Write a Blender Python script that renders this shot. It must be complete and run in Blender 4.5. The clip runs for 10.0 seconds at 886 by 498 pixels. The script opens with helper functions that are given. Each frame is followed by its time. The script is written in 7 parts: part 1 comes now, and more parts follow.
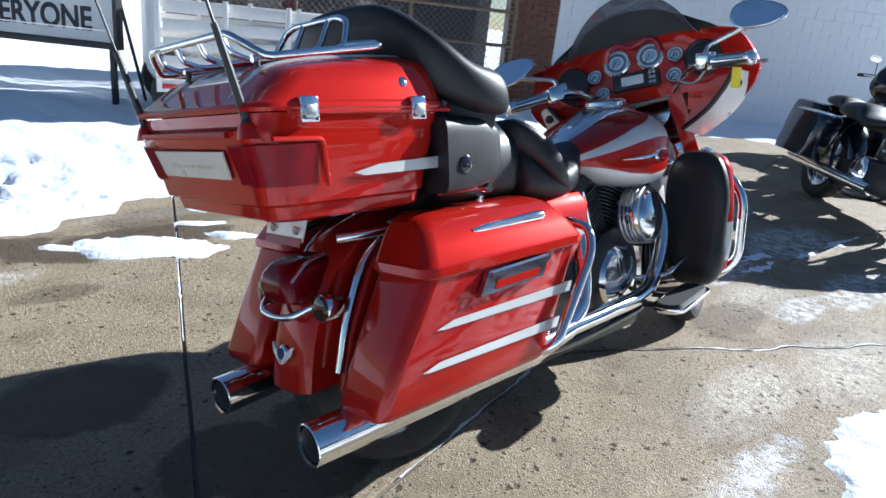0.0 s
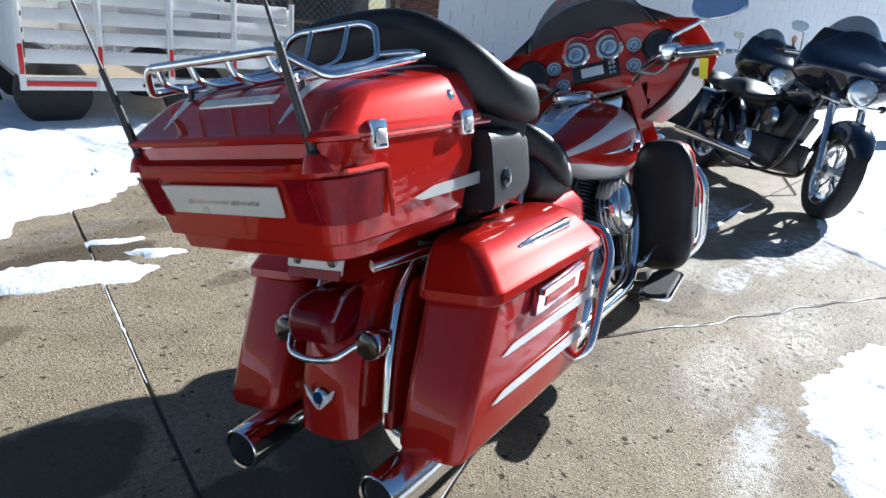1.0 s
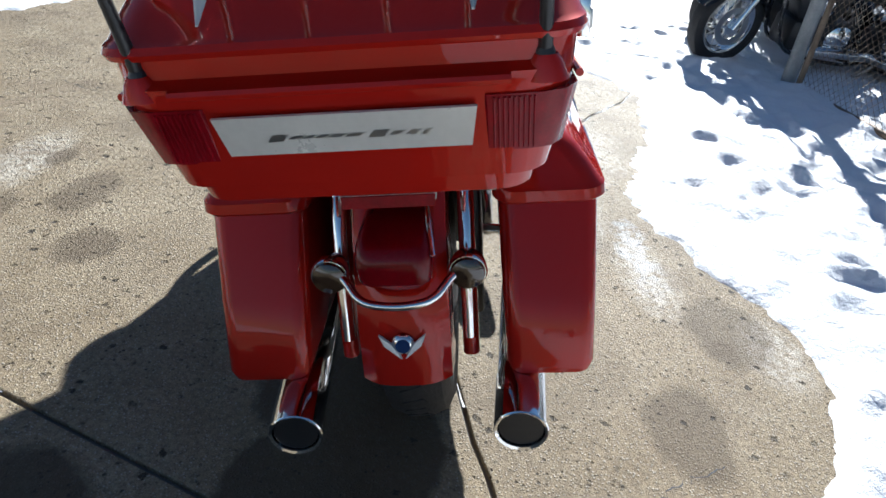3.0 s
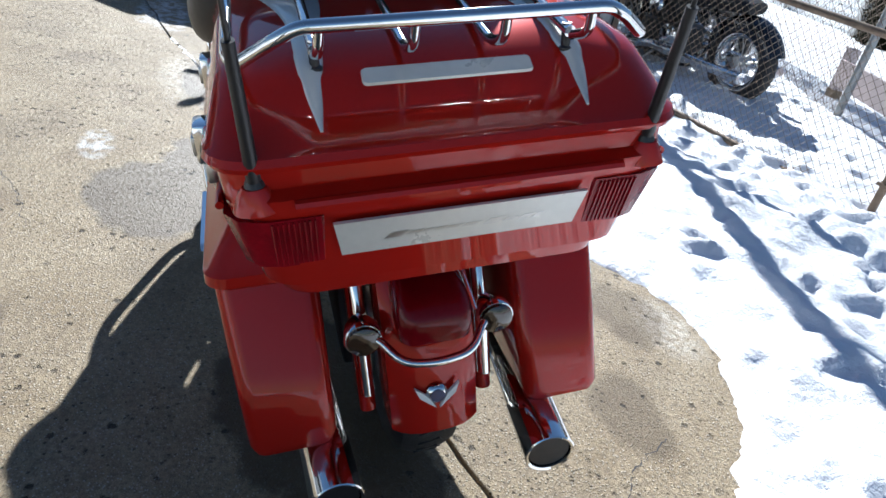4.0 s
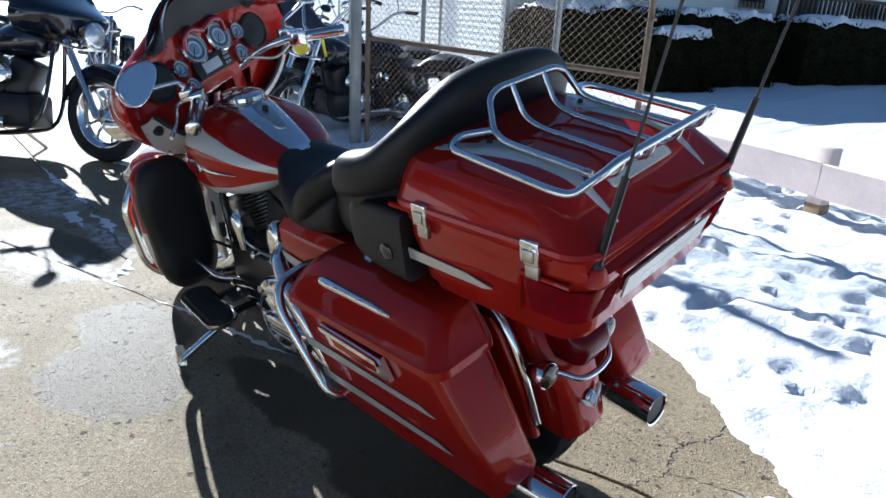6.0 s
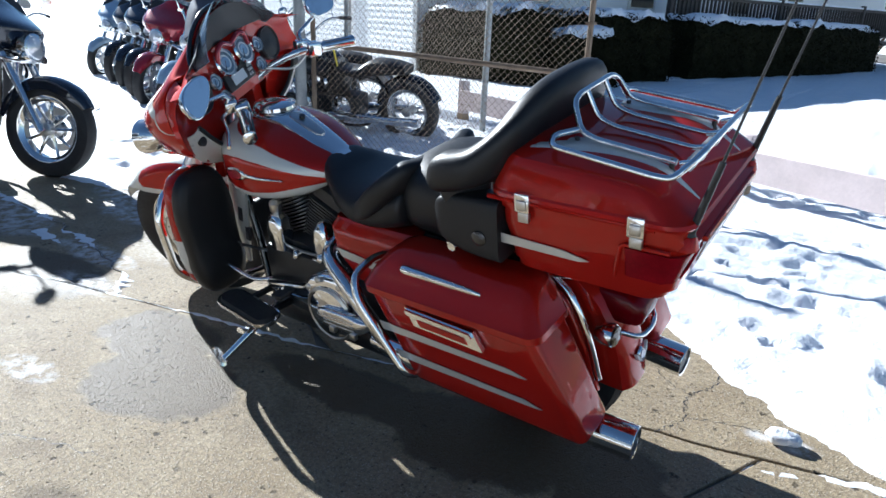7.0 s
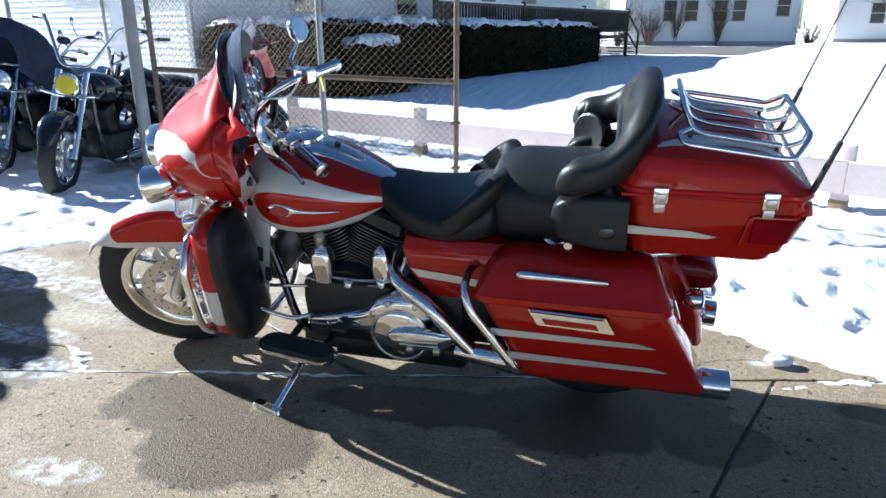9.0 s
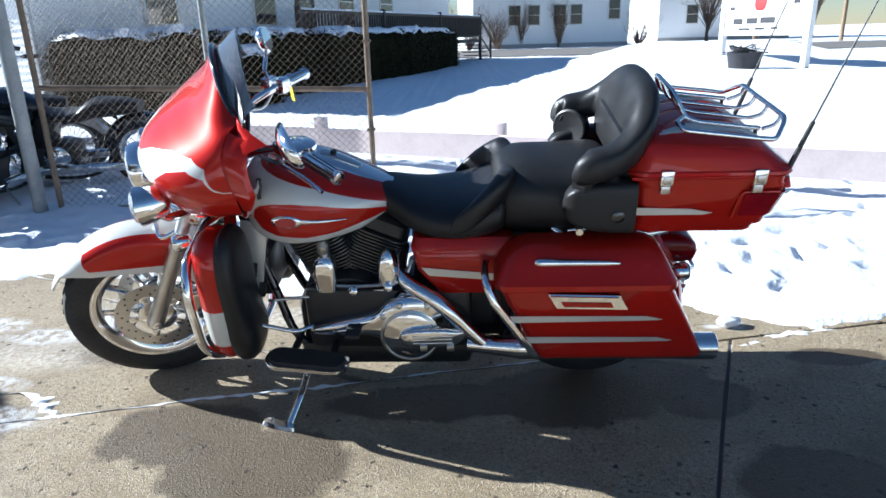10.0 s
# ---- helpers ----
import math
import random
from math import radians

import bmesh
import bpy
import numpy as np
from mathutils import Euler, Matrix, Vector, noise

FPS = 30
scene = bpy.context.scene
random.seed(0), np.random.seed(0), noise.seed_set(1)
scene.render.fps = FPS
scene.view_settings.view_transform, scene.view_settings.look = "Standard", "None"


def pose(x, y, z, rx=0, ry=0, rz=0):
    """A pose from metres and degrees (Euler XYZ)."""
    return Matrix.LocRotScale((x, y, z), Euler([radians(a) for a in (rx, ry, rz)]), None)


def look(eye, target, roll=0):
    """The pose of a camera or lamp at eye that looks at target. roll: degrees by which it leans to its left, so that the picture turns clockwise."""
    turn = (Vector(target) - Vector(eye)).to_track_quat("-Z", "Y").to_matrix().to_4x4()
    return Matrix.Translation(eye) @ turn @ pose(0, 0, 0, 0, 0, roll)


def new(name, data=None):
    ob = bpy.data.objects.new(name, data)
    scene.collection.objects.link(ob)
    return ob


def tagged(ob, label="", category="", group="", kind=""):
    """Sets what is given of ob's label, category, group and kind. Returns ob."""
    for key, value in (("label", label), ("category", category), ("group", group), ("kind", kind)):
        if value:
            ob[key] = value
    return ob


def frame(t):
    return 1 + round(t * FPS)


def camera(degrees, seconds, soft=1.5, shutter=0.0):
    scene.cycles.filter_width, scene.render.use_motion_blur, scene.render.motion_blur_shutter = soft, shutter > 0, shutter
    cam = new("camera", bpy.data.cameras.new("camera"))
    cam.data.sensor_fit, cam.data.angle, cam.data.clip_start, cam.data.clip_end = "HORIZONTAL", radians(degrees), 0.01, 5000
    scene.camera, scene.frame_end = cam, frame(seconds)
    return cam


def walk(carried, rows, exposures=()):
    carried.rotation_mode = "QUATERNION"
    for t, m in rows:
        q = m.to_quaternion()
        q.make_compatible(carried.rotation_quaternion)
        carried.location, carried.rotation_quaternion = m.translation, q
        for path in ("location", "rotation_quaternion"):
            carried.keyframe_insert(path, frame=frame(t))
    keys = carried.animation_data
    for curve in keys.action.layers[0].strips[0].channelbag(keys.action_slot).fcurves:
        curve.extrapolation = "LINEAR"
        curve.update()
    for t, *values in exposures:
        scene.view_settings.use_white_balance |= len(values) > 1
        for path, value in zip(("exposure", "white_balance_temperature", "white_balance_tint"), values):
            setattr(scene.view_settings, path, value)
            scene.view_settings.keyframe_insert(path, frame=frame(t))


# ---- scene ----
cam = camera(67.3, 10.0, soft=1.6)
PATH = [
    (0, (-1.024, -1.116, 1.118), (0.367, 0.17, 0.478), 6.2),
    (0.5, (-1.128, -0.978, 1.123), (0.397, 0.128, 0.45), 6.2),
    (1, (-1.163, -0.758, 1.135), (0.451, 0.221, 0.475), 5.5),
    (1.5, (-1.233, -0.589, 1.111), (0.417, 0.267, 0.373), 4.2),
    (2, (-1.32, -0.384, 1.111), (0.463, -0.029, 0.276), 5.0),
    (2.5, (-1.258, -0.16, 1.076), (0.492, -0.04, 0.115), 5.6),
    (2.7, (-1.214, -0.073, 1.073), (0.529, -0.029, 0.093), 6.7),
    (3.8, (-1.084, 0.374, 1.137), (0.571, -0.17, 0.155), 12.1),
    (4, (-1.071, 0.443, 1.148), (0.544, -0.236, 0.184), 12.3),
    (4.5, (-1.025, 0.63, 1.18), (0.496, -0.384, 0.371), 10.7),
    (5, (-1.046, 0.865, 1.186), (0.323, -0.416, 0.487), 9.8),
    (5.5, (-1.035, 1.099, 1.19), (0.27, -0.232, 0.464), 6.6),
    (6, (-0.904, 1.304, 1.208), (0.364, -0.085, 0.529), 3.1),
    (6.2, (-0.848, 1.377, 1.205), (0.378, -0.053, 0.535), 2.8),
    (7.3, (-0.619, 1.834, 1.24), (0.351, 0.212, 0.585), 2.6),
    (7.5, (-0.529, 1.874, 1.243), (0.378, 0.211, 0.6), 2.7),
    (8, (-0.318, 1.995, 1.237), (0.438, 0.255, 0.604), 1.6),
    (8.5, (-0.12, 2.151, 1.266), (0.483, 0.342, 0.66), 1.2),
    (9, (0.106, 2.199, 1.25), (0.546, 0.353, 0.619), -0.1),
    (9.5, (0.325, 2.252, 1.262), (0.568, 0.369, 0.633), -0.7),
    (10, (0.55, 2.327, 1.25), (0.595, 0.425, 0.633), -1.5),
]
walk(cam, [(t, look(eye, target, roll)) for t, eye, target, roll in PATH], exposures=[(0.0, 0.95, 5450, 8), (2.5, 0.80, 5830, 8), (4.2, 1.06, 5700, 8), (5.5, 0.85, 5560, 7), (7.5, 1.15, 5540, 7), (10.0, 1.23, 5440, 7)])

# ---- world, sun ----
SUN_AZ, SUN_EL = radians(-14.5), radians(27.0)
world = bpy.data.worlds.new("sky")
scene.world = world
world.use_nodes = True
_nt = world.node_tree
_sky = _nt.nodes.new("ShaderNodeTexSky")
_sky.sky_type, _sky.sun_disc = "NISHITA", False
_sky.sun_elevation, _sky.sun_rotation = SUN_EL, radians(90) - SUN_AZ
_sky.air_density, _sky.dust_density, _sky.ozone_density = 1.0, 0.0, 2.5
_nt.links.new(_sky.outputs[0], _nt.nodes["Background"].inputs[0])
_nt.nodes["Background"].inputs[1].default_value = 0.043
sun = new("sun", bpy.data.lights.new("sun", "SUN"))
sun.data.energy, sun.data.angle, sun.data.color = 6.0, radians(0.53), (1.0, 0.955, 0.875)
SUN_DIR = Vector((math.cos(SUN_EL) * math.cos(SUN_AZ), math.cos(SUN_EL) * math.sin(SUN_AZ), math.sin(SUN_EL)))
sun.matrix_world = look(SUN_DIR * 40, (0, 0, 0))


# ---- materials ----
class Nodes:
    """A small hand for writing node trees."""

    def __init__(self, name):
        self.mat = bpy.data.materials.new(name)
        self.mat.use_nodes = True
        self.t = self.mat.node_tree
        self.b = self.t.nodes["Principled BSDF"]
        self.coord = self.t.nodes.new("ShaderNodeTexCoord").outputs["Object"]

    def link(self, a, b):
        self.t.links.new(a, b)

    def put(self, socket, v):
        if isinstance(v, bpy.types.NodeSocket):
            self.link(v, socket)
        else:
            socket.default_value = v

    def math(self, op, *args, clamp=False):
        n = self.t.nodes.new("ShaderNodeMath")
        n.operation, n.use_clamp = op, clamp
        for s, v in zip(n.inputs, args):
            self.put(s, v)
        return n.outputs[0]

    def xyz(self, vec=None):
        n = self.t.nodes.new("ShaderNodeSeparateXYZ")
        self.link(vec or self.coord, n.inputs[0])
        return n.outputs

    def noise(self, scale, detail=4.0, rough=0.55, vec=None, stretch=None, distort=0.0):
        n = self.t.nodes.new("ShaderNodeTexNoise")
        n.inputs["Scale"].default_value, n.inputs["Detail"].default_value = scale, detail
        n.inputs["Roughness"].default_value, n.inputs["Distortion"].default_value = rough, distort
        v = vec or self.coord
        if stretch:
            m = self.t.nodes.new("ShaderNodeMapping")
            m.inputs["Scale"].default_value = stretch
            self.link(v, m.inputs[0])
            v = m.outputs[0]
        self.link(v, n.inputs["Vector"])
        return n.outputs["Fac"]

    def voronoi(self, scale, feature="F1", vec=None):
        n = self.t.nodes.new("ShaderNodeTexVoronoi")
        n.feature = feature
        n.inputs["Scale"].default_value = scale
        self.link(vec or self.coord, n.inputs["Vector"])
        return n.outputs["Distance"]

    def ramp(self, fac, *stops):
        n = self.t.nodes.new("ShaderNodeValToRGB")
        e = n.color_ramp.elements
        while len(e) < len(stops):
            e.new(0.5)
        for el, (p, c) in zip(e, stops):
            el.position = p
            el.color = (c, c, c, 1) if isinstance(c, (int, float)) else (*c, 1)
        self.link(fac, n.inputs[0])
        return n.outputs[0]

    def mix(self, fac, a, b):
        n = self.t.nodes.new("ShaderNodeMix")
        n.data_type = "RGBA"
        self.put(n.inputs[0], fac)
        for s, v in ((n.inputs[6], a), (n.inputs[7], b)):
            self.put(s, v if isinstance(v, bpy.types.NodeSocket) else (*v, 1))
        return n.outputs[2]

    def bump(self, height, strength=0.3, distance=0.01):
        n = self.t.nodes.new("ShaderNodeBump")
        n.inputs["Strength"].default_value, n.inputs["Distance"].default_value = strength, distance
        self.link(height, n.inputs["Height"])
        self.link(n.outputs[0], self.b.inputs["Normal"])

    def island(self):
        return self.t.nodes.new("ShaderNodeNewGeometry").outputs["Random Per Island"]

    def set(self, **kw):
        for k, v in kw.items():
            s = self.b.inputs[k.replace("_", " ")]
            if isinstance(v, tuple) and len(v) == 3:
                v = (*v, 1)
            self.put(s, v)
        return self.mat


def m_plain(name, col, rough, metal=0.0, var=0.12, scale=9.0, bump=0.0, bump_scale=60.0, **kw):
    """A surface of one colour with soft mottling at two scales."""
    n = Nodes(name)
    a = n.noise(scale, 5)
    b = n.noise(scale * 9, 3)
    f = n.math("ADD", n.math("MULTIPLY", a, 0.65), n.math("MULTIPLY", b, 0.35))
    lo, hi = tuple(c * (1 - var) for c in col), tuple(min(1, c * (1 + var)) for c in col)
    c = n.ramp(f, (0.3, lo), (0.7, hi))
    r = n.ramp(f, (0.3, min(1, rough * 1.15)), (0.7, rough * 0.85))
    if bump:
        n.bump(n.noise(bump_scale, 4), bump, 0.004)
    return n.set(Base_Color=c, Roughness=r, Metallic=metal, **kw)


def m_paint(name, col, deep, mask=None, silver=(0.62, 0.62, 0.60)):
    """Clear-coated motorcycle paint; mask(n) may give the places of the silver pattern."""
    n = Nodes(name)
    dirt = n.noise(5, 6, 0.7)
    c = n.mix(n.ramp(n.noise(2.5, 2), (0.3, 0.25), (0.7, 0.75)), deep, col)
    c = n.mix(n.ramp(dirt, (0.62, 0.0), (0.80, 0.10)), c, (0.34, 0.20, 0.17))
    if mask:
        c = n.mix(mask(n), c, silver)
    n.set(Base_Color=c, Roughness=0.36, Metallic=0.22 if col[0] > 2 * col[1] else 0.5, Coat_Weight=1.0, Coat_IOR=1.40, Specular_IOR_Level=0.0)
    n.link(n.ramp(dirt, (0.50, 0.006), (0.85, 0.06)), n.b.inputs["Coat Roughness"])
    return n.mat


def band(n, z, lo, hi, soft=0.0015):
    """1 where lo < z < hi."""
    a = n.math("DIVIDE", n.math("SUBTRACT", z, lo), soft, clamp=True)
    b = n.math("DIVIDE", n.math("SUBTRACT", hi, z), soft, clamp=True)
    return n.math("MULTIPLY", a, b)


RED, DEEP = (0.42, 0.014, 0.006), (0.31, 0.008, 0.005)
SILVER = (0.60, 0.60, 0.57)


def curve(n, x, x0, x1, *stops):
    """Height over x by straight runs between (x, z) stops, for z from 0.5 to 1.5."""
    u = n.math("DIVIDE", n.math("SUBTRACT", x, x0), x1 - x0, clamp=True)
    return n.ramp(u, *[((px - x0) / (x1 - x0), pz - 0.5) for px, pz in stops])


def tank_mask(n):
    """Silver flash and border round a red drop-shaped field; the top of the tank stays red."""
    x, y, z = n.xyz()
    zz = n.math("SUBTRACT", z, 0.5)
    top = curve(n, x, 0.70, 1.26, (0.735, 0.748), (0.755, 0.755), (0.975, 0.838), (1.15, 0.885), (1.26, 0.915))
    low = curve(n, x, 0.70, 1.26, (0.735, 0.737), (0.756, 0.740), (0.844, 0.762), (0.982, 0.797), (1.06, 0.808), (1.122, 0.808), (1.165, 0.798), (1.188, 0.780), (1.198, 0.752))
    bot = curve(n, x, 0.70, 1.26, (0.735, 0.733), (0.848, 0.715), (0.94, 0.694), (1.032, 0.685), (1.12, 0.695), (1.168, 0.714), (1.190, 0.738), (1.198, 0.752))
    field = band(n, zz, bot, low)
    under = n.math("DIVIDE", n.math("SUBTRACT", top, zz), 0.0015, clamp=True)
    return n.math("MULTIPLY", under, n.math("SUBTRACT", 1.0, field))


def fender_mask(n):
    """Silver crown and border round a red panel on the side of the front fender."""
    x, y, z = n.xyz()
    k = n.math("GREATER_THAN", n.math("ABSOLUTE", y), 0.050)
    k = n.math("MULTIPLY", k, n.math("GREATER_THAN", z, n.math("ADD", 0.232, n.math("MULTIPLY", x, 0.11))))
    q = n.math("POWER", n.math("DIVIDE", n.math("SUBTRACT", z, 0.285), 0.062), 2.0)
    k = n.math("MULTIPLY", k, n.math("LESS_THAN", n.math("ADD", x, n.math("MULTIPLY", q, 0.045)), 0.172))
    return n.math("SUBTRACT", 1.0, k)


def fairing_mask(n):
    """A silver sweep from the headlamp, rising and running out to a point on either wing."""
    x, y, z = n.xyz()
    u = n.math("MULTIPLY", n.math("ABSOLUTE", y), 2.5)
    top = n.ramp(u, (0.0, 0.972 - 0.5), (0.145, 0.982 - 0.5), (0.28, 1.011 - 0.5), (0.52, 1.039 - 0.5), (0.74, 1.050 - 0.5), (0.85, 1.034 - 0.5), (0.92, 0.962 - 0.5))
    low = n.ramp(u, (0.0, 0.86 - 0.5), (0.32, 0.905 - 0.5), (0.55, 0.950 - 0.5), (0.65, 0.998 - 0.5), (0.77, 1.018 - 0.5), (0.87, 1.004 - 0.5), (0.92, 0.958 - 0.5))
    zz = n.math("SUBTRACT", z, 0.5)
    return band(n, zz, low, top)


def lower_mask(n):
    x, y, z = n.xyz()
    return band(n, z, 0.365, 0.505)


def m_chrome(name="chrome", rough=0.06, tint=(0.80, 0.80, 0.80)):
    n = Nodes(name)
    d = n.noise(14, 5)
    return n.set(Base_Color=n.mix(n.ramp(d, (0.45, 0.0), (0.8, 0.35)), tint, (0.5, 0.49, 0.47)), Metallic=1.0, Roughness=n.ramp(d, (0.4, rough), (0.8, rough * 2.2 + 0.02)))


def spots(n, places, soft=0.35):
    """The union of wobbly ellipses on the ground: places of x, y and two radii."""
    x, y, z = n.xyz()
    w = n.math("MULTIPLY", n.math("SUBTRACT", n.noise(4.5, 5, 0.6), 0.5), 1.5)
    out = None
    for px, py, rx, ry in places:
        a = n.math("POWER", n.math("DIVIDE", n.math("SUBTRACT", x, px), rx), 2.0)
        b = n.math("POWER", n.math("DIVIDE", n.math("SUBTRACT", y, py), ry), 2.0)
        d = n.math("ADD", n.math("ADD", a, b), w)
        k = n.math("DIVIDE", n.math("SUBTRACT", 1.0, d), soft, clamp=True)
        out = k if out is None else n.math("MAXIMUM", out, k)
    return out


def m_concrete():
    n = Nodes("concrete")
    mid = n.noise(4.5, 6, 0.65)
    fine = n.noise(62, 6, 0.8)
    grit = n.voronoi(120)
    stones = n.voronoi(85)
    c = n.ramp(mid, (0.30, (0.275, 0.205, 0.115)), (0.5, (0.385, 0.302, 0.185)), (0.72, (0.470, 0.385, 0.255)))
    c = n.mix(n.ramp(fine, (0.40, 0.0), (0.60, 0.85)), c, (0.180, 0.140, 0.092))
    c = n.mix(n.ramp(n.noise(210, 3, 0.7), (0.52, 0.0), (0.66, 0.55)), c, (0.125, 0.090, 0.056))
    c = n.mix(n.ramp(n.noise(170, 2, 0.6, stretch=(1, 1.3, 1)), (0.60, 0.0), (0.72, 0.6)), c, (0.58, 0.51, 0.41))
    bleach = spots(n, [(1.25, -0.52, 0.42, 0.16), (0.72, -0.72, 0.30, 0.12), (1.9, -0.70, 0.5, 0.22), (0.35, -1.0, 0.2, 0.12), (2.3, -0.2, 0.4, 0.2), (1.0, 1.45, 0.35, 0.12), (-0.5, 1.75, 0.25, 0.10), (0.45, 2.3, 0.5, 0.10), (2.6, 0.5, 0.5, 0.2)], 0.9)
    c = n.mix(n.math("MULTIPLY", bleach, n.ramp(n.noise(38, 4, 0.7), (0.40, 0.15), (0.62, 0.85))), c, (0.62, 0.57, 0.49))
    c = n.mix(n.ramp(grit, (0.14, 0.75), (0.30, 0.0)), c, (0.52, 0.48, 0.41))
    c = n.mix(n.ramp(stones, (0.10, 0.6), (0.22, 0.0)), c, (0.30, 0.235, 0.165))
    dull = n.ramp(n.noise(3.1, 4, 0.6), (0.56, 0.0), (0.66, 0.50))
    c = n.mix(dull, c, (0.165, 0.120, 0.076))
    stain = spots(n, [(1.28, 1.80, 0.10, 0.07), (0.62, 1.36, 0.17, 0.07), (0.82, 1.15, 0.18, 0.10), (0.50, 1.0, 0.12, 0.10), (-0.32, 1.49, 0.22, 0.08), (0.45, -0.89, 0.20, 0.14), (0.0, -0.65, 0.17, 0.12), (0.47, 2.2, 0.5, 0.22), (1.9, -0.2, 0.3, 0.15), (0.95, 1.75, 0.08, 0.05), (1.05, 1.35, 0.09, 0.05)], 0.5)
    c = n.mix(n.math("MULTIPLY", stain, 0.62), c, (0.105, 0.075, 0.045))
    # wet patches; the dark ones behind and beneath the bike also deepen its shadow
    wet = spots(n, [(1.20, 0.60, 0.31, 0.23), (0.62, 0.24, 0.42, 0.13), (-0.48, 0.72, 0.26, 0.20), (-0.92, -0.06, 0.20, 0.08), (-0.12, 0.10, 0.30, 0.17), (-0.30, 0.22, 0.20, 0.16), (0.15, 0.20, 0.35, 0.22), (1.47, 0.42, 0.3, 0.2), (2.5, 0.35, 0.5, 0.2), (0.1, 1.95, 0.55, 0.20), (-0.5, 2.1, 0.4, 0.15)], 0.25)
    c = n.mix(n.math("MULTIPLY", wet, 0.84), c, (0.062, 0.040, 0.019))
    damp = n.ramp(n.noise(1.3, 5, 0.65), (0.50, 0.0), (0.62, 0.30))
    c = n.mix(damp, c, (0.13, 0.10, 0.07))
    ragged = n.math("MULTIPLY", n.math("SUBTRACT", n.noise(60, 4, 0.75), 0.5), 0.60)
    pit = n.ramp(n.math("ADD", n.voronoi(15), ragged), (0.09, 1.0), (0.15, 0.0))
    pit = n.math("MULTIPLY", pit, n.ramp(n.noise(2.6, 4), (0.36, 0.0), (0.50, 1.0)))
    chips = n.ramp(n.math("ADD", n.voronoi(46), ragged), (0.11, 1.0), (0.19, 0.0))
    pit = n.math("MAXIMUM", pit, n.math("MULTIPLY", chips, n.ramp(n.noise(1.9, 3), (0.38, 0.0), (0.55, 0.9))))
    c = n.mix(n.math("MULTIPLY", pit, 0.9), c, (0.030, 0.022, 0.015))
    # frost; the spot at (1.62, 0.84) paints the white glare of a puddle
    frost_and_glare = spots(n, [(2.95, -0.45, 0.5, 0.16), (2.36, -0.37, 0.3, 0.10), (2.2, 0.32, 0.28, 0.10), (3.3, -0.65, 0.5, 0.2), (1.62, 0.84, 0.16, 0.07), (2.55, 0.08, 0.35, 0.10), (3.6, 0.1, 0.6, 0.25), (3.9, 0.7, 0.5, 0.2), (0.85, -0.72, 0.3, 0.08), (-0.62, -0.36, 0.12, 0.05)], 0.7)
    frost_and_glare = n.math("MULTIPLY", frost_and_glare, n.ramp(n.noise(16, 5, 0.7), (0.42, 0.0), (0.60, 0.75)))
    c = n.mix(frost_and_glare, c, (0.72, 0.73, 0.76))
    h = n.math("SUBTRACT", n.math("ADD", n.math("MULTIPLY", fine, 0.7), n.math("MULTIPLY", n.ramp(grit, (0.0, 1.0), (0.4, 0.0)), 0.45)), n.math("MULTIPLY", pit, 1.4))
    n.bump(h, 1.0, 0.007)
    return n.set(Base_Color=c, Roughness=n.ramp(wet, (0.0, 0.70), (1.0, 0.55)), Specular_IOR_Level=n.ramp(wet, (0.0, 0.30), (1.0, 0.36)))


def m_snow():
    n = Nodes("snow")
    a, b, g = n.noise(3.2, 5, 0.6), n.noise(22, 4, 0.6), n.noise(240, 2)
    c = n.ramp(a, (0.3, (0.80, 0.83, 0.88)), (0.7, (0.90, 0.91, 0.93)))
    dirt = n.ramp(n.noise(1.3, 6, 0.7), (0.60, 0.0), (0.78, 0.22))
    c = n.mix(dirt, c, (0.55, 0.50, 0.44))
    h = n.math("ADD", n.math("MULTIPLY", b, 0.7), n.math("MULTIPLY", g, 0.12))
    n.bump(h, 0.6, 0.03)
    return n.set(Base_Color=c, Roughness=0.62, Subsurface_Weight=0.0, Specular_IOR_Level=0.3)


def m_leather():
    n = Nodes("black vinyl")
    g = n.voronoi(420)
    w = n.noise(6, 5)
    c = n.ramp(w, (0.3, (0.009, 0.009, 0.010)), (0.8, (0.018, 0.018, 0.019)))
    n.bump(g, 0.18, 0.002)
    return n.set(Base_Color=c, Roughness=n.ramp(w, (0.3, 0.36), (0.75, 0.50)), Specular_IOR_Level=0.32)


def m_siding():
    n = Nodes("white siding")
    a, b = n.noise(0.8, 5), n.noise(30, 3, stretch=(1, 1, 6))
    c = n.ramp(a, (0.3, (0.84, 0.84, 0.83)), (0.75, (0.91, 0.91, 0.90)))
    c = n.mix(n.ramp(b, (0.55, 0.0), (0.8, 0.12)), c, (0.55, 0.53, 0.50))
    n.bump(b, 0.15, 0.004)
    return n.set(Base_Color=c, Roughness=0.55)


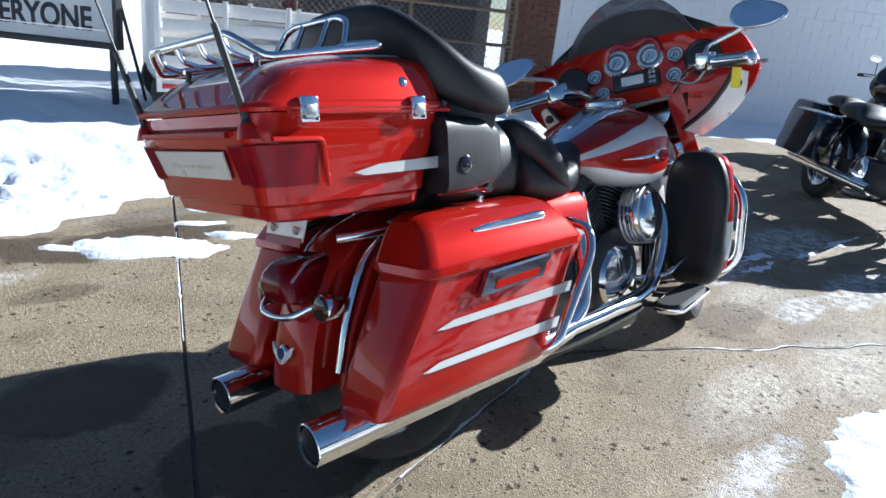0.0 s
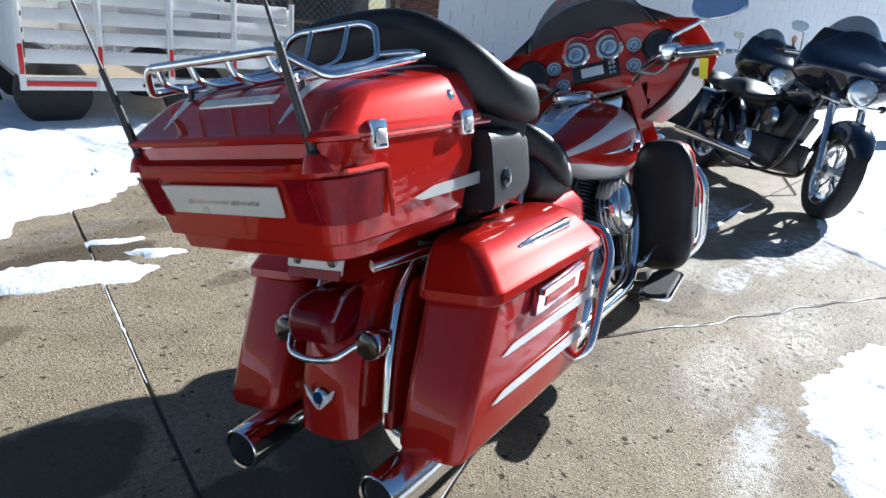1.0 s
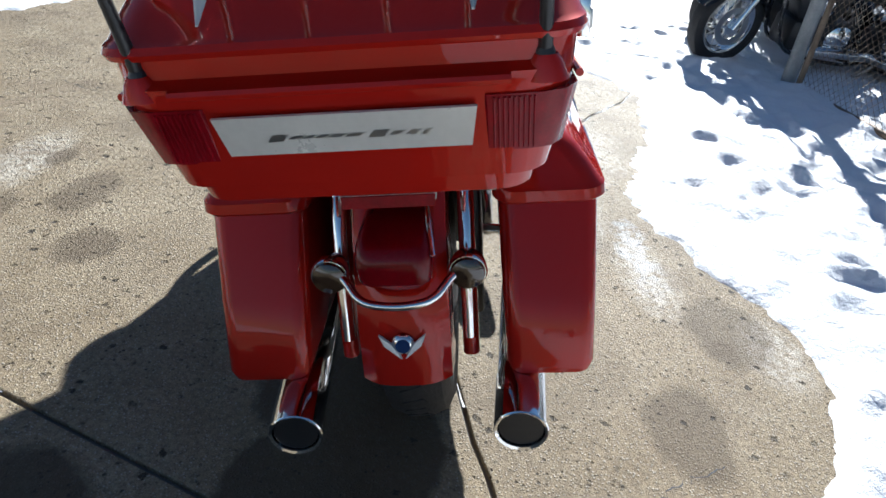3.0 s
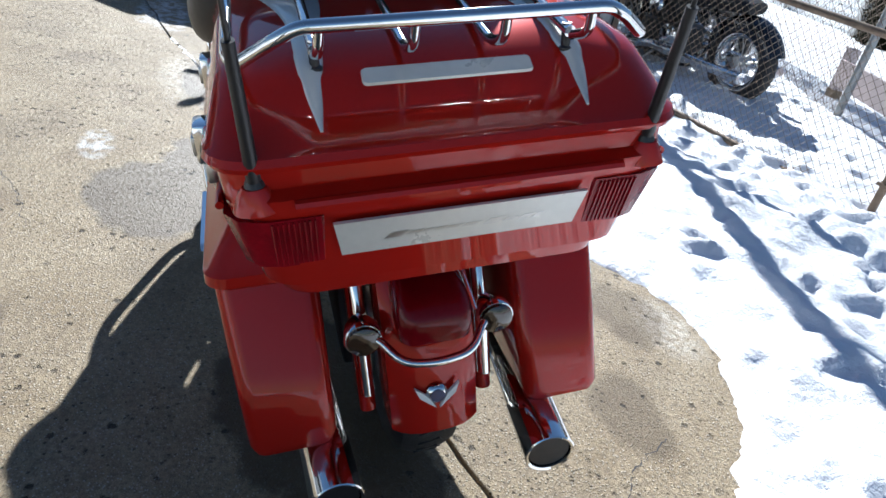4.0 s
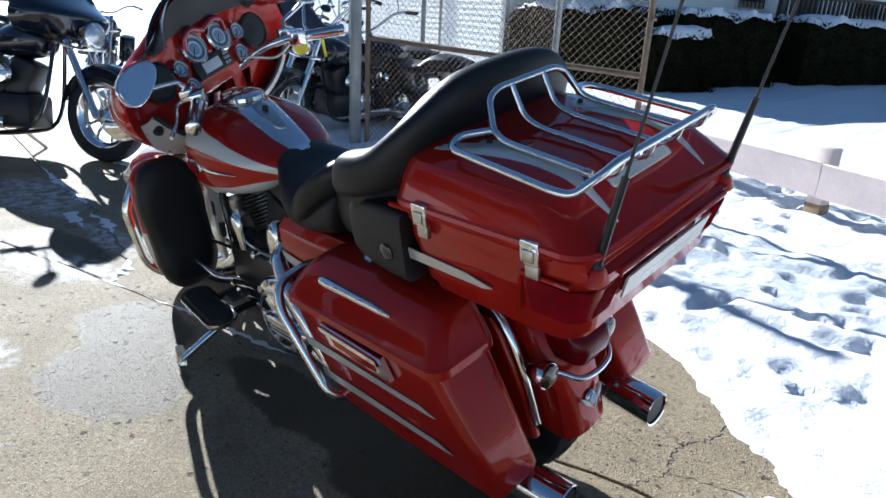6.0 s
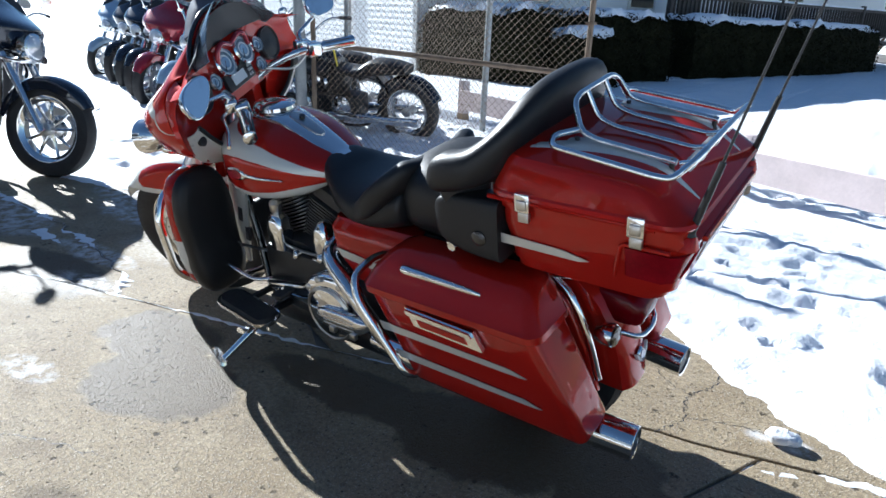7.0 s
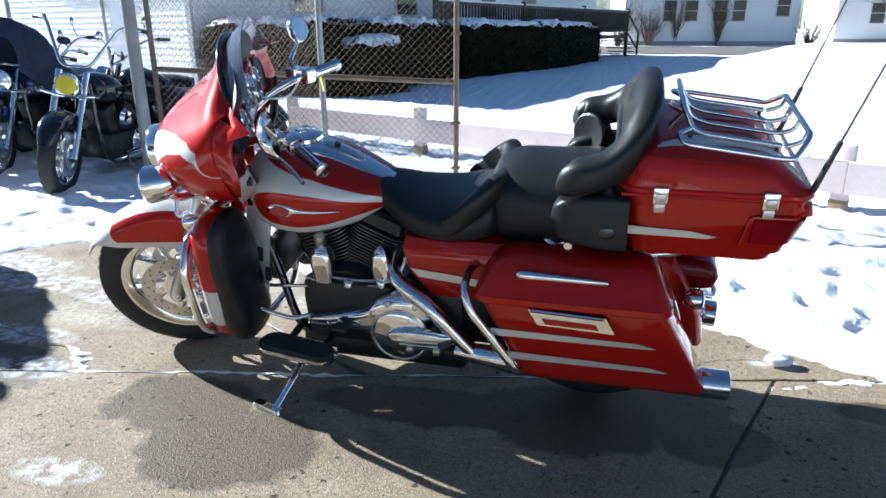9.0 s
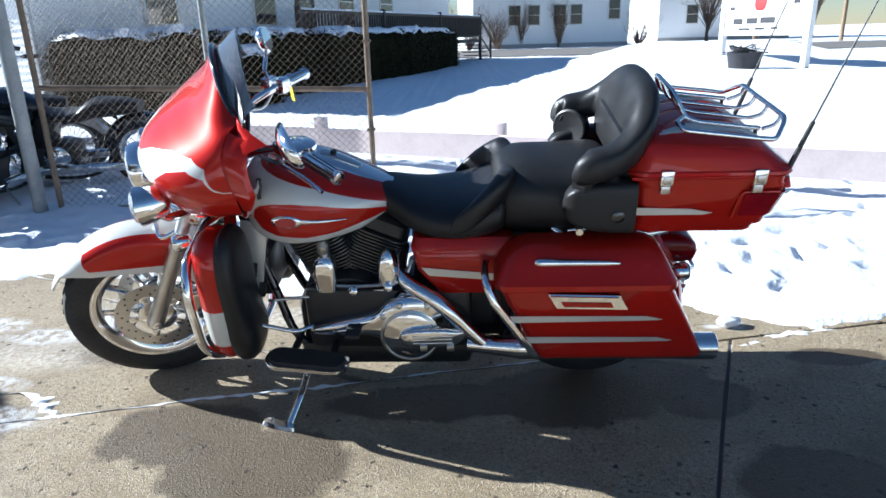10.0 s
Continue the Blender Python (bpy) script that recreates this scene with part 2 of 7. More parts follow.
M = {
    "red": m_paint("red paint", RED, DEEP),
    "tank": m_paint("red and silver paint", RED, DEEP, tank_mask, SILVER),
    "fender": m_paint("red panel on silver paint", RED, DEEP, fender_mask, SILVER),
    "fairing": m_paint("red paint with silver sweep", RED, DEEP, fairing_mask, SILVER),
    "lower": m_paint("red paint with silver band", RED, DEEP, lower_mask, SILVER),
    "silver": m_paint("silver paint", (0.66, 0.66, 0.63), (0.56, 0.56, 0.53)),
    "chrome": m_chrome(),
    "steel": m_plain("satin aluminium", (0.55, 0.54, 0.52), 0.32, 1.0, bump=0.1),
    "plate": m_plain("brushed plate", (0.62, 0.60, 0.55), 0.30, 0.25, 0.08),
    "black": m_plain("black plastic", (0.014, 0.014, 0.015), 0.42, 0.0, 0.2, bump=0.12, bump_scale=300),
    "gloss": m_plain("gloss black", (0.010, 0.010, 0.012), 0.12, 0.0, 0.1, Coat_Weight=0.6),
    "engine": m_plain("black engine enamel", (0.022, 0.022, 0.023), 0.38, 0.25, 0.25, bump=0.2, bump_scale=180),
    "fin": m_plain("machined fin edge", (0.10, 0.10, 0.10), 0.40, 0.6, 0.2),
    "rubber": m_plain("tyre rubber", (0.020, 0.019, 0.019), 0.75, 0.0, 0.25, bump=0.35, bump_scale=160),
    "vinyl": m_leather(),
    "lens": m_plain("red lens", (0.20, 0.003, 0.008), 0.20, 0.0, 0.35, 30.0, Specular_IOR_Level=0.2),
    "lamp": m_plain("dark red lens", (0.13, 0.001, 0.004), 0.10, 0.0, 0.2, Specular_IOR_Level=0.25),
    "amber": m_plain("smoked amber lens", (0.035, 0.018, 0.008), 0.12, 0.0, 0.2, Coat_Weight=0.8),
    "slate": m_plain("blue-grey dial ring", (0.10, 0.15, 0.20), 0.4),
    "dial": m_plain("pale dial", (0.62, 0.66, 0.68), 0.35, 0.0, 0.06),
    "yellow": m_plain("yellow tag", (0.75, 0.62, 0.03), 0.5),
    "concrete": m_concrete(),
    "snow": m_snow(),
    "siding": m_siding(),
    "white": m_plain("worn white paint", (0.70, 0.69, 0.66), 0.5, 0.0, 0.1, 4.0, bump=0.15),
    "pink": m_plain("weathered pale boards", (0.60, 0.50, 0.48), 0.7, 0.0, 0.12, 5.0, bump=0.3, bump_scale=40),
    "wood": m_plain("raw timber", (0.24, 0.17, 0.10), 0.75, 0.0, 0.3, 6.0, bump=0.4, bump_scale=50),
    "rust": m_plain("rusty galvanised pipe", (0.20, 0.145, 0.10), 0.62, 0.35, 0.35, 11.0, bump=0.25),
    "galv": m_plain("galvanised pipe", (0.30, 0.31, 0.31), 0.50, 0.6, 0.2, 8.0, bump=0.2),
    "darkwood": m_plain("dark stained porch timber", (0.030, 0.024, 0.020), 0.6, 0.0, 0.3, bump=0.2),
    "leaf": m_plain("dark hedge leaf", (0.014, 0.014, 0.006), 0.8, 0.0, 0.5, 3.0, Specular_IOR_Level=0.05),
    "twig": m_plain("bare brown twigs", (0.17, 0.115, 0.075), 0.8, 0.0, 0.3),
    "brick": m_plain("brown brick", (0.17, 0.075, 0.045), 0.8, 0.0, 0.35, 3.0, bump=0.4),
    "block": m_plain("painted block wall", (0.82, 0.83, 0.84), 0.6, 0.0, 0.06, 1.5, bump=0.35, bump_scale=45),
    "mortar": m_plain("mortar", (0.40, 0.38, 0.36), 0.85, bump=0.3),
    "blue": m_plain("blue paint", (0.015, 0.045, 0.16), 0.15, 0.3, 0.12, Coat_Weight=1.0),
    "navy": m_plain("near-black blue paint", (0.008, 0.012, 0.024), 0.14, 0.3, 0.12, Coat_Weight=1.0),
    "crimson": m_plain("crimson paint", (0.33, 0.010, 0.022), 0.15, 0.3, 0.12, Coat_Weight=1.0),
    "iceblue": m_plain("pale blue paint", (0.30, 0.42, 0.55), 0.18, 0.2, 0.1, Coat_Weight=1.0),
    "tarp": m_plain("dark blue cover cloth", (0.015, 0.025, 0.055), 0.7, 0.0, 0.3, bump=0.4, bump_scale=30),
    "asphalt": m_plain("wet road", (0.16, 0.145, 0.13), 0.7, 0.0, 0.25, 0.7, bump=0.2),
    "roof": m_plain("dark shingles", (0.05, 0.048, 0.046), 0.8, 0.0, 0.3),
    "tan": m_plain("tan boards", (0.42, 0.33, 0.22), 0.6, 0.0, 0.15),
    "ink": m_plain("dark lettering", (0.02, 0.02, 0.025), 0.6),
    "apple": m_plain("red sign paint", (0.55, 0.02, 0.02), 0.5),
    "orange": m_plain("orange plastic", (0.62, 0.20, 0.02), 0.5),
}


M["screen"] = m_plain("smoked acrylic", (0.22, 0.24, 0.27), 0.03, 0.0, 0.05, Transmission_Weight=0.6, IOR=1.7, Coat_Weight=0.5)
M["glass"] = m_plain("window glass", (0.03, 0.035, 0.045), 0.06, 0.0, 0.05, Coat_Weight=0.5)
M["mirror"] = m_chrome("mirror glass", 0.02, (0.88, 0.90, 0.93))
M["clear"] = m_plain("headlamp glass", (0.75, 0.76, 0.78), 0.08, 0.65, 0.05, Coat_Weight=1.0)


# ---- mesh helpers ----
def V(*a):
    return Vector(a)


def finish(bm, smooth=40.0):
    bmesh.ops.remove_doubles(bm, verts=bm.verts, dist=1e-5)
    bmesh.ops.recalc_face_normals(bm, faces=bm.faces)
    me = bpy.data.meshes.new("mesh")
    bm.to_mesh(me)
    bm.free()
    if smooth:
        me.shade_smooth()
        me.set_sharp_from_angle(angle=radians(smooth))
    return me


def part(name, bm, material, parent=None, label="", smooth=40.0):
    """Links a bmesh, or a list of them, as one mesh object under its thing or part."""
    if isinstance(bm, (list, tuple)):
        bm = joined(*bm)
    me = finish(bm, smooth)
    me.materials.append(M[material])
    ob = new(name, me)
    if parent:
        ob.parent = parent
    if label:
        tagged(ob, label)
    return ob


def thing(name, label, category, m=None, group="", kind=""):
    ob = new(name)
    ob.empty_display_size = 0.1
    if m:
        ob.matrix_world = m
    return tagged(ob, label, category, group, kind)


def joined(*bms):
    out = bms[0]
    for other in bms[1:]:
        tmp = bpy.data.meshes.new("tmp")
        other.to_mesh(tmp)
        out.from_mesh(tmp)
        other.free()
        bpy.data.meshes.remove(tmp)
    return out


def turned(bm, m):
    bmesh.ops.transform(bm, matrix=m, verts=bm.verts)
    return bm


def skin(rings, closed=True, caps=True):
    """A skin over rings of equally many places."""
    bm = bmesh.new()
    rows = [[bm.verts.new(p) for p in ring] for ring in rings]
    k = len(rows[0])
    for a, b in zip(rows, rows[1:]):
        for i in range(k if closed else k - 1):
            j = (i + 1) % k
            bm.faces.new((a[i], a[j], b[j], b[i]))
    if caps and closed:
        bm.faces.new(rows[0][::-1])
        bm.faces.new(rows[-1])
    return bm


def spline(pts, n):
    """Catmull-Rom through tuples of any length, n steps between neighbours."""
    p = [np.array(q, float) for q in pts]
    p = [2 * p[0] - p[1], *p, 2 * p[-1] - p[-2]]
    out = []
    for a, b, c, d in zip(p, p[1:], p[2:], p[3:]):
        for i in range(n):
            t = i / n
            out.append(0.5 * (2 * b + (c - a) * t + (2 * a - 5 * b + 4 * c - d) * t * t + (3 * b - a - 3 * c + d) * t**3))
    out.append(p[-2])
    return out


def tube(pts, r, sides=10, steps=6, closed=False, r_end=None):
    """A round bar along a smooth line."""
    path = [Vector(q) for q in (spline(pts, steps) if len(pts) > 2 and steps > 1 else pts)]
    rings, side = [], None
    for i, p in enumerate(path):
        d = (path[min(i + 1, len(path) - 1)] - path[max(i - 1, 0)]).normalized()
        if side is None:
            side = d.orthogonal().normalized()
        side = (side - d * side.dot(d)).normalized()
        up = d.cross(side)
        rr = r if r_end is None else r + (r_end - r) * i / (len(path) - 1)
        rings.append([p + (side * math.cos(a) + up * math.sin(a)) * rr for a in (2 * math.pi * k / sides for k in range(sides))])
    return skin(rings)


def bent(pts, r, bend=0.03, sides=10):
    """A bar of straight runs with short rounded bends."""
    pts = [Vector(p) for p in pts]
    path = [pts[0]]
    for a, b, c in zip(pts, pts[1:], pts[2:]):
        u, w = (a - b), (c - b)
        k = min(bend, u.length * 0.45, w.length * 0.45)
        s, e = b + u.normalized() * k, b + w.normalized() * k
        for i in range(6):
            t = i / 5
            path.append(s * (1 - t) ** 2 + b * 2 * t * (1 - t) + e * t * t)
    path.append(pts[-1])
    return tube(path, r, sides, 1)


def lathe(profile, origin=(0, 0, 0), axis=(0, 0, 1), sides=32):
    """A turned body: profile of (radius, along the axis)."""
    q = Vector(axis).normalized().to_track_quat("Z", "Y").to_matrix()
    rings = []
    for r, h in profile:
        rings.append([Vector(origin) + q @ Vector((r * math.cos(a), r * math.sin(a), h)) for a in (2 * math.pi * k / sides for k in range(sides))])
    return skin(rings)


def ring_body(profile, origin, axis, sides=40):
    """A turned ring with no caps: a closed profile of (radius, along)."""
    q = Vector(axis).normalized().to_track_quat("Z", "Y").to_matrix()
    rings = [[Vector(origin) + q @ Vector((r * math.cos(a), r * math.sin(a), h)) for r, h in profile] for a in (2 * math.pi * k / sides for k in range(sides))]
    return skin([*rings, rings[0]], True, False)


def box(x0, x1, y0, y1, z0, z1, bevel=0.0, seg=2):
    bm = bmesh.new()
    bmesh.ops.create_cube(bm, size=1.0)
    for v in bm.verts:
        v.co = Vector(((x0 + x1) / 2 + v.co.x * (x1 - x0), (y0 + y1) / 2 + v.co.y * (y1 - y0), (z0 + z1) / 2 + v.co.z * (z1 - z0)))
    if bevel:
        bmesh.ops.bevel(bm, geom=bm.edges[:], offset=bevel, segments=seg, profile=0.5, affect="EDGES")
    return bm


def beam(a, b, w, h, bevel=0.0):
    """A squared bar from a to b, w wide and h high."""
    a, b = Vector(a), Vector(b)
    d = b - a
    bm = box(0, d.length, -w / 2, w / 2, -h / 2, h / 2, bevel, 1)
    x = d.normalized()
    y = V(0, 0, 1).cross(x)
    y = y.normalized() if y.length > 1e-4 else V(0, 1, 0)
    z = x.cross(y)
    m = Matrix((x, y, z)).transposed().to_4x4()
    m.translation = a
    return turned(bm, m)


def rrect(x0, x1, y0, y1, z, r, k=5):
    """A rounded rectangle, level at z (z may be a function of x and y)."""
    r = min(r, (x1 - x0) * 0.49, (y1 - y0) * 0.49)
    out = []
    for cx, cy, a0 in ((x1 - r, y1 - r, 0), (x0 + r, y1 - r, 90), (x0 + r, y0 + r, 180), (x1 - r, y0 + r, 270)):
        for i in range(k + 1):
            a = radians(a0 + 90 * i / k)
            x, y = cx + r * math.cos(a), cy + r * math.sin(a)
            out.append(V(x, y, z(x, y) if callable(z) else z))
    return out


def stack(rows, k=5):
    """A body of rounded rectangles one above the other: rows of z, x0, x1, y0, y1, r."""
    return skin([rrect(x0, x1, y0, y1, z, r, k) for z, x0, x1, y0, y1, r in rows])


def sup(n, k=28):
    """Places round a unit superellipse."""
    out = []
    for i in range(k):
        a = 2 * math.pi * i / k
        c, s = math.cos(a), math.sin(a)
        out.append((math.copysign(abs(c) ** (2 / n), c), math.copysign(abs(s) ** (2 / n), s)))
    return out


def hull(sections, n=2.6, steps=5, k=28, low=None):
    """A body along x: sections of x, y centre, half width, bottom z, top z."""
    ring = [a if a[1] >= 0 else b for a, b in zip(sup(n, k), sup(low or n, k))]
    rings = []
    for x, yc, w, z0, z1 in spline(sections, steps):
        rings.append([V(x, yc + w * c, (z0 + z1) / 2 + (z1 - z0) / 2 * s) for c, s in ring])
    return skin(rings)


def sheet(outline, normal, thick):
    """A flat plate: its outline pushed along the normal."""
    d = Vector(normal).normalized() * thick
    a = [Vector(p) for p in outline]
    return skin([a, [p + d for p in a]])


def mirror_y(bm):
    return turned(bm, Matrix.Diagonal((1, -1, 1, 1)))


def shell(bm, thick):
    bmesh.ops.recalc_face_normals(bm, faces=bm.faces)
    bmesh.ops.solidify(bm, geom=bm.faces[:], thickness=thick)
    return bm


# ---- ground: slabs, snow, road ----
ground = tagged(part("ground", box(-400, 400, -400, 400, -0.5, -0.012), "asphalt", smooth=0), "dark grit ground under the slabs and the snow", "ground", kind="structure")


def seam_b(x):
    return -0.115 + 0.212 * x


def seam_a(y):
    return -0.49 + 0.43 * y


GAP = 0.006
pavement = thing("pavement", "worn grey concrete yard with cracks and wet stains", "pavement", kind="structure")


def slab(poly):
    bm = sheet([(x, y, -0.10) for x, y in poly], (0, 0, 1), 0.10)
    bmesh.ops.recalc_face_normals(bm, faces=bm.faces)
    top = [e for e in bm.edges if all(v.co.z > -0.01 for v in e.verts)]
    bmesh.ops.bevel(bm, geom=top, offset=0.004, segments=2, profile=0.5, affect="EDGES")
    part("slab", bm, "concrete", pavement, smooth=0)


def crooked(a, b, n, amp, seed):
    """A wandering line from a to b."""
    rnd = random.Random(seed)
    a, b = Vector(a), Vector(b)
    side = Vector((-(b - a).y, (b - a).x)).normalized()
    return [tuple(a.lerp(b, i / n) + side * (rnd.uniform(-amp, amp) if 0 < i < n else 0)) for i in range(n + 1)]


X0, X1, Y0, Y1 = -7.0, 16.0, -3.2, 7.5
ja = crooked((seam_a(seam_b(-0.55)) + GAP, seam_b(-0.5)), (seam_a(Y1), Y1), 14, 0.004, 1)
jb = crooked((seam_a(seam_b(-0.55)), seam_b(-0.55)), (1.97, seam_b(1.97)), 26, 0.007, 2)
jd = [*crooked((1.97, seam_b(1.97)), (2.12, 0.17), 3, 0.01, 5), *crooked((2.12, 0.17), (2.55, 0.05), 5, 0.02, 8)[1:], *crooked((2.55, 0.05), (3.35, -0.07), 7, 0.03, 9)[1:]]
je = crooked((3.35, -0.07), (X1, -1.4), 24, 0.03, 6)
jc = crooked((0.95, seam_b(0.95)), (3.4, -1.48), 22, 0.02, 3)
jf = crooked((1.97, seam_b(1.97)), (4.6, 0.95), 14, 0.02, 4)
jb0 = crooked((X0, seam_b(X0) + 0.2), (seam_a(seam_b(-0.55)), seam_b(-0.55)), 40, 0.007, 7)
near = [p for p in jb if p[0] <= 0.96]
far_ = [p for p in jb if p[0] > 0.96]


def off(pts, dx, dy):
    return [(x + dx, y + dy) for x, y in pts]


slab([*off(jb0, -GAP, GAP), *off(ja, -GAP, 0), (X0, Y1)])
slab([*off(ja[::-1], GAP, 0), *off(jb[1:], 0, GAP), *off(jf[1:], 0, GAP), (X1, 3.0), (X1, Y1)])
slab([*off(jf[::-1], 0, -GAP), *off(jd[1:], 0, GAP), *off(je[1:], 0, GAP), (X1, 3.0 - GAP)])
slab([*off(jb0, 0, -GAP), *off(near[1:], 0, -GAP), *off(jc[1:], -GAP, -GAP), (3.4, Y0), (X0, Y0)])
slab([*off(jc[::-1], GAP, GAP), *off(far_, 0, -GAP), *off(jd[1:], 0, -GAP), *off(je[1:], 0, -GAP), (X1, Y0), (3.4 + GAP, Y0)])

EDGE_R = [(-400, 6), (-20, 1.2), (-8, 0.1), (-4, -0.15), (-2.2, -0.3), (-1.3, -0.43), (-1.0, -0.33), (-0.92, -0.36), (-0.64, -0.49), (-0.5, -0.60), (-0.40, -0.63), (-0.31, -0.76), (-0.2, -0.85), (-0.06, -0.95), (0.1, -1.05), (0.3, -1.11), (0.5, -1.11), (0.58, -1.06), (0.73, -0.95), (0.95, -0.88), (1.13, -0.83), (1.3, -0.80), (1.6, -0.86), (2.0, -1.02), (2.5, -1.12), (2.9, -1.20), (3.2, -1.08), (3.6, -0.68), (4.25, -0.60), (5.5, -0.75), (8, -0.1), (12, 0.6), (400, 30)]
EDGE_L = [(-400, 6), (-8, 3.2), (-3, 2.5), (-0.9, 2.35), (-0.32, 2.28), (-0.12, 2.21), (-0.01, 2.42), (0.22, 2.40), (0.34, 2.62), (0.55, 2.60), (0.84, 2.66), (1.27, 2.96), (1.7, 3.0), (2.6, 2.75), (3.6, 2.35), (5, 2.6), (7, 3.4), (8.2, 2.9), (8.9, 1.9), (10.2, 1.7), (13, 0.8), (400, 40)]
PATCHES = [(0.14, 1.84, 0.33, 0.165, -28), (-0.13, 1.97, 0.14, 0.07, -28), (0.58, 1.81, 0.14, 0.055, -35), (-0.60, -0.18, 0.15, 0.028, 12), (-0.80, -0.25, 0.12, 0.022, 15), (3.0, 0.1, 0.25, 0.04, 0), (2.1, 0.8, 0.07, 0.03, 0), (0.44, 2.10, 0.10, 0.03, -20)]


def axis_steps(lo, hi, step, reach, grow=1.22):
    mid = list(np.arange(lo, hi + 1e-6, step))
    out, d, v = [], step, hi
    while v < reach:
        d *= grow
        v += d
        out.append(v)
    low, d, v = [], step, lo
    while v > -reach:
        d *= grow
        v -= d
        low.append(v)
    return low[::-1] + mid + out


def build_snow():
    xs, ys = axis_steps(-2.6, 5.5, 0.028, 380), axis_steps(-4.2, 3.0, 0.028, 380)
    rnd = random.Random(11)
    prints = [(rnd.uniform(-3, 6), rnd.uniform(-5, -0.7), rnd.uniform(0.05, 0.11), rnd.uniform(0.03, 0.06), rnd.uniform(0, 3.1)) for _ in range(420)]
    prints += [(rnd.uniform(-2, 4), rnd.uniform(2.4, 4.5), rnd.uniform(0.05, 0.12), rnd.uniform(0.03, 0.06), rnd.uniform(0, 3.1)) for _ in range(60)]
    tracks = [((4.2, -2.2), (0.8, -1.68), (-1.2, -1.05)), ((3.6, -2.9), (0.6, -2.25), (-2.2, -2.3)), ((2.2, -1.7), (0.2, -1.55), (-1.6, -1.5)), ((4.5, -1.5), (2.5, -1.75), (0.9, -1.9))]
    gx, gy = np.meshgrid(np.array(xs), np.array(ys), indexing="ij")
    er = np.interp(gx, *zip(*EDGE_R))
    el = np.interp(gx, *zip(*EDGE_L))
    z = np.zeros_like(gx)
    wob = np.array([[noise.noise((x * 5.5, y * 5.5, 0.3)) * 0.050 + noise.noise((x * 14, y * 14, 2.0)) * 0.034 + noise.noise((x * 31, y * 31, 6.0)) * 0.016 for y in ys] for x in xs])
    lump = np.array([[noise.noise((x * 1.1, y * 1.1, 5.0)) * 0.030 + noise.noise((x * 4.5, y * 4.5, 8.0)) * 0.026 + noise.noise((x * 12, y * 12, 3.0)) * 0.013 for y in ys] for x in xs])
    inside = np.maximum(er - gy, gy - el) + wob
    for px, py, rx, ry, deg in PATCHES:
        c, q = math.cos(radians(deg)), math.sin(radians(deg))
        d = np.sqrt((((gx - px) * c + (gy - py) * q) / rx) ** 2 + (((gy - py) * c - (gx - px) * q) / ry) ** 2)
        inside = np.maximum(inside, (1 - d) * min(rx, ry) * 0.9 + wob * 0.95 - 0.002)
    t = np.clip(inside / 0.07, 0, 1)
    body = np.clip(inside / 1.6, 0, 1)
    depth = 0.014 * np.sqrt(t) + 0.050 * body + lump * t * (0.25 + 0.75 * np.clip(inside / 0.5, 0, 1))
    for px, py, a, b, ang in prints:
        c, s = math.cos(ang), math.sin(ang)
        u, v = (gx - px) * c + (gy - py) * s, -(gx - px) * s + (gy - py) * c
        q = (u / a) ** 2 + (v / b) ** 2
        depth -= 0.040 * np.exp(-q * 1.3) * np.clip(inside / 0.3, 0, 1)
        depth += 0.010 * np.exp(-((np.sqrt(q) - 1.6) ** 2) * 4) * np.clip(inside / 0.3, 0, 1)
    for tr in tracks:
        for k in range(len(tr) - 1):
            a, b = np.array(tr[k]), np.array(tr[k + 1])
            L = np.linalg.norm(b - a)
            d = (b - a) / L
            u = (gx - a[0]) * d[0] + (gy - a[1]) * d[1]
            v = -(gx - a[0]) * d[1] + (gy - a[1]) * d[0]
            on = np.clip(u / 0.2, 0, 1) * np.clip((L - u) / 0.2, 0, 1)
            v = v + 0.03 * np.sin(u * 3.1)
            depth -= 0.022 * np.exp(-((v / 0.035) ** 2)) * on * np.clip(inside / 0.3, 0, 1)
            depth += 0.012 * np.exp(-(((v - 0.08) / 0.03) ** 2)) * on * np.clip(inside / 0.3, 0, 1)
    z = np.where(inside > 0, np.maximum(depth, 0.0015 + 0.06 * np.clip(inside, 0, 0.05)), np.maximum(inside * 0.5, -0.035))
    # a ploughed bank by the street and gentle drifts far off
    dist = np.hypot(gx, gy)
    bank = np.exp(-(((gy + 23) / 2.2) ** 2)) * np.clip((-gx - 3) / 3, 0, 1) * np.clip((gx + 14) / 3, 0, 1)
    z += np.where(inside > 0, bank * 0.75, 0)
    nx, ny = gx.shape
    verts = np.stack([gx, gy, z], -1).reshape(-1, 3).tolist()
    faces = []
    keep = (inside > -0.06)
    for i in range(nx - 1):
        for j in range(ny - 1):
            if keep[i, j] or keep[i + 1, j] or keep[i, j + 1] or keep[i + 1, j + 1]:
                a = i * ny + j
                faces.append((a, a + ny, a + ny + 1, a + 1))
    me = bpy.data.meshes.new("snow")
    me.from_pydata(verts, [], faces)
    me.shade_smooth()
    me.materials.append(M["snow"])
    tagged(new("snow", me), "trodden snow with footprints and melting edges", "snow", kind="stuff")


build_snow()


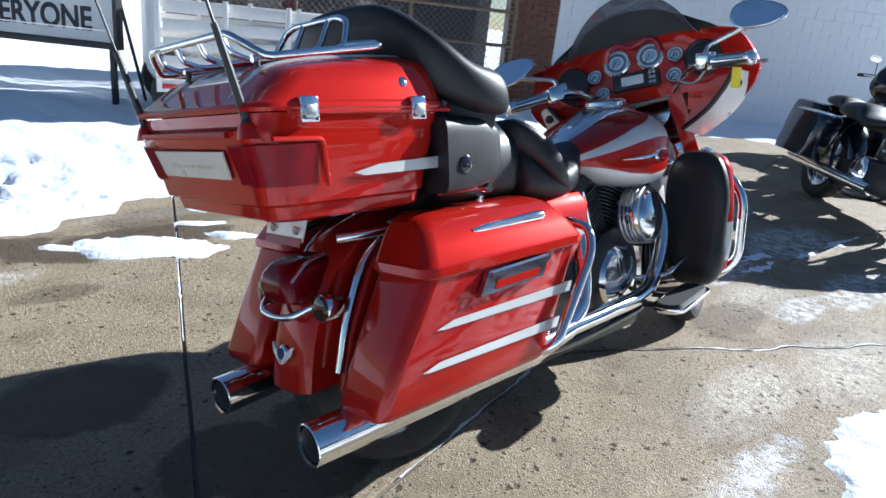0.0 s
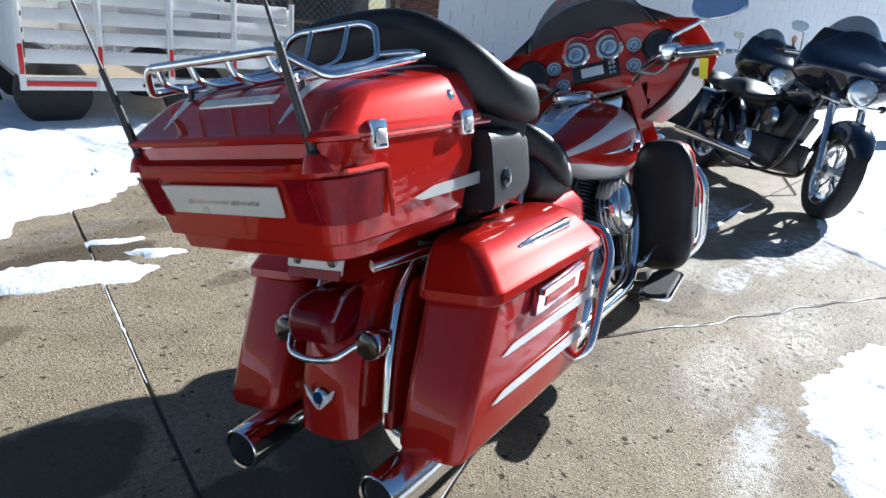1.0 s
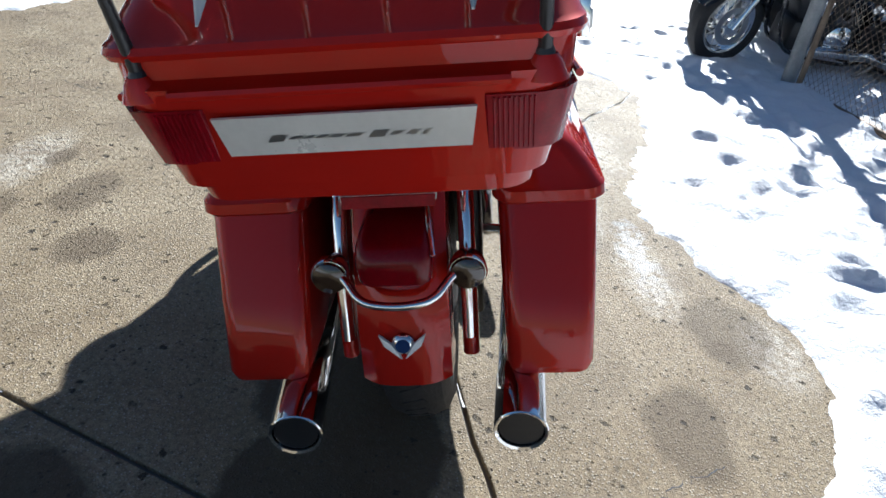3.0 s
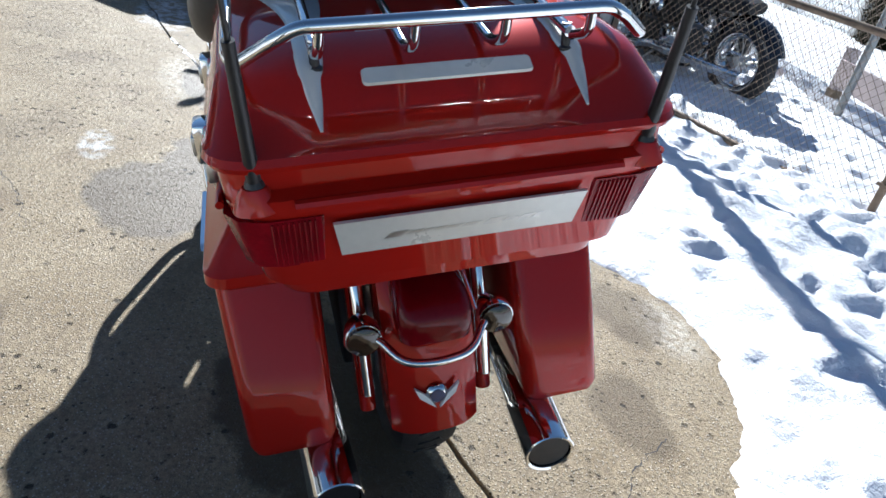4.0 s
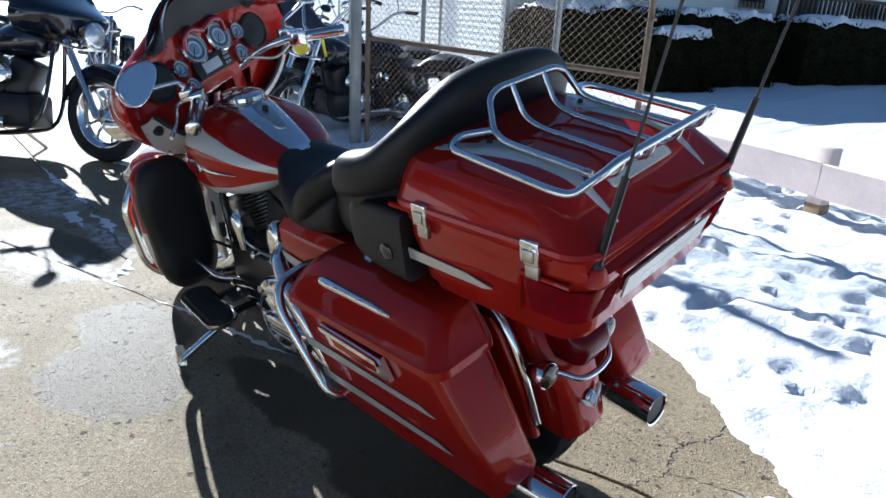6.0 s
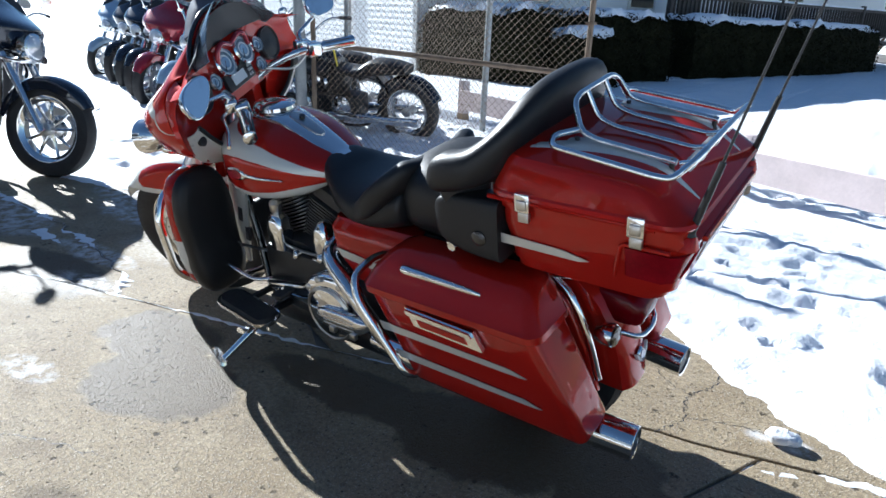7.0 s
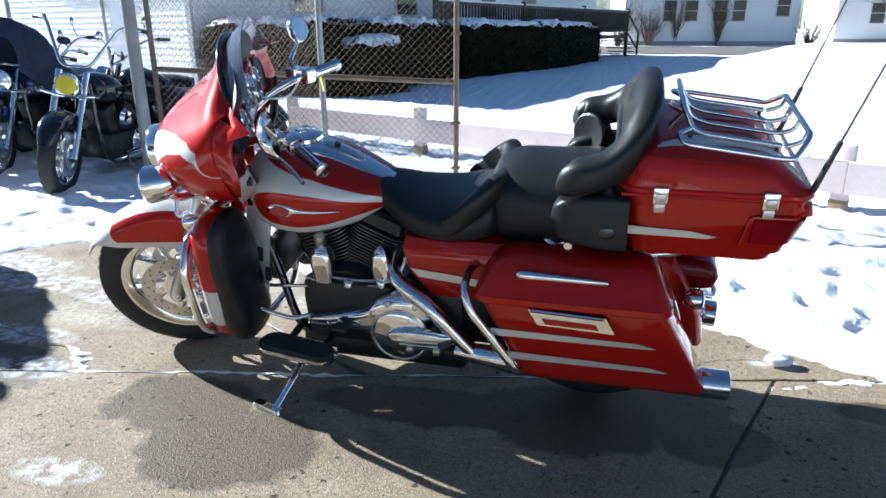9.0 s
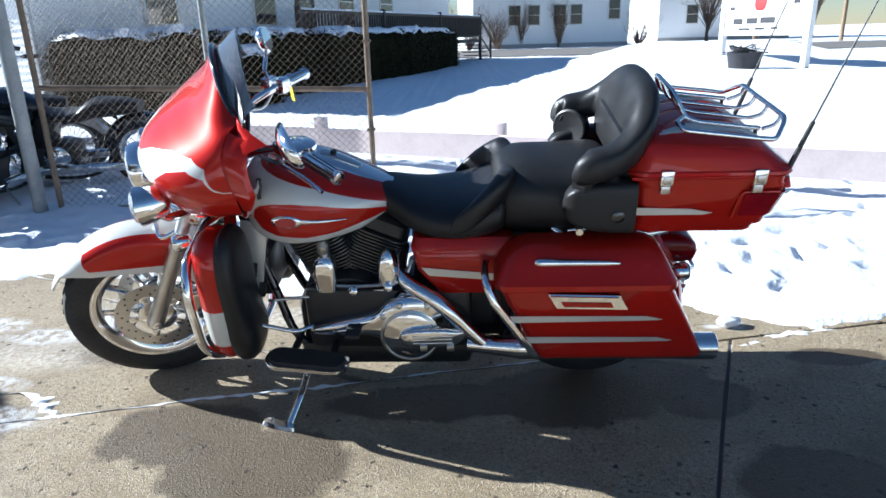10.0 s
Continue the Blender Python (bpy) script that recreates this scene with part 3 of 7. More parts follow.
def ribbon(pts, w, seed, name, label):
    """An uneven strip of snow lying along a crack, broken in places."""
    path = spline([(*p, 0.0) for p in pts], 26)
    rows = []
    for i, p in enumerate(path):
        q, o = path[min(i + 1, len(path) - 1)], path[max(i - 1, 0)]
        d = Vector((q[0] - o[0], q[1] - o[1])).normalized()
        keep = max(0.0, 0.35 + 1.5 * noise.noise((p[0] * 3.0, p[1] * 3.0, seed)))
        a = 0.0008 + w * keep * max(0.05, 0.5 + noise.noise((p[0] * 23, p[1] * 23, seed + 3)))
        b = 0.0008 + w * keep * max(0.05, 0.5 + noise.noise((p[0] * 21, p[1] * 21, seed + 7)))
        rows.append([V(p[0] + d.y * a, p[1] - d.x * a, 0.0008), V(p[0], p[1], 0.0009 + min(a, b) * 0.3), V(p[0] - d.y * b, p[1] + d.x * b, 0.0008)])
    tagged(part(name, skin(rows, False, False), "snow"), label, "snow", kind="stuff")


ribbon(jb[6:], 0.026, 1, "snow_strip", "thin line of snow caught in a slab joint")
ribbon([*jd, *je[1:3]], 0.050, 2, "snow_strip", "thin line of snow caught in a slab joint")
ribbon(jf[:8], 0.034, 3, "snow_strip", "thin line of snow caught in a crack")
ribbon(jc[2:], 0.010, 4, "snow_strip", "thin line of snow caught in a crack")
ribbon(ja[2:5], 0.008, 5, "snow_strip", "thin line of snow caught in a slab joint")
lumpb = bmesh.new()
bmesh.ops.create_icosphere(lumpb, subdivisions=3, radius=1.0)
for v in lumpb.verts:
    v.co *= 1 + 0.25 * noise.noise(v.co * 1.7)
    v.co = V(v.co.x * 0.055, v.co.y * 0.032, v.co.z * 0.026 + 0.022)
part("snow_lump", turned(lumpb, pose(-0.62, -0.355, 0, 0, 0, 10)), "snow")
tagged(bpy.data.objects["snow_lump"], "small rounded lump of snow on concrete", "snow lump")
def crack(pts, w, seed):
    """A hairline crack: a thin dark, jagged strip in the concrete."""
    rnd = random.Random(seed)
    rows = []
    path = spline([(*p, 0.0) for p in pts], 14)
    for i, p in enumerate(path):
        q, o = path[min(i + 1, len(path) - 1)], path[max(i - 1, 0)]
        d = Vector((q[0] - o[0], q[1] - o[1])).normalized()
        j = rnd.uniform(-0.010, 0.010)
        c = V(p[0] - d.y * j, p[1] + d.x * j, 0.0006)
        h = w * rnd.uniform(0.2, 1.0)
        rows.append([c + V(d.y, -d.x, 0) * h, c - V(d.y, -d.x, 0) * h])
    part("crack", skin(rows, False, False), "ink", pavement)


crack([(-0.28, -0.16), (-0.33, -0.30), (-0.31, -0.46), (-0.37, -0.60), (-0.35, -0.76)], 0.0035, 1)
crack([(-0.33, -0.30), (-0.46, -0.36), (-0.62, -0.38)], 0.0025, 2)
crack([(-0.31, -0.46), (-0.18, -0.55), (-0.10, -0.70)], 0.0020, 3)
crack([(0.95, 0.95), (1.25, 1.05), (1.60, 1.30), (1.85, 1.75)], 0.0018, 4)
road = tagged(part("road", box(-150, 120, -44, -31.5, -0.02, 0.10), "asphalt", smooth=0), "wet street beyond the lawn", "road", kind="structure")


# ---- fences ----
def chain_link(a, b, z0, z1, pitch=0.055, r=0.0016):
    """Crossing diagonal wires between two posts."""
    a, b = Vector((*a, 0)), Vector((*b, 0))
    L, H = (b - a).length, z1 - z0
    d = (b - a) / L
    nrm = V(-d.y, d.x, 0)
    verts, faces = [], []

    def wire(u0, w0, u1, w1, side):
        p, q = a + d * u0 + V(0, 0, w0 + z0) + nrm * side, a + d * u1 + V(0, 0, w1 + z0) + nrm * side
        ax = (q - p).normalized()
        e = ax.cross(nrm).normalized()
        k = len(verts)
        for base in (p, q):
            for an in (0, 2.094, 4.189):
                verts.append(base + (e * math.cos(an) + nrm * math.sin(an)) * r)
        for i in range(3):
            j = (i + 1) % 3
            faces.append((k + i, k + j, k + 3 + j, k + 3 + i))

    s = -H
    while s < L:
        u0, u1 = max(0, s), min(L, s + H)
        if u1 > u0:
            wire(u0, u0 - s, u1, u1 - s, r)
            wire(u0, H - (u0 - s), u1, H - (u1 - s), -r)
        s += pitch
    me = bpy.data.meshes.new("wires")
    me.from_pydata([tuple(v) for v in verts], [], faces)
    me.materials.append(M["rust"])
    return me


def pole(x, y, z0, z1, r):
    return lathe([(r, z0), (r, z1), (r * 1.2, z1 + 0.004), (r * 1.2, z1 + 0.02), (r * 0.6, z1 + 0.05), (0.001, z1 + 0.06)], (x, y, 0), (0, 0, 1), 14)


HINGE, GATE_END = (3.52, -2.48), (1.20, -2.83)
gate = thing("chain_link_gate", "open chain-link gate with rusty pipe frame standing in snow", "gate")
part("end_stile", tube([(*GATE_END, 0.02), (*GATE_END, 1.78)], 0.021, 10, 1), "rust", gate, "rusty pipe")
part("hinge_stile", tube([(*HINGE, 0.02), (*HINGE, 1.78)], 0.021, 10, 1), "rust", gate, "rusty pipe")
for z0, z1, n in ((0.05, 0.03, "bottom_rail"), (0.95, 0.86, "middle_rail"), (1.78, 1.78, "top_rail")):
    part(n, tube([(*HINGE, z0), (*GATE_END, z1)], 0.021, 10, 1), "rust", gate, "rusty pipe rail")
wires = new("wire_mesh", chain_link(HINGE, GATE_END, 0.05, 1.75))
wires.parent = gate
tagged(wires, "galvanised diamond wire mesh")
for z in (0.2, 0.55, 1.2, 1.5):
    part("tension_clip", box(GATE_END[0] - 0.03, GATE_END[0] + 0.03, GATE_END[1] - 0.028, GATE_END[1] + 0.028, z, z + 0.018), "rust", gate)
fence = thing("chain_link_fence", "chain-link fence on grey posts at the edge of the yard", "fence")
part("gate_post", pole(3.68, -2.48, -0.1, 2.2, 0.050), "galv", fence, "thick grey gate post")
part("post", pole(2.96, -4.40, -0.1, 2.1, 0.032), "galv", fence, "grey fence post")
for p, q in (((2.96, -4.40), (6.0, -5.6)), ((6.0, -5.6), (9.2, -6.9))):
    part("post", pole(*q, -0.1, 2.1, 0.032), "galv", fence, "grey fence post")
    part("rail", tube([(*p, 2.05), (*q, 2.05)], 0.018, 8, 1), "galv", fence)
    w = new("wire_mesh", chain_link(p, q, 0.05, 2.03, 0.06))
    w.parent = fence

rail = thing("board_fence", "low fence of weathered pale boards on short posts in the snow", "fence")
RP = [(3.60, -5.00), (1.87, -4.24), (0.17, -3.50), (-1.51, -2.76), (-3.20, -2.02), (-4.9, -1.27), (-6.6, -0.52)]
for x, y in RP:
    d = pose(x, y, 0, 0, 0, -23.7)
    part("post", turned(box(-0.055, 0.055, -0.045, 0.045, -0.05, 0.50, 0.006), d), "pink", rail, "square pale post")
    part("post_foot", turned(box(-0.058, 0.058, -0.048, 0.048, -0.05, 0.13, 0.004), d), "wood", rail, "bare timber foot")
for (ax, ay), (bx, by) in zip(RP, RP[1:]):
    part("board", beam((ax, ay + 0.062, 0.29), (bx, by + 0.062, 0.29), 0.035, 0.22, 0.004), "pink", rail, "weathered board")


# ---- hedges ----
def hedge(x0, y0, x1, y1, depth, h, seed, n=7000):
    """A clipped hedge along a line: dense core, a coat of small leaves, a cap of snow."""
    rnd = random.Random(seed)
    a, b = Vector((x0, y0)), Vector((x1, y1))
    L = (b - a).length
    ang = math.degrees(math.atan2(b.y - a.y, b.x - a.x))
    th = thing("hedge", "dark clipped evergreen hedge with snow on top", "hedge", pose(x0, y0, 0, 0, 0, ang), "hedges by the porch")

    def rounded(p):
        k = max(0.0, (p.z - h + 0.42) / 0.42) ** 2
        p.y *= 1 - 0.30 * k
        p.x = L / 2 + (p.x - L / 2) * (1 - min(0.12, 0.16 / L) * k * 1.6)
        p.z += 0.05 * noise.noise((p.x * 0.9, p.y, seed * 3.1)) * p.z / h

    core = box(0.05, L - 0.05, -depth / 2 + 0.05, depth / 2 - 0.05, 0, h - 0.05)
    bmesh.ops.subdivide_edges(core, edges=core.edges[:], cuts=9, use_grid_fill=True)
    for v in core.verts:
        v.co += v.co.normalized() * 0.05 * noise.noise(v.co * 2.3)
        rounded(v.co)
    part("bush_core", core, "leaf", th, smooth=60)
    verts, faces = [], []
    for _ in range(n):
        u, f = rnd.uniform(0, L), rnd.random()
        if f < 0.40:
            p, o = V(u, depth / 2, rnd.uniform(0.02, h)), V(0, 1, 0)
        elif f < 0.62:
            p, o = V(u, -depth / 2, rnd.uniform(0.02, h)), V(0, -1, 0)
        elif f < 0.82:
            p, o = V(u, rnd.uniform(-depth / 2, depth / 2), h), V(0, 0, 1)
        else:
            e = rnd.choice((0, 1))
            p, o = V(L * e, rnd.uniform(-depth / 2, depth / 2), rnd.uniform(0.02, h)), V(2 * e - 1, 0, 0)
        p += o * (0.06 * noise.noise(p * 2.1) + rnd.uniform(-0.04, 0.045))
        rounded(p)
        s = rnd.uniform(0.022, 0.050)
        d = V(rnd.gauss(0, 1), rnd.gauss(0, 1), rnd.gauss(0.4, 1)).normalized()
        e = d.cross(V(rnd.gauss(0, 1), rnd.gauss(0, 1), rnd.gauss(0, 1))).normalized()
        k = len(verts)
        verts += [tuple(p - e * s * 0.4), tuple(p + d * s * 1.2), tuple(p + e * s * 0.4), tuple(p - d * s * 0.5)]
        faces += [(k, k + 1, k + 2), (k, k + 2, k + 3)]
    me = bpy.data.meshes.new("leaves")
    me.from_pydata(verts, [], faces)
    me.materials.append(M["leaf"])
    lv = new("leaves", me)
    lv.parent = th
    bm = bmesh.new()
    nx, ny = max(8, int(L / 0.09)), 12
    rows = []
    for i in range(nx + 1):
        row = []
        for j in range(ny + 1):
            x, y = 0.10 + (L - 0.20) * i / nx, depth * (j / ny - 0.5) * 0.80
            e = min(1, 5 * min(i / nx, 1 - i / nx) + 0.1, 3.0 * min(j / ny, 1 - j / ny) + 0.08)
            q = noise.noise((x * 2.2 + seed, y * 3, 1)) * 0.06 + noise.noise((x * 9, y * 9 + seed, 4)) * 0.02
            row.append(bm.verts.new((x, y, h - 0.02 + (0.13 + q) * e ** 0.5 - (0.08 if e < 0.3 else 0) + (q * 1.5 if e < 0.4 else 0) + 0.05 * noise.noise((x * 0.9, y, seed * 3.1)))))
        rows.append(row)
    for r0, r1 in zip(rows, rows[1:]):
        for j in range(ny):
            bm.faces.new((r0[j], r1[j], r1[j + 1], r0[j + 1]))
    part("snow_cap", bm, "snow", th, "cap of snow", smooth=60)
    return th


hedge(7.65, -10.25, 4.75, -9.85, 1.2, 1.36, 1, 16000)
hedge(5.0, -10.6, 4.2, -13.4, 1.2, 1.35, 2, 12000)
hedge(4.7, -9.5, 4.2, -10.9, 0.7, 1.02, 6, 6000)
hedge(4.1, -14.6, 2.4, -18.6, 1.3, 1.35, 4, 11000)
hedge(2.55, -18.3, 0.98, -24.2, 1.3, 1.35, 3, 12000)


# ---- the red touring motorcycle: x ahead, y to its left, rear axle over the origin ----
LEAN_DEG, STEER_DEG, RAKE = 11.3, 20.0, 26.0
AXLE_F, AXLE_R, WHEEL_R = V(1.682, 0, 0.318), V(0.085, 0, 0.318), 0.318
_p, _d = V(1.797, 0, 0), V(-math.sin(radians(RAKE)), 0, math.cos(radians(RAKE)))
STEER = Matrix.Translation(_p) @ Matrix.Rotation(radians(STEER_DEG), 4, _d) @ Matrix.Translation(-_p)
bike = thing("motorcycle", "red and silver touring motorcycle with chrome, leaning on its side stand", "motorcycle", pose(0, -0.024, 0.004, -LEAN_DEG, 0, -1.1))


def steered(ob, at=None):
    ob.matrix_local = STEER @ (Matrix.Translation(at) if at else Matrix())
    return ob


def wheel(parent, name, at, radius, width, rim_r, spokes, discs, turn=None, hub=0.05, label=""):
    """Tyre, rim, spokes, hub and brake discs about an axle along y, as one part with its pieces."""
    w = part(name, lathe([(hub * 0.6, -width * 0.55), (hub, -width * 0.5), (hub * 0.8, -width * 0.2), (hub * 0.8, width * 0.2), (hub, width * 0.5), (hub * 0.6, width * 0.55)], axis=(0, 1, 0), sides=20), "steel", parent, label)
    w.matrix_local = (turn or Matrix()) @ Matrix.Translation(at)
    h, s = width / 2, radius - rim_r
    prof = [(rim_r - 0.004, -h * 0.62), (rim_r + s * 0.25, -h * 0.93), (rim_r + s * 0.6, -h), (radius - s * 0.13, -h * 0.80), (radius - 0.004, -h * 0.45), (radius, 0), (radius - 0.004, h * 0.45), (radius - s * 0.13, h * 0.80), (rim_r + s * 0.6, h), (rim_r + s * 0.25, h * 0.93), (rim_r - 0.004, h * 0.62), (rim_r - 0.01, 0)]
    part("tyre", ring_body(prof, (0, 0, 0), (0, 1, 0), 56), "rubber", w, "black rubber tyre")
    tread = []
    for i in range(44 if spokes == 10 else 0):
        a = 2 * math.pi * i / 44
        for sgn in (-1, 1):
            b = box(-0.010, 0.010, 0, h * 0.34, -0.0016, 0.0016)
            turned(b, Matrix.Rotation(radians(24 * sgn), 4, "Z"))
            if sgn < 0:
                turned(b, Matrix.Diagonal((1, -1, 1, 1)))
            turned(b, Matrix.Rotation(a, 4, "Y") @ Matrix.Translation((0, 0, radius - 0.0012)))
            tread.append(b)
    if tread:
        part("tread_block", tread, "rubber", w)["kind"] = "stuff"
    prof = [(rim_r - 0.030, -h * 0.40), (rim_r - 0.006, -h * 0.70), (rim_r + 0.008, -h * 0.74), (rim_r + 0.010, -h * 0.60), (rim_r - 0.012, -h * 0.30), (rim_r - 0.018, 0), (rim_r - 0.012, h * 0.30), (rim_r + 0.010, h * 0.60), (rim_r + 0.008, h * 0.74), (rim_r - 0.006, h * 0.70), (rim_r - 0.030, h * 0.40)]
    part("rim", ring_body(prof, (0, 0, 0), (0, 1, 0), 56), "chrome", w, "chrome wheel rim")
    for i in range(spokes):
        b = tube([(hub * 0.7, 0, 0), ((hub + rim_r) / 2, 0.012 * (-1) ** i, 0), (rim_r - 0.015, 0, 0)], 0.011 if spokes < 20 else 0.003, 8, 3)
        part("spoke", turned(b, Matrix.Rotation(2 * math.pi * i / spokes, 4, "Y")), "chrome" if spokes < 20 else "steel", w)
    for sgn in discs:
        y = sgn * (h + 0.012)
        d = part("brake_disc", ring_body([(0.095, y - 0.0025), (0.146, y - 0.0025), (0.146, y + 0.0025), (0.095, y + 0.0025)], (0, 0, 0), (0, 1, 0), 48), "steel", w, "drilled steel brake disc")
        part("disc_carrier", lathe([(0.02, y * 0.9), (0.066, y - 0.003), (0.066, y + 0.003), (0.05, y + sgn * 0.006), (0.02, y + sgn * 0.006)][:: 1], axis=(0, 1, 0), sides=24), "chrome", d)
        for i in range(5):
            part("disc_arm", turned(box(0.058, 0.100, y - 0.003, y + 0.003, -0.012, 0.012, 0.002), Matrix.Rotation(2 * math.pi * i / 5, 4, "Y")), "chrome", d)
        holes = []
        for i in range(36 if spokes == 10 else 0):
            a, r = 2 * math.pi * i / 36, (0.106, 0.121, 0.135)[i % 3]
            holes.append(lathe([(0.0042, -0.0032), (0.0042, 0.0032)], (r * math.cos(a), y, r * math.sin(a)), (0, 1, 0), 8))
        if holes:
            part("drill_hole", holes, "black", d)["kind"] = "stuff"
    return w


front_wheel = wheel(bike, "front_wheel", AXLE_F, WHEEL_R, 0.128, 0.222, 10, (1, -1), STEER, label="front wheel with twin discs")
rear_wheel = wheel(bike, "rear_wheel", AXLE_R, WHEEL_R, 0.135, 0.215, 10, (1,))


def arc_fender(r, half, a0, a1, steps, drop, curl=0.02, flare=0.0):
    """A fender over a wheel about y through the origin: a crowned strip with skirts."""
    rings = []
    for i in range(steps + 1):
        t = i / steps
        a = radians(a0 + (a1 - a0) * t)
        skirt = drop * (min(1.0, 0.25 + 3.2 * t * 1.0) if t < 0.5 else min(1.0, 0.45 + 2.5 * (1 - t)))
        rr = r + flare * (1 - t) ** 3
        w = half * (0.55 + 0.45 * min(1, t * 5 + 0.1))
        sec = []
        for j in range(13):
            u = -1 + 2 * j / 12
            e = abs(u)
            y = w * math.copysign(math.sin(min(e / 0.62, 1) * math.pi / 2), u)
            fall = (1 - math.cos(min(e / 0.62, 1) * math.pi / 2)) * curl * 1.6 + max(0, (e - 0.62) / 0.38) * skirt
            sec.append(V((rr - fall) * math.cos(a), y, (rr - fall) * math.sin(a)))
        rings.append(sec)
    return shell(skin(rings, False, False), 0.004)


def skirt_fender(steps=44):
    """The deep front fender: crowned arc above, its lower edge nearly straight."""
    rings = []
    for i in range(steps + 1):
        t = i / steps
        deg = 27 + 140 * t
        a = radians(deg)
        crown = 0.356
        low = 0.207 / (math.sin(a) - 0.11 * math.cos(a)) if deg < 97 else 0.203
        low = min(low, crown - 0.010)
        w = 0.082 * (0.25 + 0.75 * min(1, t * 5 + 0.02) ** 0.6)
        bend = min(0.040, (crown - low) * 0.7)
        sec = []
        for j in range(23):
            u = -1 + 2 * j / 22
            e = abs(u)
            if e < 0.6:
                b = e / 0.6 * math.pi / 2
                y, r = w * math.sin(b), crown - bend * (1 - math.cos(b))
            else:
                f = (e - 0.6) / 0.4
                y, r = w * (1 + 0.03 * math.sin(f * math.pi)), crown - bend + (low - crown + bend) * f
            sec.append(V(r * math.cos(a), math.copysign(y, u), r * math.sin(a)))
        rings.append(sec)
    return shell(skin(rings, False, False), 0.004)


ff = part("front_fender", skirt_fender(), "fender", bike, "silver front fender with a red panel")
steered(ff, AXLE_F)
for s in (1, -1):
    leg = part("fork_leg", joined(lathe([(0.018, -0.02), (0.030, 0.0), (0.031, 0.06), (0.027, 0.10), (0.027, 0.36), (0.030, 0.37), (0.030, 0.40), (0.024, 0.41), (0.024, 0.62)], AXLE_F + V(0.01, s * 0.105, -0.01), _d, 20)), "steel", bike, "polished fork leg")
    steered(leg)
    cap = part("axle_cap", lathe([(0.016, 0.0), (0.016, 0.016), (0.008, 0.02)], AXLE_F + V(0, s * 0.12, 0), (0, s, 0), 12), "chrome", leg)
    calip = part("brake_caliper", box(1.49, 1.57, s * 0.066, s * 0.125, 0.30, 0.42, 0.014) if s > 0 else box(1.49, 1.57, s * 0.125, s * 0.066, 0.30, 0.42, 0.014), "chrome", leg)

# chrome fender trim bow and tip light
steered(part("fender_bar", bent([(1.50, 0.105, 0.70), (1.585, 0.108, 0.665), (1.60, 0.0, 0.705), (1.585, -0.108, 0.665), (1.50, -0.105, 0.70)], 0.008, 0.03), "chrome", bike))


# rear fender and inner side panels
back = []
for z, x in ((0.285, -0.266), (0.33, -0.260), (0.40, -0.248), (0.48, -0.222), (0.56, -0.18), (0.625, -0.11), (0.665, 0.0), (0.68, 0.1), (0.675, 0.2), (0.64, 0.32)):
    sec = []
    for j in range(13):
        u = -1 + 2 * j / 12
        e = abs(u)
        y = 0.083 * math.copysign(min(1, (e / 0.7) ** 0.75), u)
        fall = 0.026 * min(1, e / 0.7) ** 2.4 + max(0, (e - 0.7) / 0.3) * 0.075
        n = V(AXLE_R.x - x, 0, AXLE_R.z - z).normalized()
        sec.append(V(x, y, z) + n * fall)
    back.append(sec)
rf = part("rear_fender", shell(skin(back, False, False), 0.004), "red", bike, "red rear fender")
em = part("emblem", lathe([(0.001, 0.008), (0.014, 0.007), (0.019, 0.003), (0.020, 0.0)], (-0.257, 0, 0.370), (-1, 0, 0.15), 20), "chrome", rf, "small winged chrome emblem")
for s in (1, -1):
    part("wing", sheet([(-0.262, s * 0.003, 0.345), (-0.258, s * 0.032, 0.370), (-0.254, s * 0.040, 0.390), (-0.258, s * 0.018, 0.372)], (-1, 0, 0.25), 0.008), "white", em)
part("roundel", lathe([(0.013, 0.0), (0.013, 0.0015)], (-0.2650, 0, 0.3716), (-1, 0, 0.15), 18), "blue", em)
for s in (1, -1):
    y0, y1 = sorted((s * 0.098, s * 0.128))
    part("filler_panel", stack([(0.29, -0.19, -0.10, y0, y1, 0.012), (0.40, -0.165, -0.07, y0, y1, 0.014), (0.55, -0.10, 0.0, y0, y1, 0.014), (0.585, -0.07, 0.02, y0, y1, 0.012)]), "red", bike, "narrow red panel beside the fender")
    # added black box that stands for the shade between fender and bag
    part("gap_shade_box", box(-0.02, 0.40, *sorted((s * 0.100, s * 0.138)), 0.26, 0.66, 0.01), "black", bike)
    part("fender_strut", tube([(0.02, s * 0.112, 0.655), (-0.09, s * 0.112, 0.58), (-0.15, s * 0.112, 0.46), (-0.185, s * 0.112, 0.33)], 0.013, 12), "chrome", bike)

# tail lamp with its chrome surround, and the turn signals on their bar
tl = part("tail_lamp", stack([(0.488, -0.250, -0.18, -0.050, 0.050, 0.02), (0.498, -0.272, -0.16, -0.060, 0.060, 0.026), (0.530, -0.281, -0.14, -0.063, 0.063, 0.030), (0.556, -0.272, -0.12, -0.061, 0.061, 0.030), (0.574, -0.252, -0.10, -0.055, 0.055, 0.028), (0.585, -0.222, -0.10, -0.044, 0.044, 0.022), (0.589, -0.19, -0.10, -0.030, 0.030, 0.015)], 8), "lamp", bike, "red domed tail lamp lens")
part("lamp_trim", bent([(-0.15, -0.050, 0.596), (-0.215, -0.057, 0.584), (-0.262, -0.064, 0.545)], 0.005, 0.02), "chrome", tl)
bar = part("signal_bar", bent([(-0.212, 0.116, 0.494), (-0.232, 0.090, 0.490), (-0.272, 0.060, 0.466), (-0.280, 0.0, 0.461), (-0.272, -0.060, 0.466), (-0.232, -0.090, 0.490), (-0.212, -0.116, 0.494)], 0.0075, 0.03), "chrome", bike, "chrome turn signal bar")
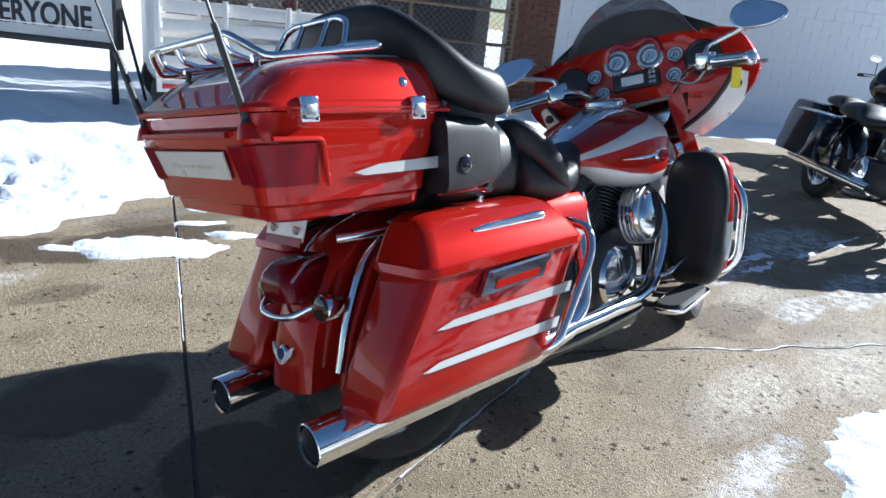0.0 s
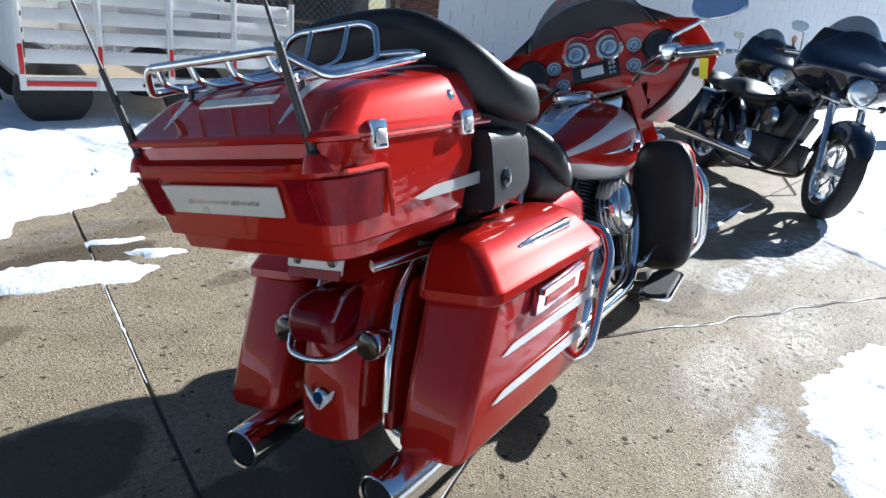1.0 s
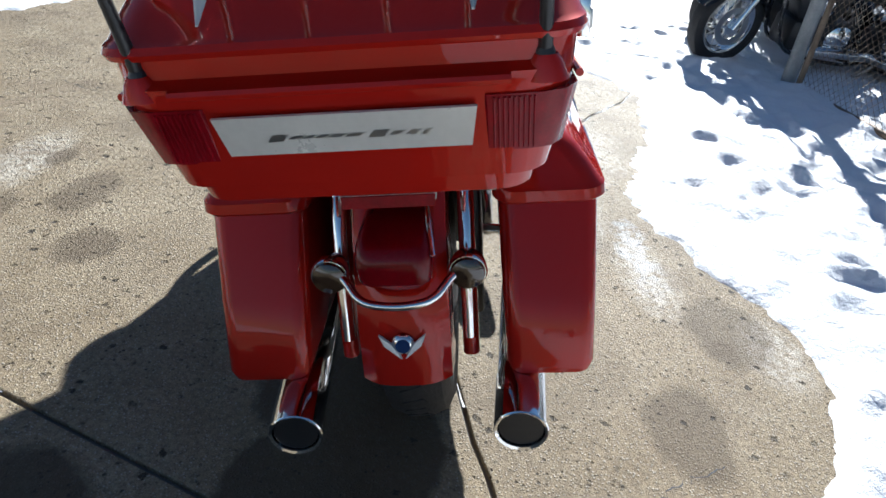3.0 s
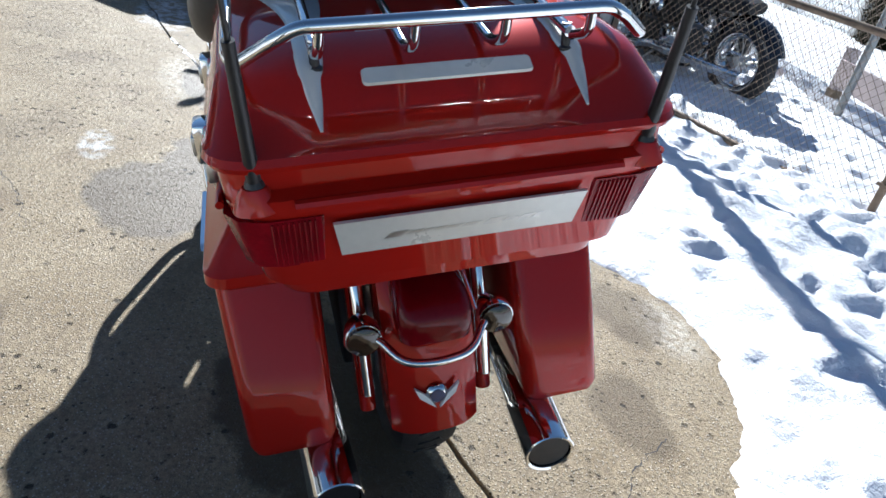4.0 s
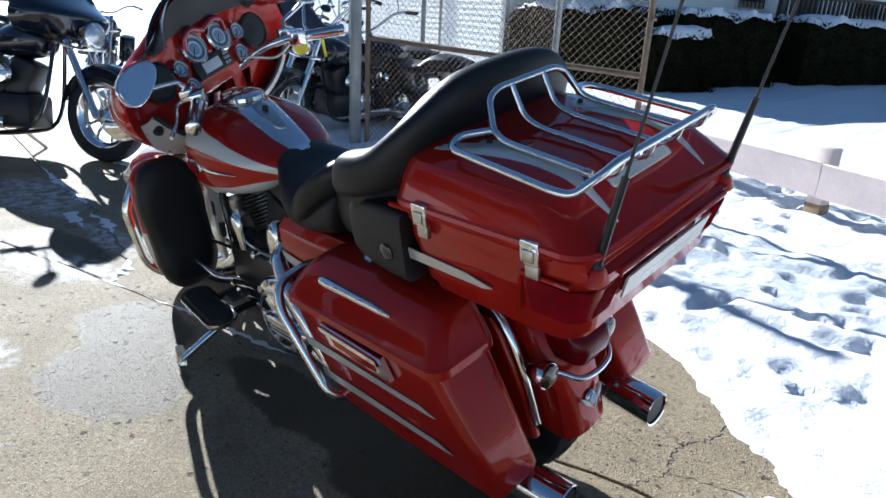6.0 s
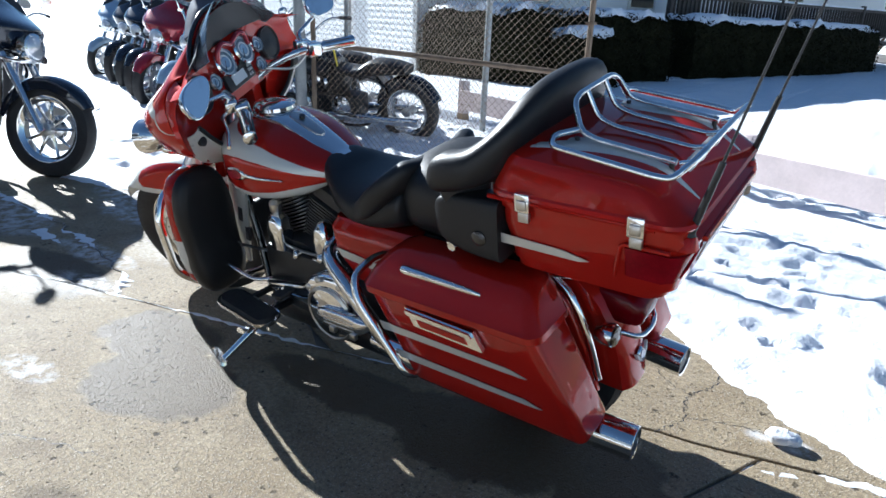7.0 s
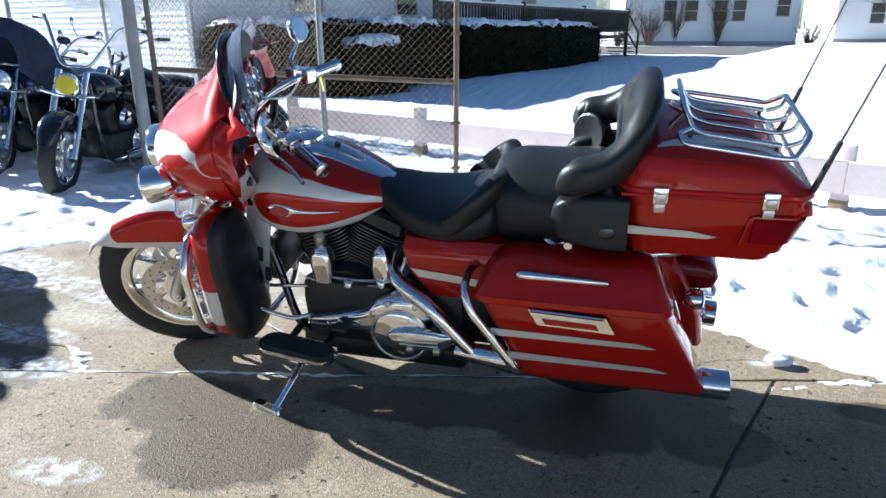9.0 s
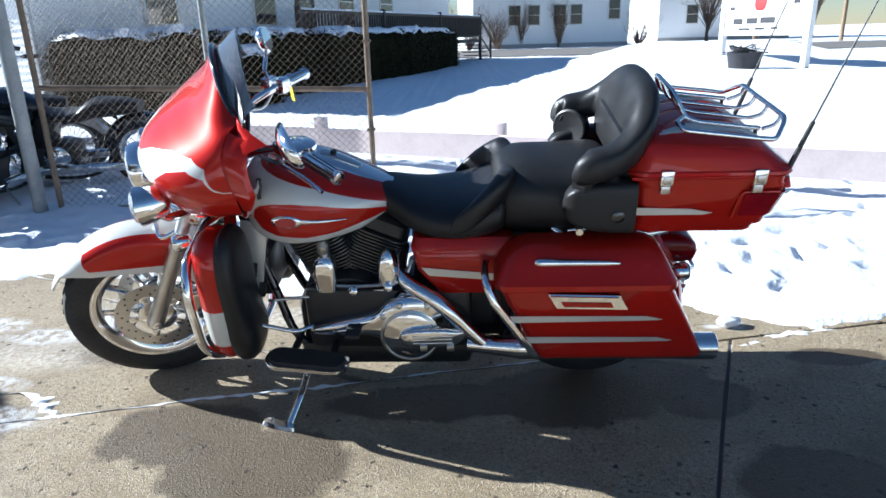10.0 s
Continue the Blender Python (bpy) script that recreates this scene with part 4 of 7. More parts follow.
for s in (1, -1):
    lamp = part("turn_signal", lathe([(0.006, 0.045), (0.020, 0.040), (0.030, 0.020), (0.033, -0.006), (0.031, -0.010)], (-0.216, s * 0.116, 0.490), (1, 0, 0), 24), "chrome", bike, "chrome bullet turn signal")
    part("lens", lathe([(0.030, 0.0), (0.028, 0.007), (0.016, 0.013), (0.002, 0.014)], (-0.225, s * 0.116, 0.490), (-1, 0, 0), 20), "amber", lamp, "smoked lens")
# number plate bracket
pb = part("plate_bracket", sheet([(-0.231, 0.075, 0.632), (-0.231, -0.075, 0.632), (-0.215, -0.080, 0.690), (-0.215, 0.080, 0.690)], (-1, 0, -0.25), 0.004), "plate", bike, "bare metal plate bracket")
part("red_strip", sheet([(-0.2365, 0.072, 0.622), (-0.2365, -0.072, 0.622), (-0.2330, -0.074, 0.640), (-0.2330, 0.074, 0.640)], (-1, 0, -0.25), 0.003), "lens", pb)
for s in (1, -1):
    part("bolt", lathe([(0.001, 0.006), (0.011, 0.004), (0.012, 0.0)], (-0.229, s * 0.048, 0.655), (-1, 0, -0.25), 14), "steel", pb)


# ---- saddlebags ----
def bag_rows(kind):
    if kind == "body":
        return [(0.280, -0.228, 0.285, 0.190, 0.314, 0.026), (0.288, -0.244, 0.295, 0.182, 0.324, 0.026), (0.304, -0.246, 0.303, 0.177, 0.330, 0.028), (0.42, -0.190, 0.352, 0.174, 0.338, 0.030), (0.52, -0.138, 0.398, 0.172, 0.343, 0.030), (0.560, -0.118, 0.414, 0.172, 0.345, 0.030)]
    return [(0.563, -0.127, 0.424, 0.164, 0.354, 0.04), (0.568, -0.131, 0.430, 0.161, 0.358, 0.042), (0.586, -0.128, 0.432, 0.161, 0.357, 0.042), (0.592, -0.123, 0.428, 0.163, 0.350, 0.036), (0.622, -0.108, 0.412, 0.166, 0.330, 0.036), (0.648, -0.094, 0.396, 0.168, 0.309, 0.036), (0.668, -0.080, 0.376, 0.172, 0.288, 0.036), (0.679, -0.064, 0.358, 0.178, 0.268, 0.036), (0.685, -0.040, 0.330, 0.190, 0.246, 0.034)]


def make_bag(s):
    def flip(b):
        return b if s > 0 else mirror_y(b)

    bag = part("saddlebag", flip(stack(bag_rows("body"))), "red", bike, "red hard saddlebag with two silver stripes")
    lid = part("lid", flip(stack(bag_rows("lid"), 8)), "red", bag, "red saddlebag lid", 20)
    fin = flip(hull([(0.050, 0.314, 0.003, 0.634, 0.645), (0.10, 0.314, 0.007, 0.632, 0.651), (0.22, 0.314, 0.010, 0.632, 0.656), (0.290, 0.314, 0.012, 0.632, 0.659), (0.308, 0.314, 0.005, 0.638, 0.653)], 2.0, 5, 14))
    part("trim_fin", fin, "chrome", lid, "chrome trim on the lid")
    # latch: chrome frame, inner plate and red window
    yl = 0.348
    frame_ = flip(sheet([(0.268, yl, 0.562), (0.050, yl, 0.555), (0.022, yl, 0.503), (0.240, yl, 0.510)], (0, 1, 0), 0.014))
    latch = part("latch", frame_, "chrome", bag, "chrome saddlebag latch")
    part("latch_handle", flip(sheet([(0.262, yl + 0.014, 0.559), (0.056, yl + 0.014, 0.552), (0.048, yl + 0.014, 0.541), (0.256, yl + 0.014, 0.547)], (0, 1, 0), 0.010)), "chrome", latch)
    part("latch_inset", flip(sheet([(0.228, yl + 0.014, 0.534), (0.076, yl + 0.014, 0.530), (0.066, yl + 0.014, 0.512), (0.218, yl + 0.014, 0.516)], (0, 1, 0), 0.002)), "red", latch)
    for z0, xa, xb in ((0.456, 0.385, -0.095), (0.372, 0.337, -0.135)):
        y = 0.3425 if z0 > 0.4 else 0.3385
        part("stripe", flip(sheet([(xa, y, z0 + 0.013), (xb + 0.05, y, z0 + 0.009), (xb, y, z0 - 0.003), (xb + 0.02, y, z0 - 0.006), (xa - 0.012, y, z0 - 0.012)], (0, 1, 0), 0.0016)), "silver", bag, "silver stripe")
    return bag


bag_l, bag_r = make_bag(1), make_bag(-1)
for s in (1, -1):
    part("bag_guard", bent([(0.43, s * 0.14, 0.585), (0.462, s * 0.24, 0.612), (0.460, s * 0.345, 0.597), (0.436, s * 0.370, 0.540), (0.292, s * 0.360, 0.315), (0.28, s * 0.28, 0.285), (0.32, s * 0.14, 0.285)], 0.0125, 0.045), "chrome", bike, "chrome saddlebag guard rail")
    part("side_cover", stack([(0.46, 0.42, 0.62, *sorted((s * 0.12, s * 0.19)), 0.03), (0.55, 0.40, 0.68, *sorted((s * 0.12, s * 0.205)), 0.03), (0.63, 0.36, 0.70, *sorted((s * 0.11, s * 0.195)), 0.03), (0.66, 0.36, 0.69, *sorted((s * 0.10, s * 0.17)), 0.03)]), "red", bike, "red side cover")
    part("cover_stripe", sheet([(0.665, s * 0.2065, 0.570), (0.43, s * 0.2065, 0.545), (0.43, s * 0.2065, 0.520), (0.64, s * 0.2065, 0.540)], (0, s, 0), 0.0016), "silver", bike, "silver stripe on the side cover")
    part("bag_rail", bent([(0.26, s * 0.150, 0.700), (0.20, s * 0.192, 0.668), (0.11, s * 0.188, 0.652), (-0.10, s * 0.105, 0.634), (-0.15, s * 0.082, 0.630)], 0.013, 0.04), "chrome", bike)

# ---- tour trunk ----
TRUNK = Matrix.Translation((0, 0.008, 0)) @ Matrix.Diagonal((1, 0.962, 1, 1))
tb = part("trunk", stack([(0.700, -0.362, 0.000, -0.222, 0.222, 0.05), (0.706, -0.372, 0.006, -0.233, 0.233, 0.052), (0.730, -0.380, 0.008, -0.239, 0.239, 0.055), (0.737, -0.396, 0.010, -0.252, 0.252, 0.055), (0.775, -0.405, 0.014, -0.262, 0.262, 0.06), (0.84, -0.424, 0.022, -0.276, 0.276, 0.055), (0.862, -0.433, 0.024, -0.277, 0.277, 0.06), (0.874, -0.435, 0.026, -0.278, 0.278, 0.06), (0.882, -0.420, 0.028, -0.280, 0.280, 0.05), (0.904, -0.420, 0.030, -0.282, 0.282, 0.05)], 6), "red", bike, "red hard trunk with silver stripes")
lid_bm = stack([(0.906, -0.430, 0.040, -0.290, 0.290, 0.055), (0.913, -0.434, 0.043, -0.293, 0.293, 0.058), (0.921, -0.430, 0.042, -0.291, 0.291, 0.058), (0.926, -0.420, 0.040, -0.287, 0.287, 0.058), (0.950, -0.392, 0.032, -0.279, 0.279, 0.060), (0.972, -0.362, 0.020, -0.268, 0.268, 0.060), (0.979, -0.352, 0.014, -0.260, 0.260, 0.060), (0.984, -0.342, 0.006, -0.246, 0.246, 0.060), (0.992, -0.318, -0.012, -0.215, 0.215, 0.06), (0.998, -0.285, -0.035, -0.17, 0.17, 0.06)], 8)
for v in lid_bm.verts:
    v.co.z += max(0.0, v.co.z - 0.926) / 0.074 * 0.10 * (v.co.x + 0.36)
lidr = part("trunk_lid", lid_bm, "red", bike, "glossy red trunk lid", 20)
for s in (1, -1):
    part("rib", hull([(-0.408, s * 0.160, 0.002, 0.925, 0.9385), (-0.385, s * 0.161, 0.008, 0.940, 0.958), (-0.360, s * 0.162, 0.013, 0.955, 0.977), (-0.325, s * 0.160, 0.018, 0.975, 0.9985), (-0.20, s * 0.155, 0.030, 0.995, 1.0185), (-0.06, s * 0.165, 0.060, 1.004, 1.0225), (-0.03, s * 0.175, 0.05, 0.996, 1.012)], 2.4, 5, 14), "silver", lidr, "silver paint flash on the lid")
    part("side_stripe", sheet([(0.015, s * 0.2705, 0.806), (-0.15, s * 0.2705, 0.800), (-0.215, s * 0.2705, 0.787), (-0.19, s * 0.2685, 0.780), (0.012, s * 0.2685, 0.781)], (0, s, -0.2), 0.0025), "silver", tb, "silver stripe")
    for x in (-0.325, -0.062):
        la = part("latch", box(x - 0.019, x + 0.019, *sorted((s * 0.284, s * 0.302)), 0.885, 0.932, 0.004), "chrome", tb, "chrome over-centre latch")
        part("latch_pad", box(x - 0.012, x + 0.012, *sorted((s * 0.301, s * 0.306)), 0.893, 0.917, 0.003), "steel", la)
        if s > 0:
            part("latch_tongue", box(x - 0.014, x + 0.014, *sorted((s * 0.283, s * 0.296)), 0.858, 0.884, 0.003), "steel", la)
    part("seam_bead", tube([(0.035, s * 0.286, 0.905), (-0.36, s * 0.286, 0.905)], 0.006, 8, 1), "red", tb)
    # tail lamps that wrap round the corners
    lens = skin([[V(x, s * y, 0.772), V(x2, s * y2, 0.848), V(x2 + 0.01, s * (y2 - 0.01), 0.848), V(x + 0.01, s * (y - 0.01), 0.772)] for x, y, x2, y2 in ((-0.404, 0.172, -0.4300, 0.172), (-0.404, 0.222, -0.4300, 0.235), (-0.396, 0.250, -0.420, 0.264), (-0.375, 0.266, -0.395, 0.281), (-0.30, 0.266, -0.30, 0.281))])
    tlp = part("corner_lamp", lens, "lens", tb, "red wraparound tail lamp")
    for k in range(9):
        y = s * (0.180 + 0.006 * k)
        part("lens_rib", tube([(-0.4055, y, 0.776), (-0.4300, y, 0.844)], 0.0016, 6, 1), "lens", tlp)
    part("lamp_frame", bent([(-0.275, s * 0.270, 0.768), (-0.29, s * 0.281, 0.856), (-0.395, s * 0.283, 0.858)], 0.005, 0.012, 8), "red", tlp)
    # antenna
    an = part("antenna", joined(lathe([(0.013, -0.006), (0.013, 0.004), (0.011, 0.014), (0.009, 0.018)], (-0.418, s * 0.240, 0.878), (0, 0, 1), 18)), "black", bike, "black whip antenna")
    an.matrix_local = TRUNK
    d = V(-0.27, 0.0, 1.0).normalized()
    b0 = V(-0.418, s * 0.240, 0.888)
    part("whip", joined(tube([b0, b0 + d * 0.17], 0.0085, 10, 1, r_end=0.0065), tube([b0 + d * 0.165, b0 + d * 0.78], 0.0030, 8, 1, r_end=0.0016)), "black", an)
    part("antenna_boss", stack([(0.860, -0.438, -0.390, *sorted((s * 0.216, s * 0.268)), 0.02), (0.880, -0.434, -0.398, *sorted((s * 0.222, s * 0.260)), 0.016), (0.888, -0.431, -0.404, *sorted((s * 0.227, s * 0.254)), 0.012)]), "red", an)
part("lock", lathe([(0.012, 0.0), (0.012, 0.006), (0.006, 0.009), (0.001, 0.009)], (-0.085, -0.272, 0.960), (0, -1, 0.5), 18), "chrome", lidr)
tb.matrix_local = lidr.matrix_local = TRUNK
np_ = part("name_plate", sheet([(-0.4125, 0.152, 0.786), (-0.4125, -0.152, 0.786), (-0.4300, -0.160, 0.838), (-0.4300, 0.160, 0.838)], (-1, 0, -0.36), 0.004), "plate", tb, "brushed metal plate with script bars")
_pn = V(-1, 0, -0.36).normalized()
for y, w, h in ((0.085, 0.020, 0.022), (0.062, 0.014, 0.011), (0.046, 0.010, 0.011), (0.030, 0.012, 0.011), (0.012, 0.016, 0.011), (-0.010, 0.018, 0.012), (-0.040, 0.020, 0.022), (-0.062, 0.014, 0.012), (-0.082, 0.012, 0.016), (-0.098, 0.008, 0.018)):
    c = V(-0.4232, y, 0.808)
    up, sd = V(-0.338, 0, 0.94), V(0, 1, 0)
    h *= 0.48
    part("script_bar", sheet([c + sd * w / 2 - up * h / 2 + V(0, 0.0045, 0), c - sd * w / 2 - up * h / 2 + V(0, 0.0045, 0), c - sd * w / 2 + up * h / 2 - V(0, 0.0045, 0), c + sd * w / 2 + up * h / 2 - V(0, 0.0045, 0)], _pn, 0.0012), "steel", np_)
part("rear_bead", tube([(-0.438, 0.20, 0.868), (-0.438, -0.20, 0.868)], 0.007, 8, 1), "red", tb)
part("lid_bar", stack([(0.0, -0.012, 0.012, -0.105, 0.105, 0.006), (0.003, -0.0105, 0.0105, -0.1035, 0.1035, 0.006)]), "plate", lidr, "slim metal bar on the lid").matrix_local = pose(-0.358, 0, 0.9745, 0, -34, 0)
# luggage rack of chrome rods
rack = part("luggage_rack", bent([(-0.120, 0.148, 1.060), (-0.085, 0.205, 1.060), (-0.10, 0.245, 1.050), (-0.33, 0.250, 1.022), (-0.362, 0.242, 1.018), (-0.394, 0.196, 1.050), (-0.402, 0.172, 1.062), (-0.402, -0.172, 1.062), (-0.394, -0.196, 1.050), (-0.362, -0.242, 1.018), (-0.33, -0.250, 1.022), (-0.10, -0.245, 1.050), (-0.085, -0.205, 1.060), (-0.120, -0.148, 1.060)], 0.0075, 0.03), "chrome", bike, "chrome tubular luggage rack on the lid")
rack.matrix_local = Matrix.Translation((-0.008, 0, -0.016)) @ TRUNK
part("rack_loop", bent([(-0.345, 0.155, 1.022), (-0.16, 0.155, 1.046), (-0.125, 0.148, 1.058), (-0.098, 0.125, 1.112), (-0.094, 0.09, 1.124), (-0.094, -0.09, 1.124), (-0.098, -0.125, 1.112), (-0.125, -0.148, 1.058), (-0.16, -0.155, 1.046), (-0.345, -0.155, 1.022)], 0.0072, 0.03), "chrome", rack)
for y in (0.155, 0.052, -0.052, -0.155):
    pts = [(-0.401, y * 0.98, 1.060), (-0.390, y, 1.032), (-0.352, y, 1.020)]
    if abs(y) < 0.1:
        pts += [(-0.17, y, 1.044), (-0.125, y, 1.060), (-0.096, y, 1.122)]
    part("rack_rod", bent(pts, 0.0062, 0.03), "chrome", rack)
    if abs(y) > 0.1:
        for x in (-0.335, -0.12):
            part("rack_foot", lathe([(0.009, 0.0), (0.009, 0.012), (0.006, 0.014), (0.006, 0.040)], (x, y, 0.990 if x < -0.3 else 1.005), (0, 0, 1), 12), "black", rack)
part("trunk_frame", [box(-0.28, 0.10, 0.07, 0.10, 0.695, 0.716, 0.004), box(-0.28, 0.10, -0.10, -0.07, 0.695, 0.716, 0.004)], "black", bike)

# ---- seats ----
part("seat", hull([(0.815, 0, 0.045, 0.735, 0.790), (0.80, 0, 0.085, 0.715, 0.806), (0.75, 0, 0.120, 0.680, 0.795), (0.69, 0, 0.160, 0.655, 0.774), (0.62, 0, 0.190, 0.640, 0.764), (0.55, 0, 0.205, 0.640, 0.766), (0.48, 0, 0.205, 0.645, 0.784), (0.43, 0, 0.200, 0.655, 0.810), (0.40, 0, 0.19, 0.665, 0.82), (0.385, 0, 0.15, 0.69, 0.80)], 2.9, 6, 32), "vinyl", bike, "black vinyl rider seat")
part("passenger_seat", hull([(0.42, 0, 0.12, 0.68, 0.85), (0.40, 0, 0.165, 0.66, 0.872), (0.34, 0, 0.185, 0.65, 0.886), (0.22, 0, 0.195, 0.65, 0.885), (0.10, 0, 0.200, 0.66, 0.888), (0.05, 0, 0.19, 0.67, 0.87), (0.04, 0, 0.14, 0.70, 0.84)], 3.0, 6, 32), "vinyl", bike, "black vinyl passenger seat")


def pad(path, n=2.6, k=22, steps=6):
    """A cushion along a line: rows of x, y, z, half thickness, half height."""
    rows = spline(path, steps)
    rings = []
    for i, (x, y, z, a, b) in enumerate(rows):
        q, o = rows[min(i + 1, len(rows) - 1)], rows[max(i - 1, 0)]
        d = V(q[0] - o[0], q[1] - o[1], 0).normalized()
        out = V(d.y, -d.x, 0)
        rings.append([V(x, y, z) + out * a * c + V(-0.25 * b * s_, 0, b * s_) for c, s_ in sup(n, k)])
    return skin(rings)


part("rider_bolster", pad([(0.56, -0.206, 0.715, 0.005, 0.03), (0.49, -0.204, 0.765, 0.024, 0.055), (0.415, -0.165, 0.825, 0.034, 0.052), (0.39, -0.10, 0.828, 0.036, 0.048), (0.385, 0, 0.828, 0.036, 0.048), (0.39, 0.10, 0.828, 0.036, 0.048), (0.415, 0.165, 0.825, 0.034, 0.052), (0.49, 0.204, 0.765, 0.024, 0.055), (0.56, 0.206, 0.715, 0.005, 0.03)]), "vinyl", bike, "black raised seat bolster")
part("backrest", pad([(0.195, -0.262, 0.935, 0.010, 0.02), (0.175, -0.272, 0.938, 0.040, 0.050), (0.10, -0.268, 0.955, 0.046, 0.055), (0.03, -0.235, 1.000, 0.044, 0.075), (0.00, -0.16, 1.036, 0.042, 0.088), (-0.005, -0.07, 1.046, 0.044, 0.095), (-0.005, 0.07, 1.046, 0.044, 0.095), (0.00, 0.16, 1.036, 0.042, 0.088), (0.03, 0.235, 1.000, 0.044, 0.075), (0.10, 0.268, 0.955, 0.046, 0.055), (0.175, 0.272, 0.938, 0.040, 0.050), (0.195, 0.262, 0.935, 0.010, 0.02)]), "vinyl", bike, "black wraparound passenger backrest with armrests")
part("backrest_base", box(-0.02, 0.062, -0.235, 0.235, 0.875, 1.01, 0.02), "vinyl", bike)
for s in (1, -1):
    sp = part("speaker_pod", hull([(0.222, s * 0.236, 0.006, 0.790, 0.815), (0.212, s * 0.237, 0.024, 0.766, 0.845), (0.185, s * 0.238, 0.038, 0.744, 0.868), (0.13, s * 0.240, 0.042, 0.728, 0.884), (0.06, s * 0.243, 0.043, 0.722, 0.888), (0.012, s * 0.245, 0.042, 0.722, 0.888)], 5.5, 5, 28), "vinyl", bike, "black vinyl-covered side pod")
    part("pod_lock", lathe([(0.020, 0.0), (0.020, 0.006), (0.012, 0.010), (0.001, 0.010)], (0.065, s * 0.283, 0.785), (0, s, 0), 18), "gloss", sp)
    pod = part("rear_speaker", lathe([(0.050, 0.05), (0.060, 0.045), (0.066, 0.02), (0.066, 0.0), (0.060, -0.004), (0.05, -0.002), (0.002, 0.006)], (0.150, s * 0.212, 0.890), (-0.6, s * 0.75, -0.1), 28), "black", bike, "round black rear speaker")
    part("peg", tube([(0.17, s * 0.20, 0.728), (0.17, s * 0.262, 0.722)], 0.012, 12, 1), "chrome", bike)
    part("lever_rail", bent([(0.20, s * 0.235, 0.714), (0.18, s * 0.24, 0.722), (0.02, s * 0.24, 0.722)], 0.0045, 0.02, 8), "chrome", bike)

# ---- fuel tank, console, badges ----
tank = part("fuel_tank", hull([(1.245, 0, 0.075, 0.725, 0.842), (1.235, 0, 0.125, 0.690, 0.872), (1.20, 0, 0.176, 0.660, 0.893), (1.13, 0, 0.212, 0.640, 0.902), (1.04, 0, 0.217, 0.636, 0.896), (0.95, 0, 0.198, 0.648, 0.872), (0.86, 0, 0.160, 0.672, 0.834), (0.78, 0, 0.105, 0.715, 0.800), (0.735, 0, 0.075, 0.735, 0.775)], 2.35, 8, 44, 4.2), "tank", bike, "red fuel tank with silver flashes")
con = part("console", hull([(1.165, 0, 0.066, 0.85, 0.902), (1.15, 0, 0.080, 0.85, 0.914), (1.08, 0, 0.082, 0.85, 0.919), (1.00, 0, 0.068, 0.85, 0.904), (0.90, 0, 0.060, 0.81, 0.862), (0.80, 0, 0.052, 0.76, 0.812), (0.76, 0, 0.046, 0.74, 0.798)], 3.2, 6, 26), "chrome", bike, "chrome tank console")
part("fuel_door", hull([(1.00, 0, 0.010, 0.898, 0.906), (0.985, 0, 0.026, 0.891, 0.903), (0.93, 0, 0.026, 0.868, 0.882), (0.88, 0, 0.020, 0.846, 0.858), (0.865, 0, 0.008, 0.842, 0.850)], 3, 4, 16), "steel", con)
part("ignition_switch", lathe([(0.018, 0.0), (0.018, 0.012), (0.010, 0.014), (0.010, 0.026), (0.001, 0.026)], (0.96, 0, 0.878), (-0.35, 0, 1), 18), "black", con)
part("fuel_cap", lathe([(0.066, 0.0), (0.074, 0.006), (0.072, 0.017), (0.060, 0.025), (0.022, 0.029), (0.001, 0.029)], (1.083, 0, 0.912), (-0.06, 0, 1), 32), "chrome", con, "chrome fuel cap")
for s in (1, -1):
    bd = part("tank_badge", joined(hull([(1.132, s * 0.213, 0.003, 0.744, 0.752), (1.121, s * 0.215, 0.006, 0.732, 0.764), (1.086, s * 0.218, 0.007, 0.725, 0.771), (1.048, s * 0.217, 0.006, 0.732, 0.764), (1.036, s * 0.216, 0.004, 0.743, 0.753)], 2.0, 5, 18), hull([(1.046, s * 0.216, 0.004, 0.737, 0.757), (1.00, s * 0.212, 0.005, 0.738, 0.752), (0.95, s * 0.201, 0.004, 0.738, 0.747), (0.895, s * 0.181, 0.003, 0.739, 0.742)], 2.0, 5, 14)), "chrome", tank, "chrome oval badge with a spear")
    part("badge_field", lathe([(0.018, 0.0), (0.018, 0.002)], (0, 0, 0), (0, s, 0), 20), "crimson", bd).matrix_local = Matrix.Translation((1.084, s * 0.2240, 0.748)) @ Matrix.Diagonal((1.9, 1, 0.95, 1))

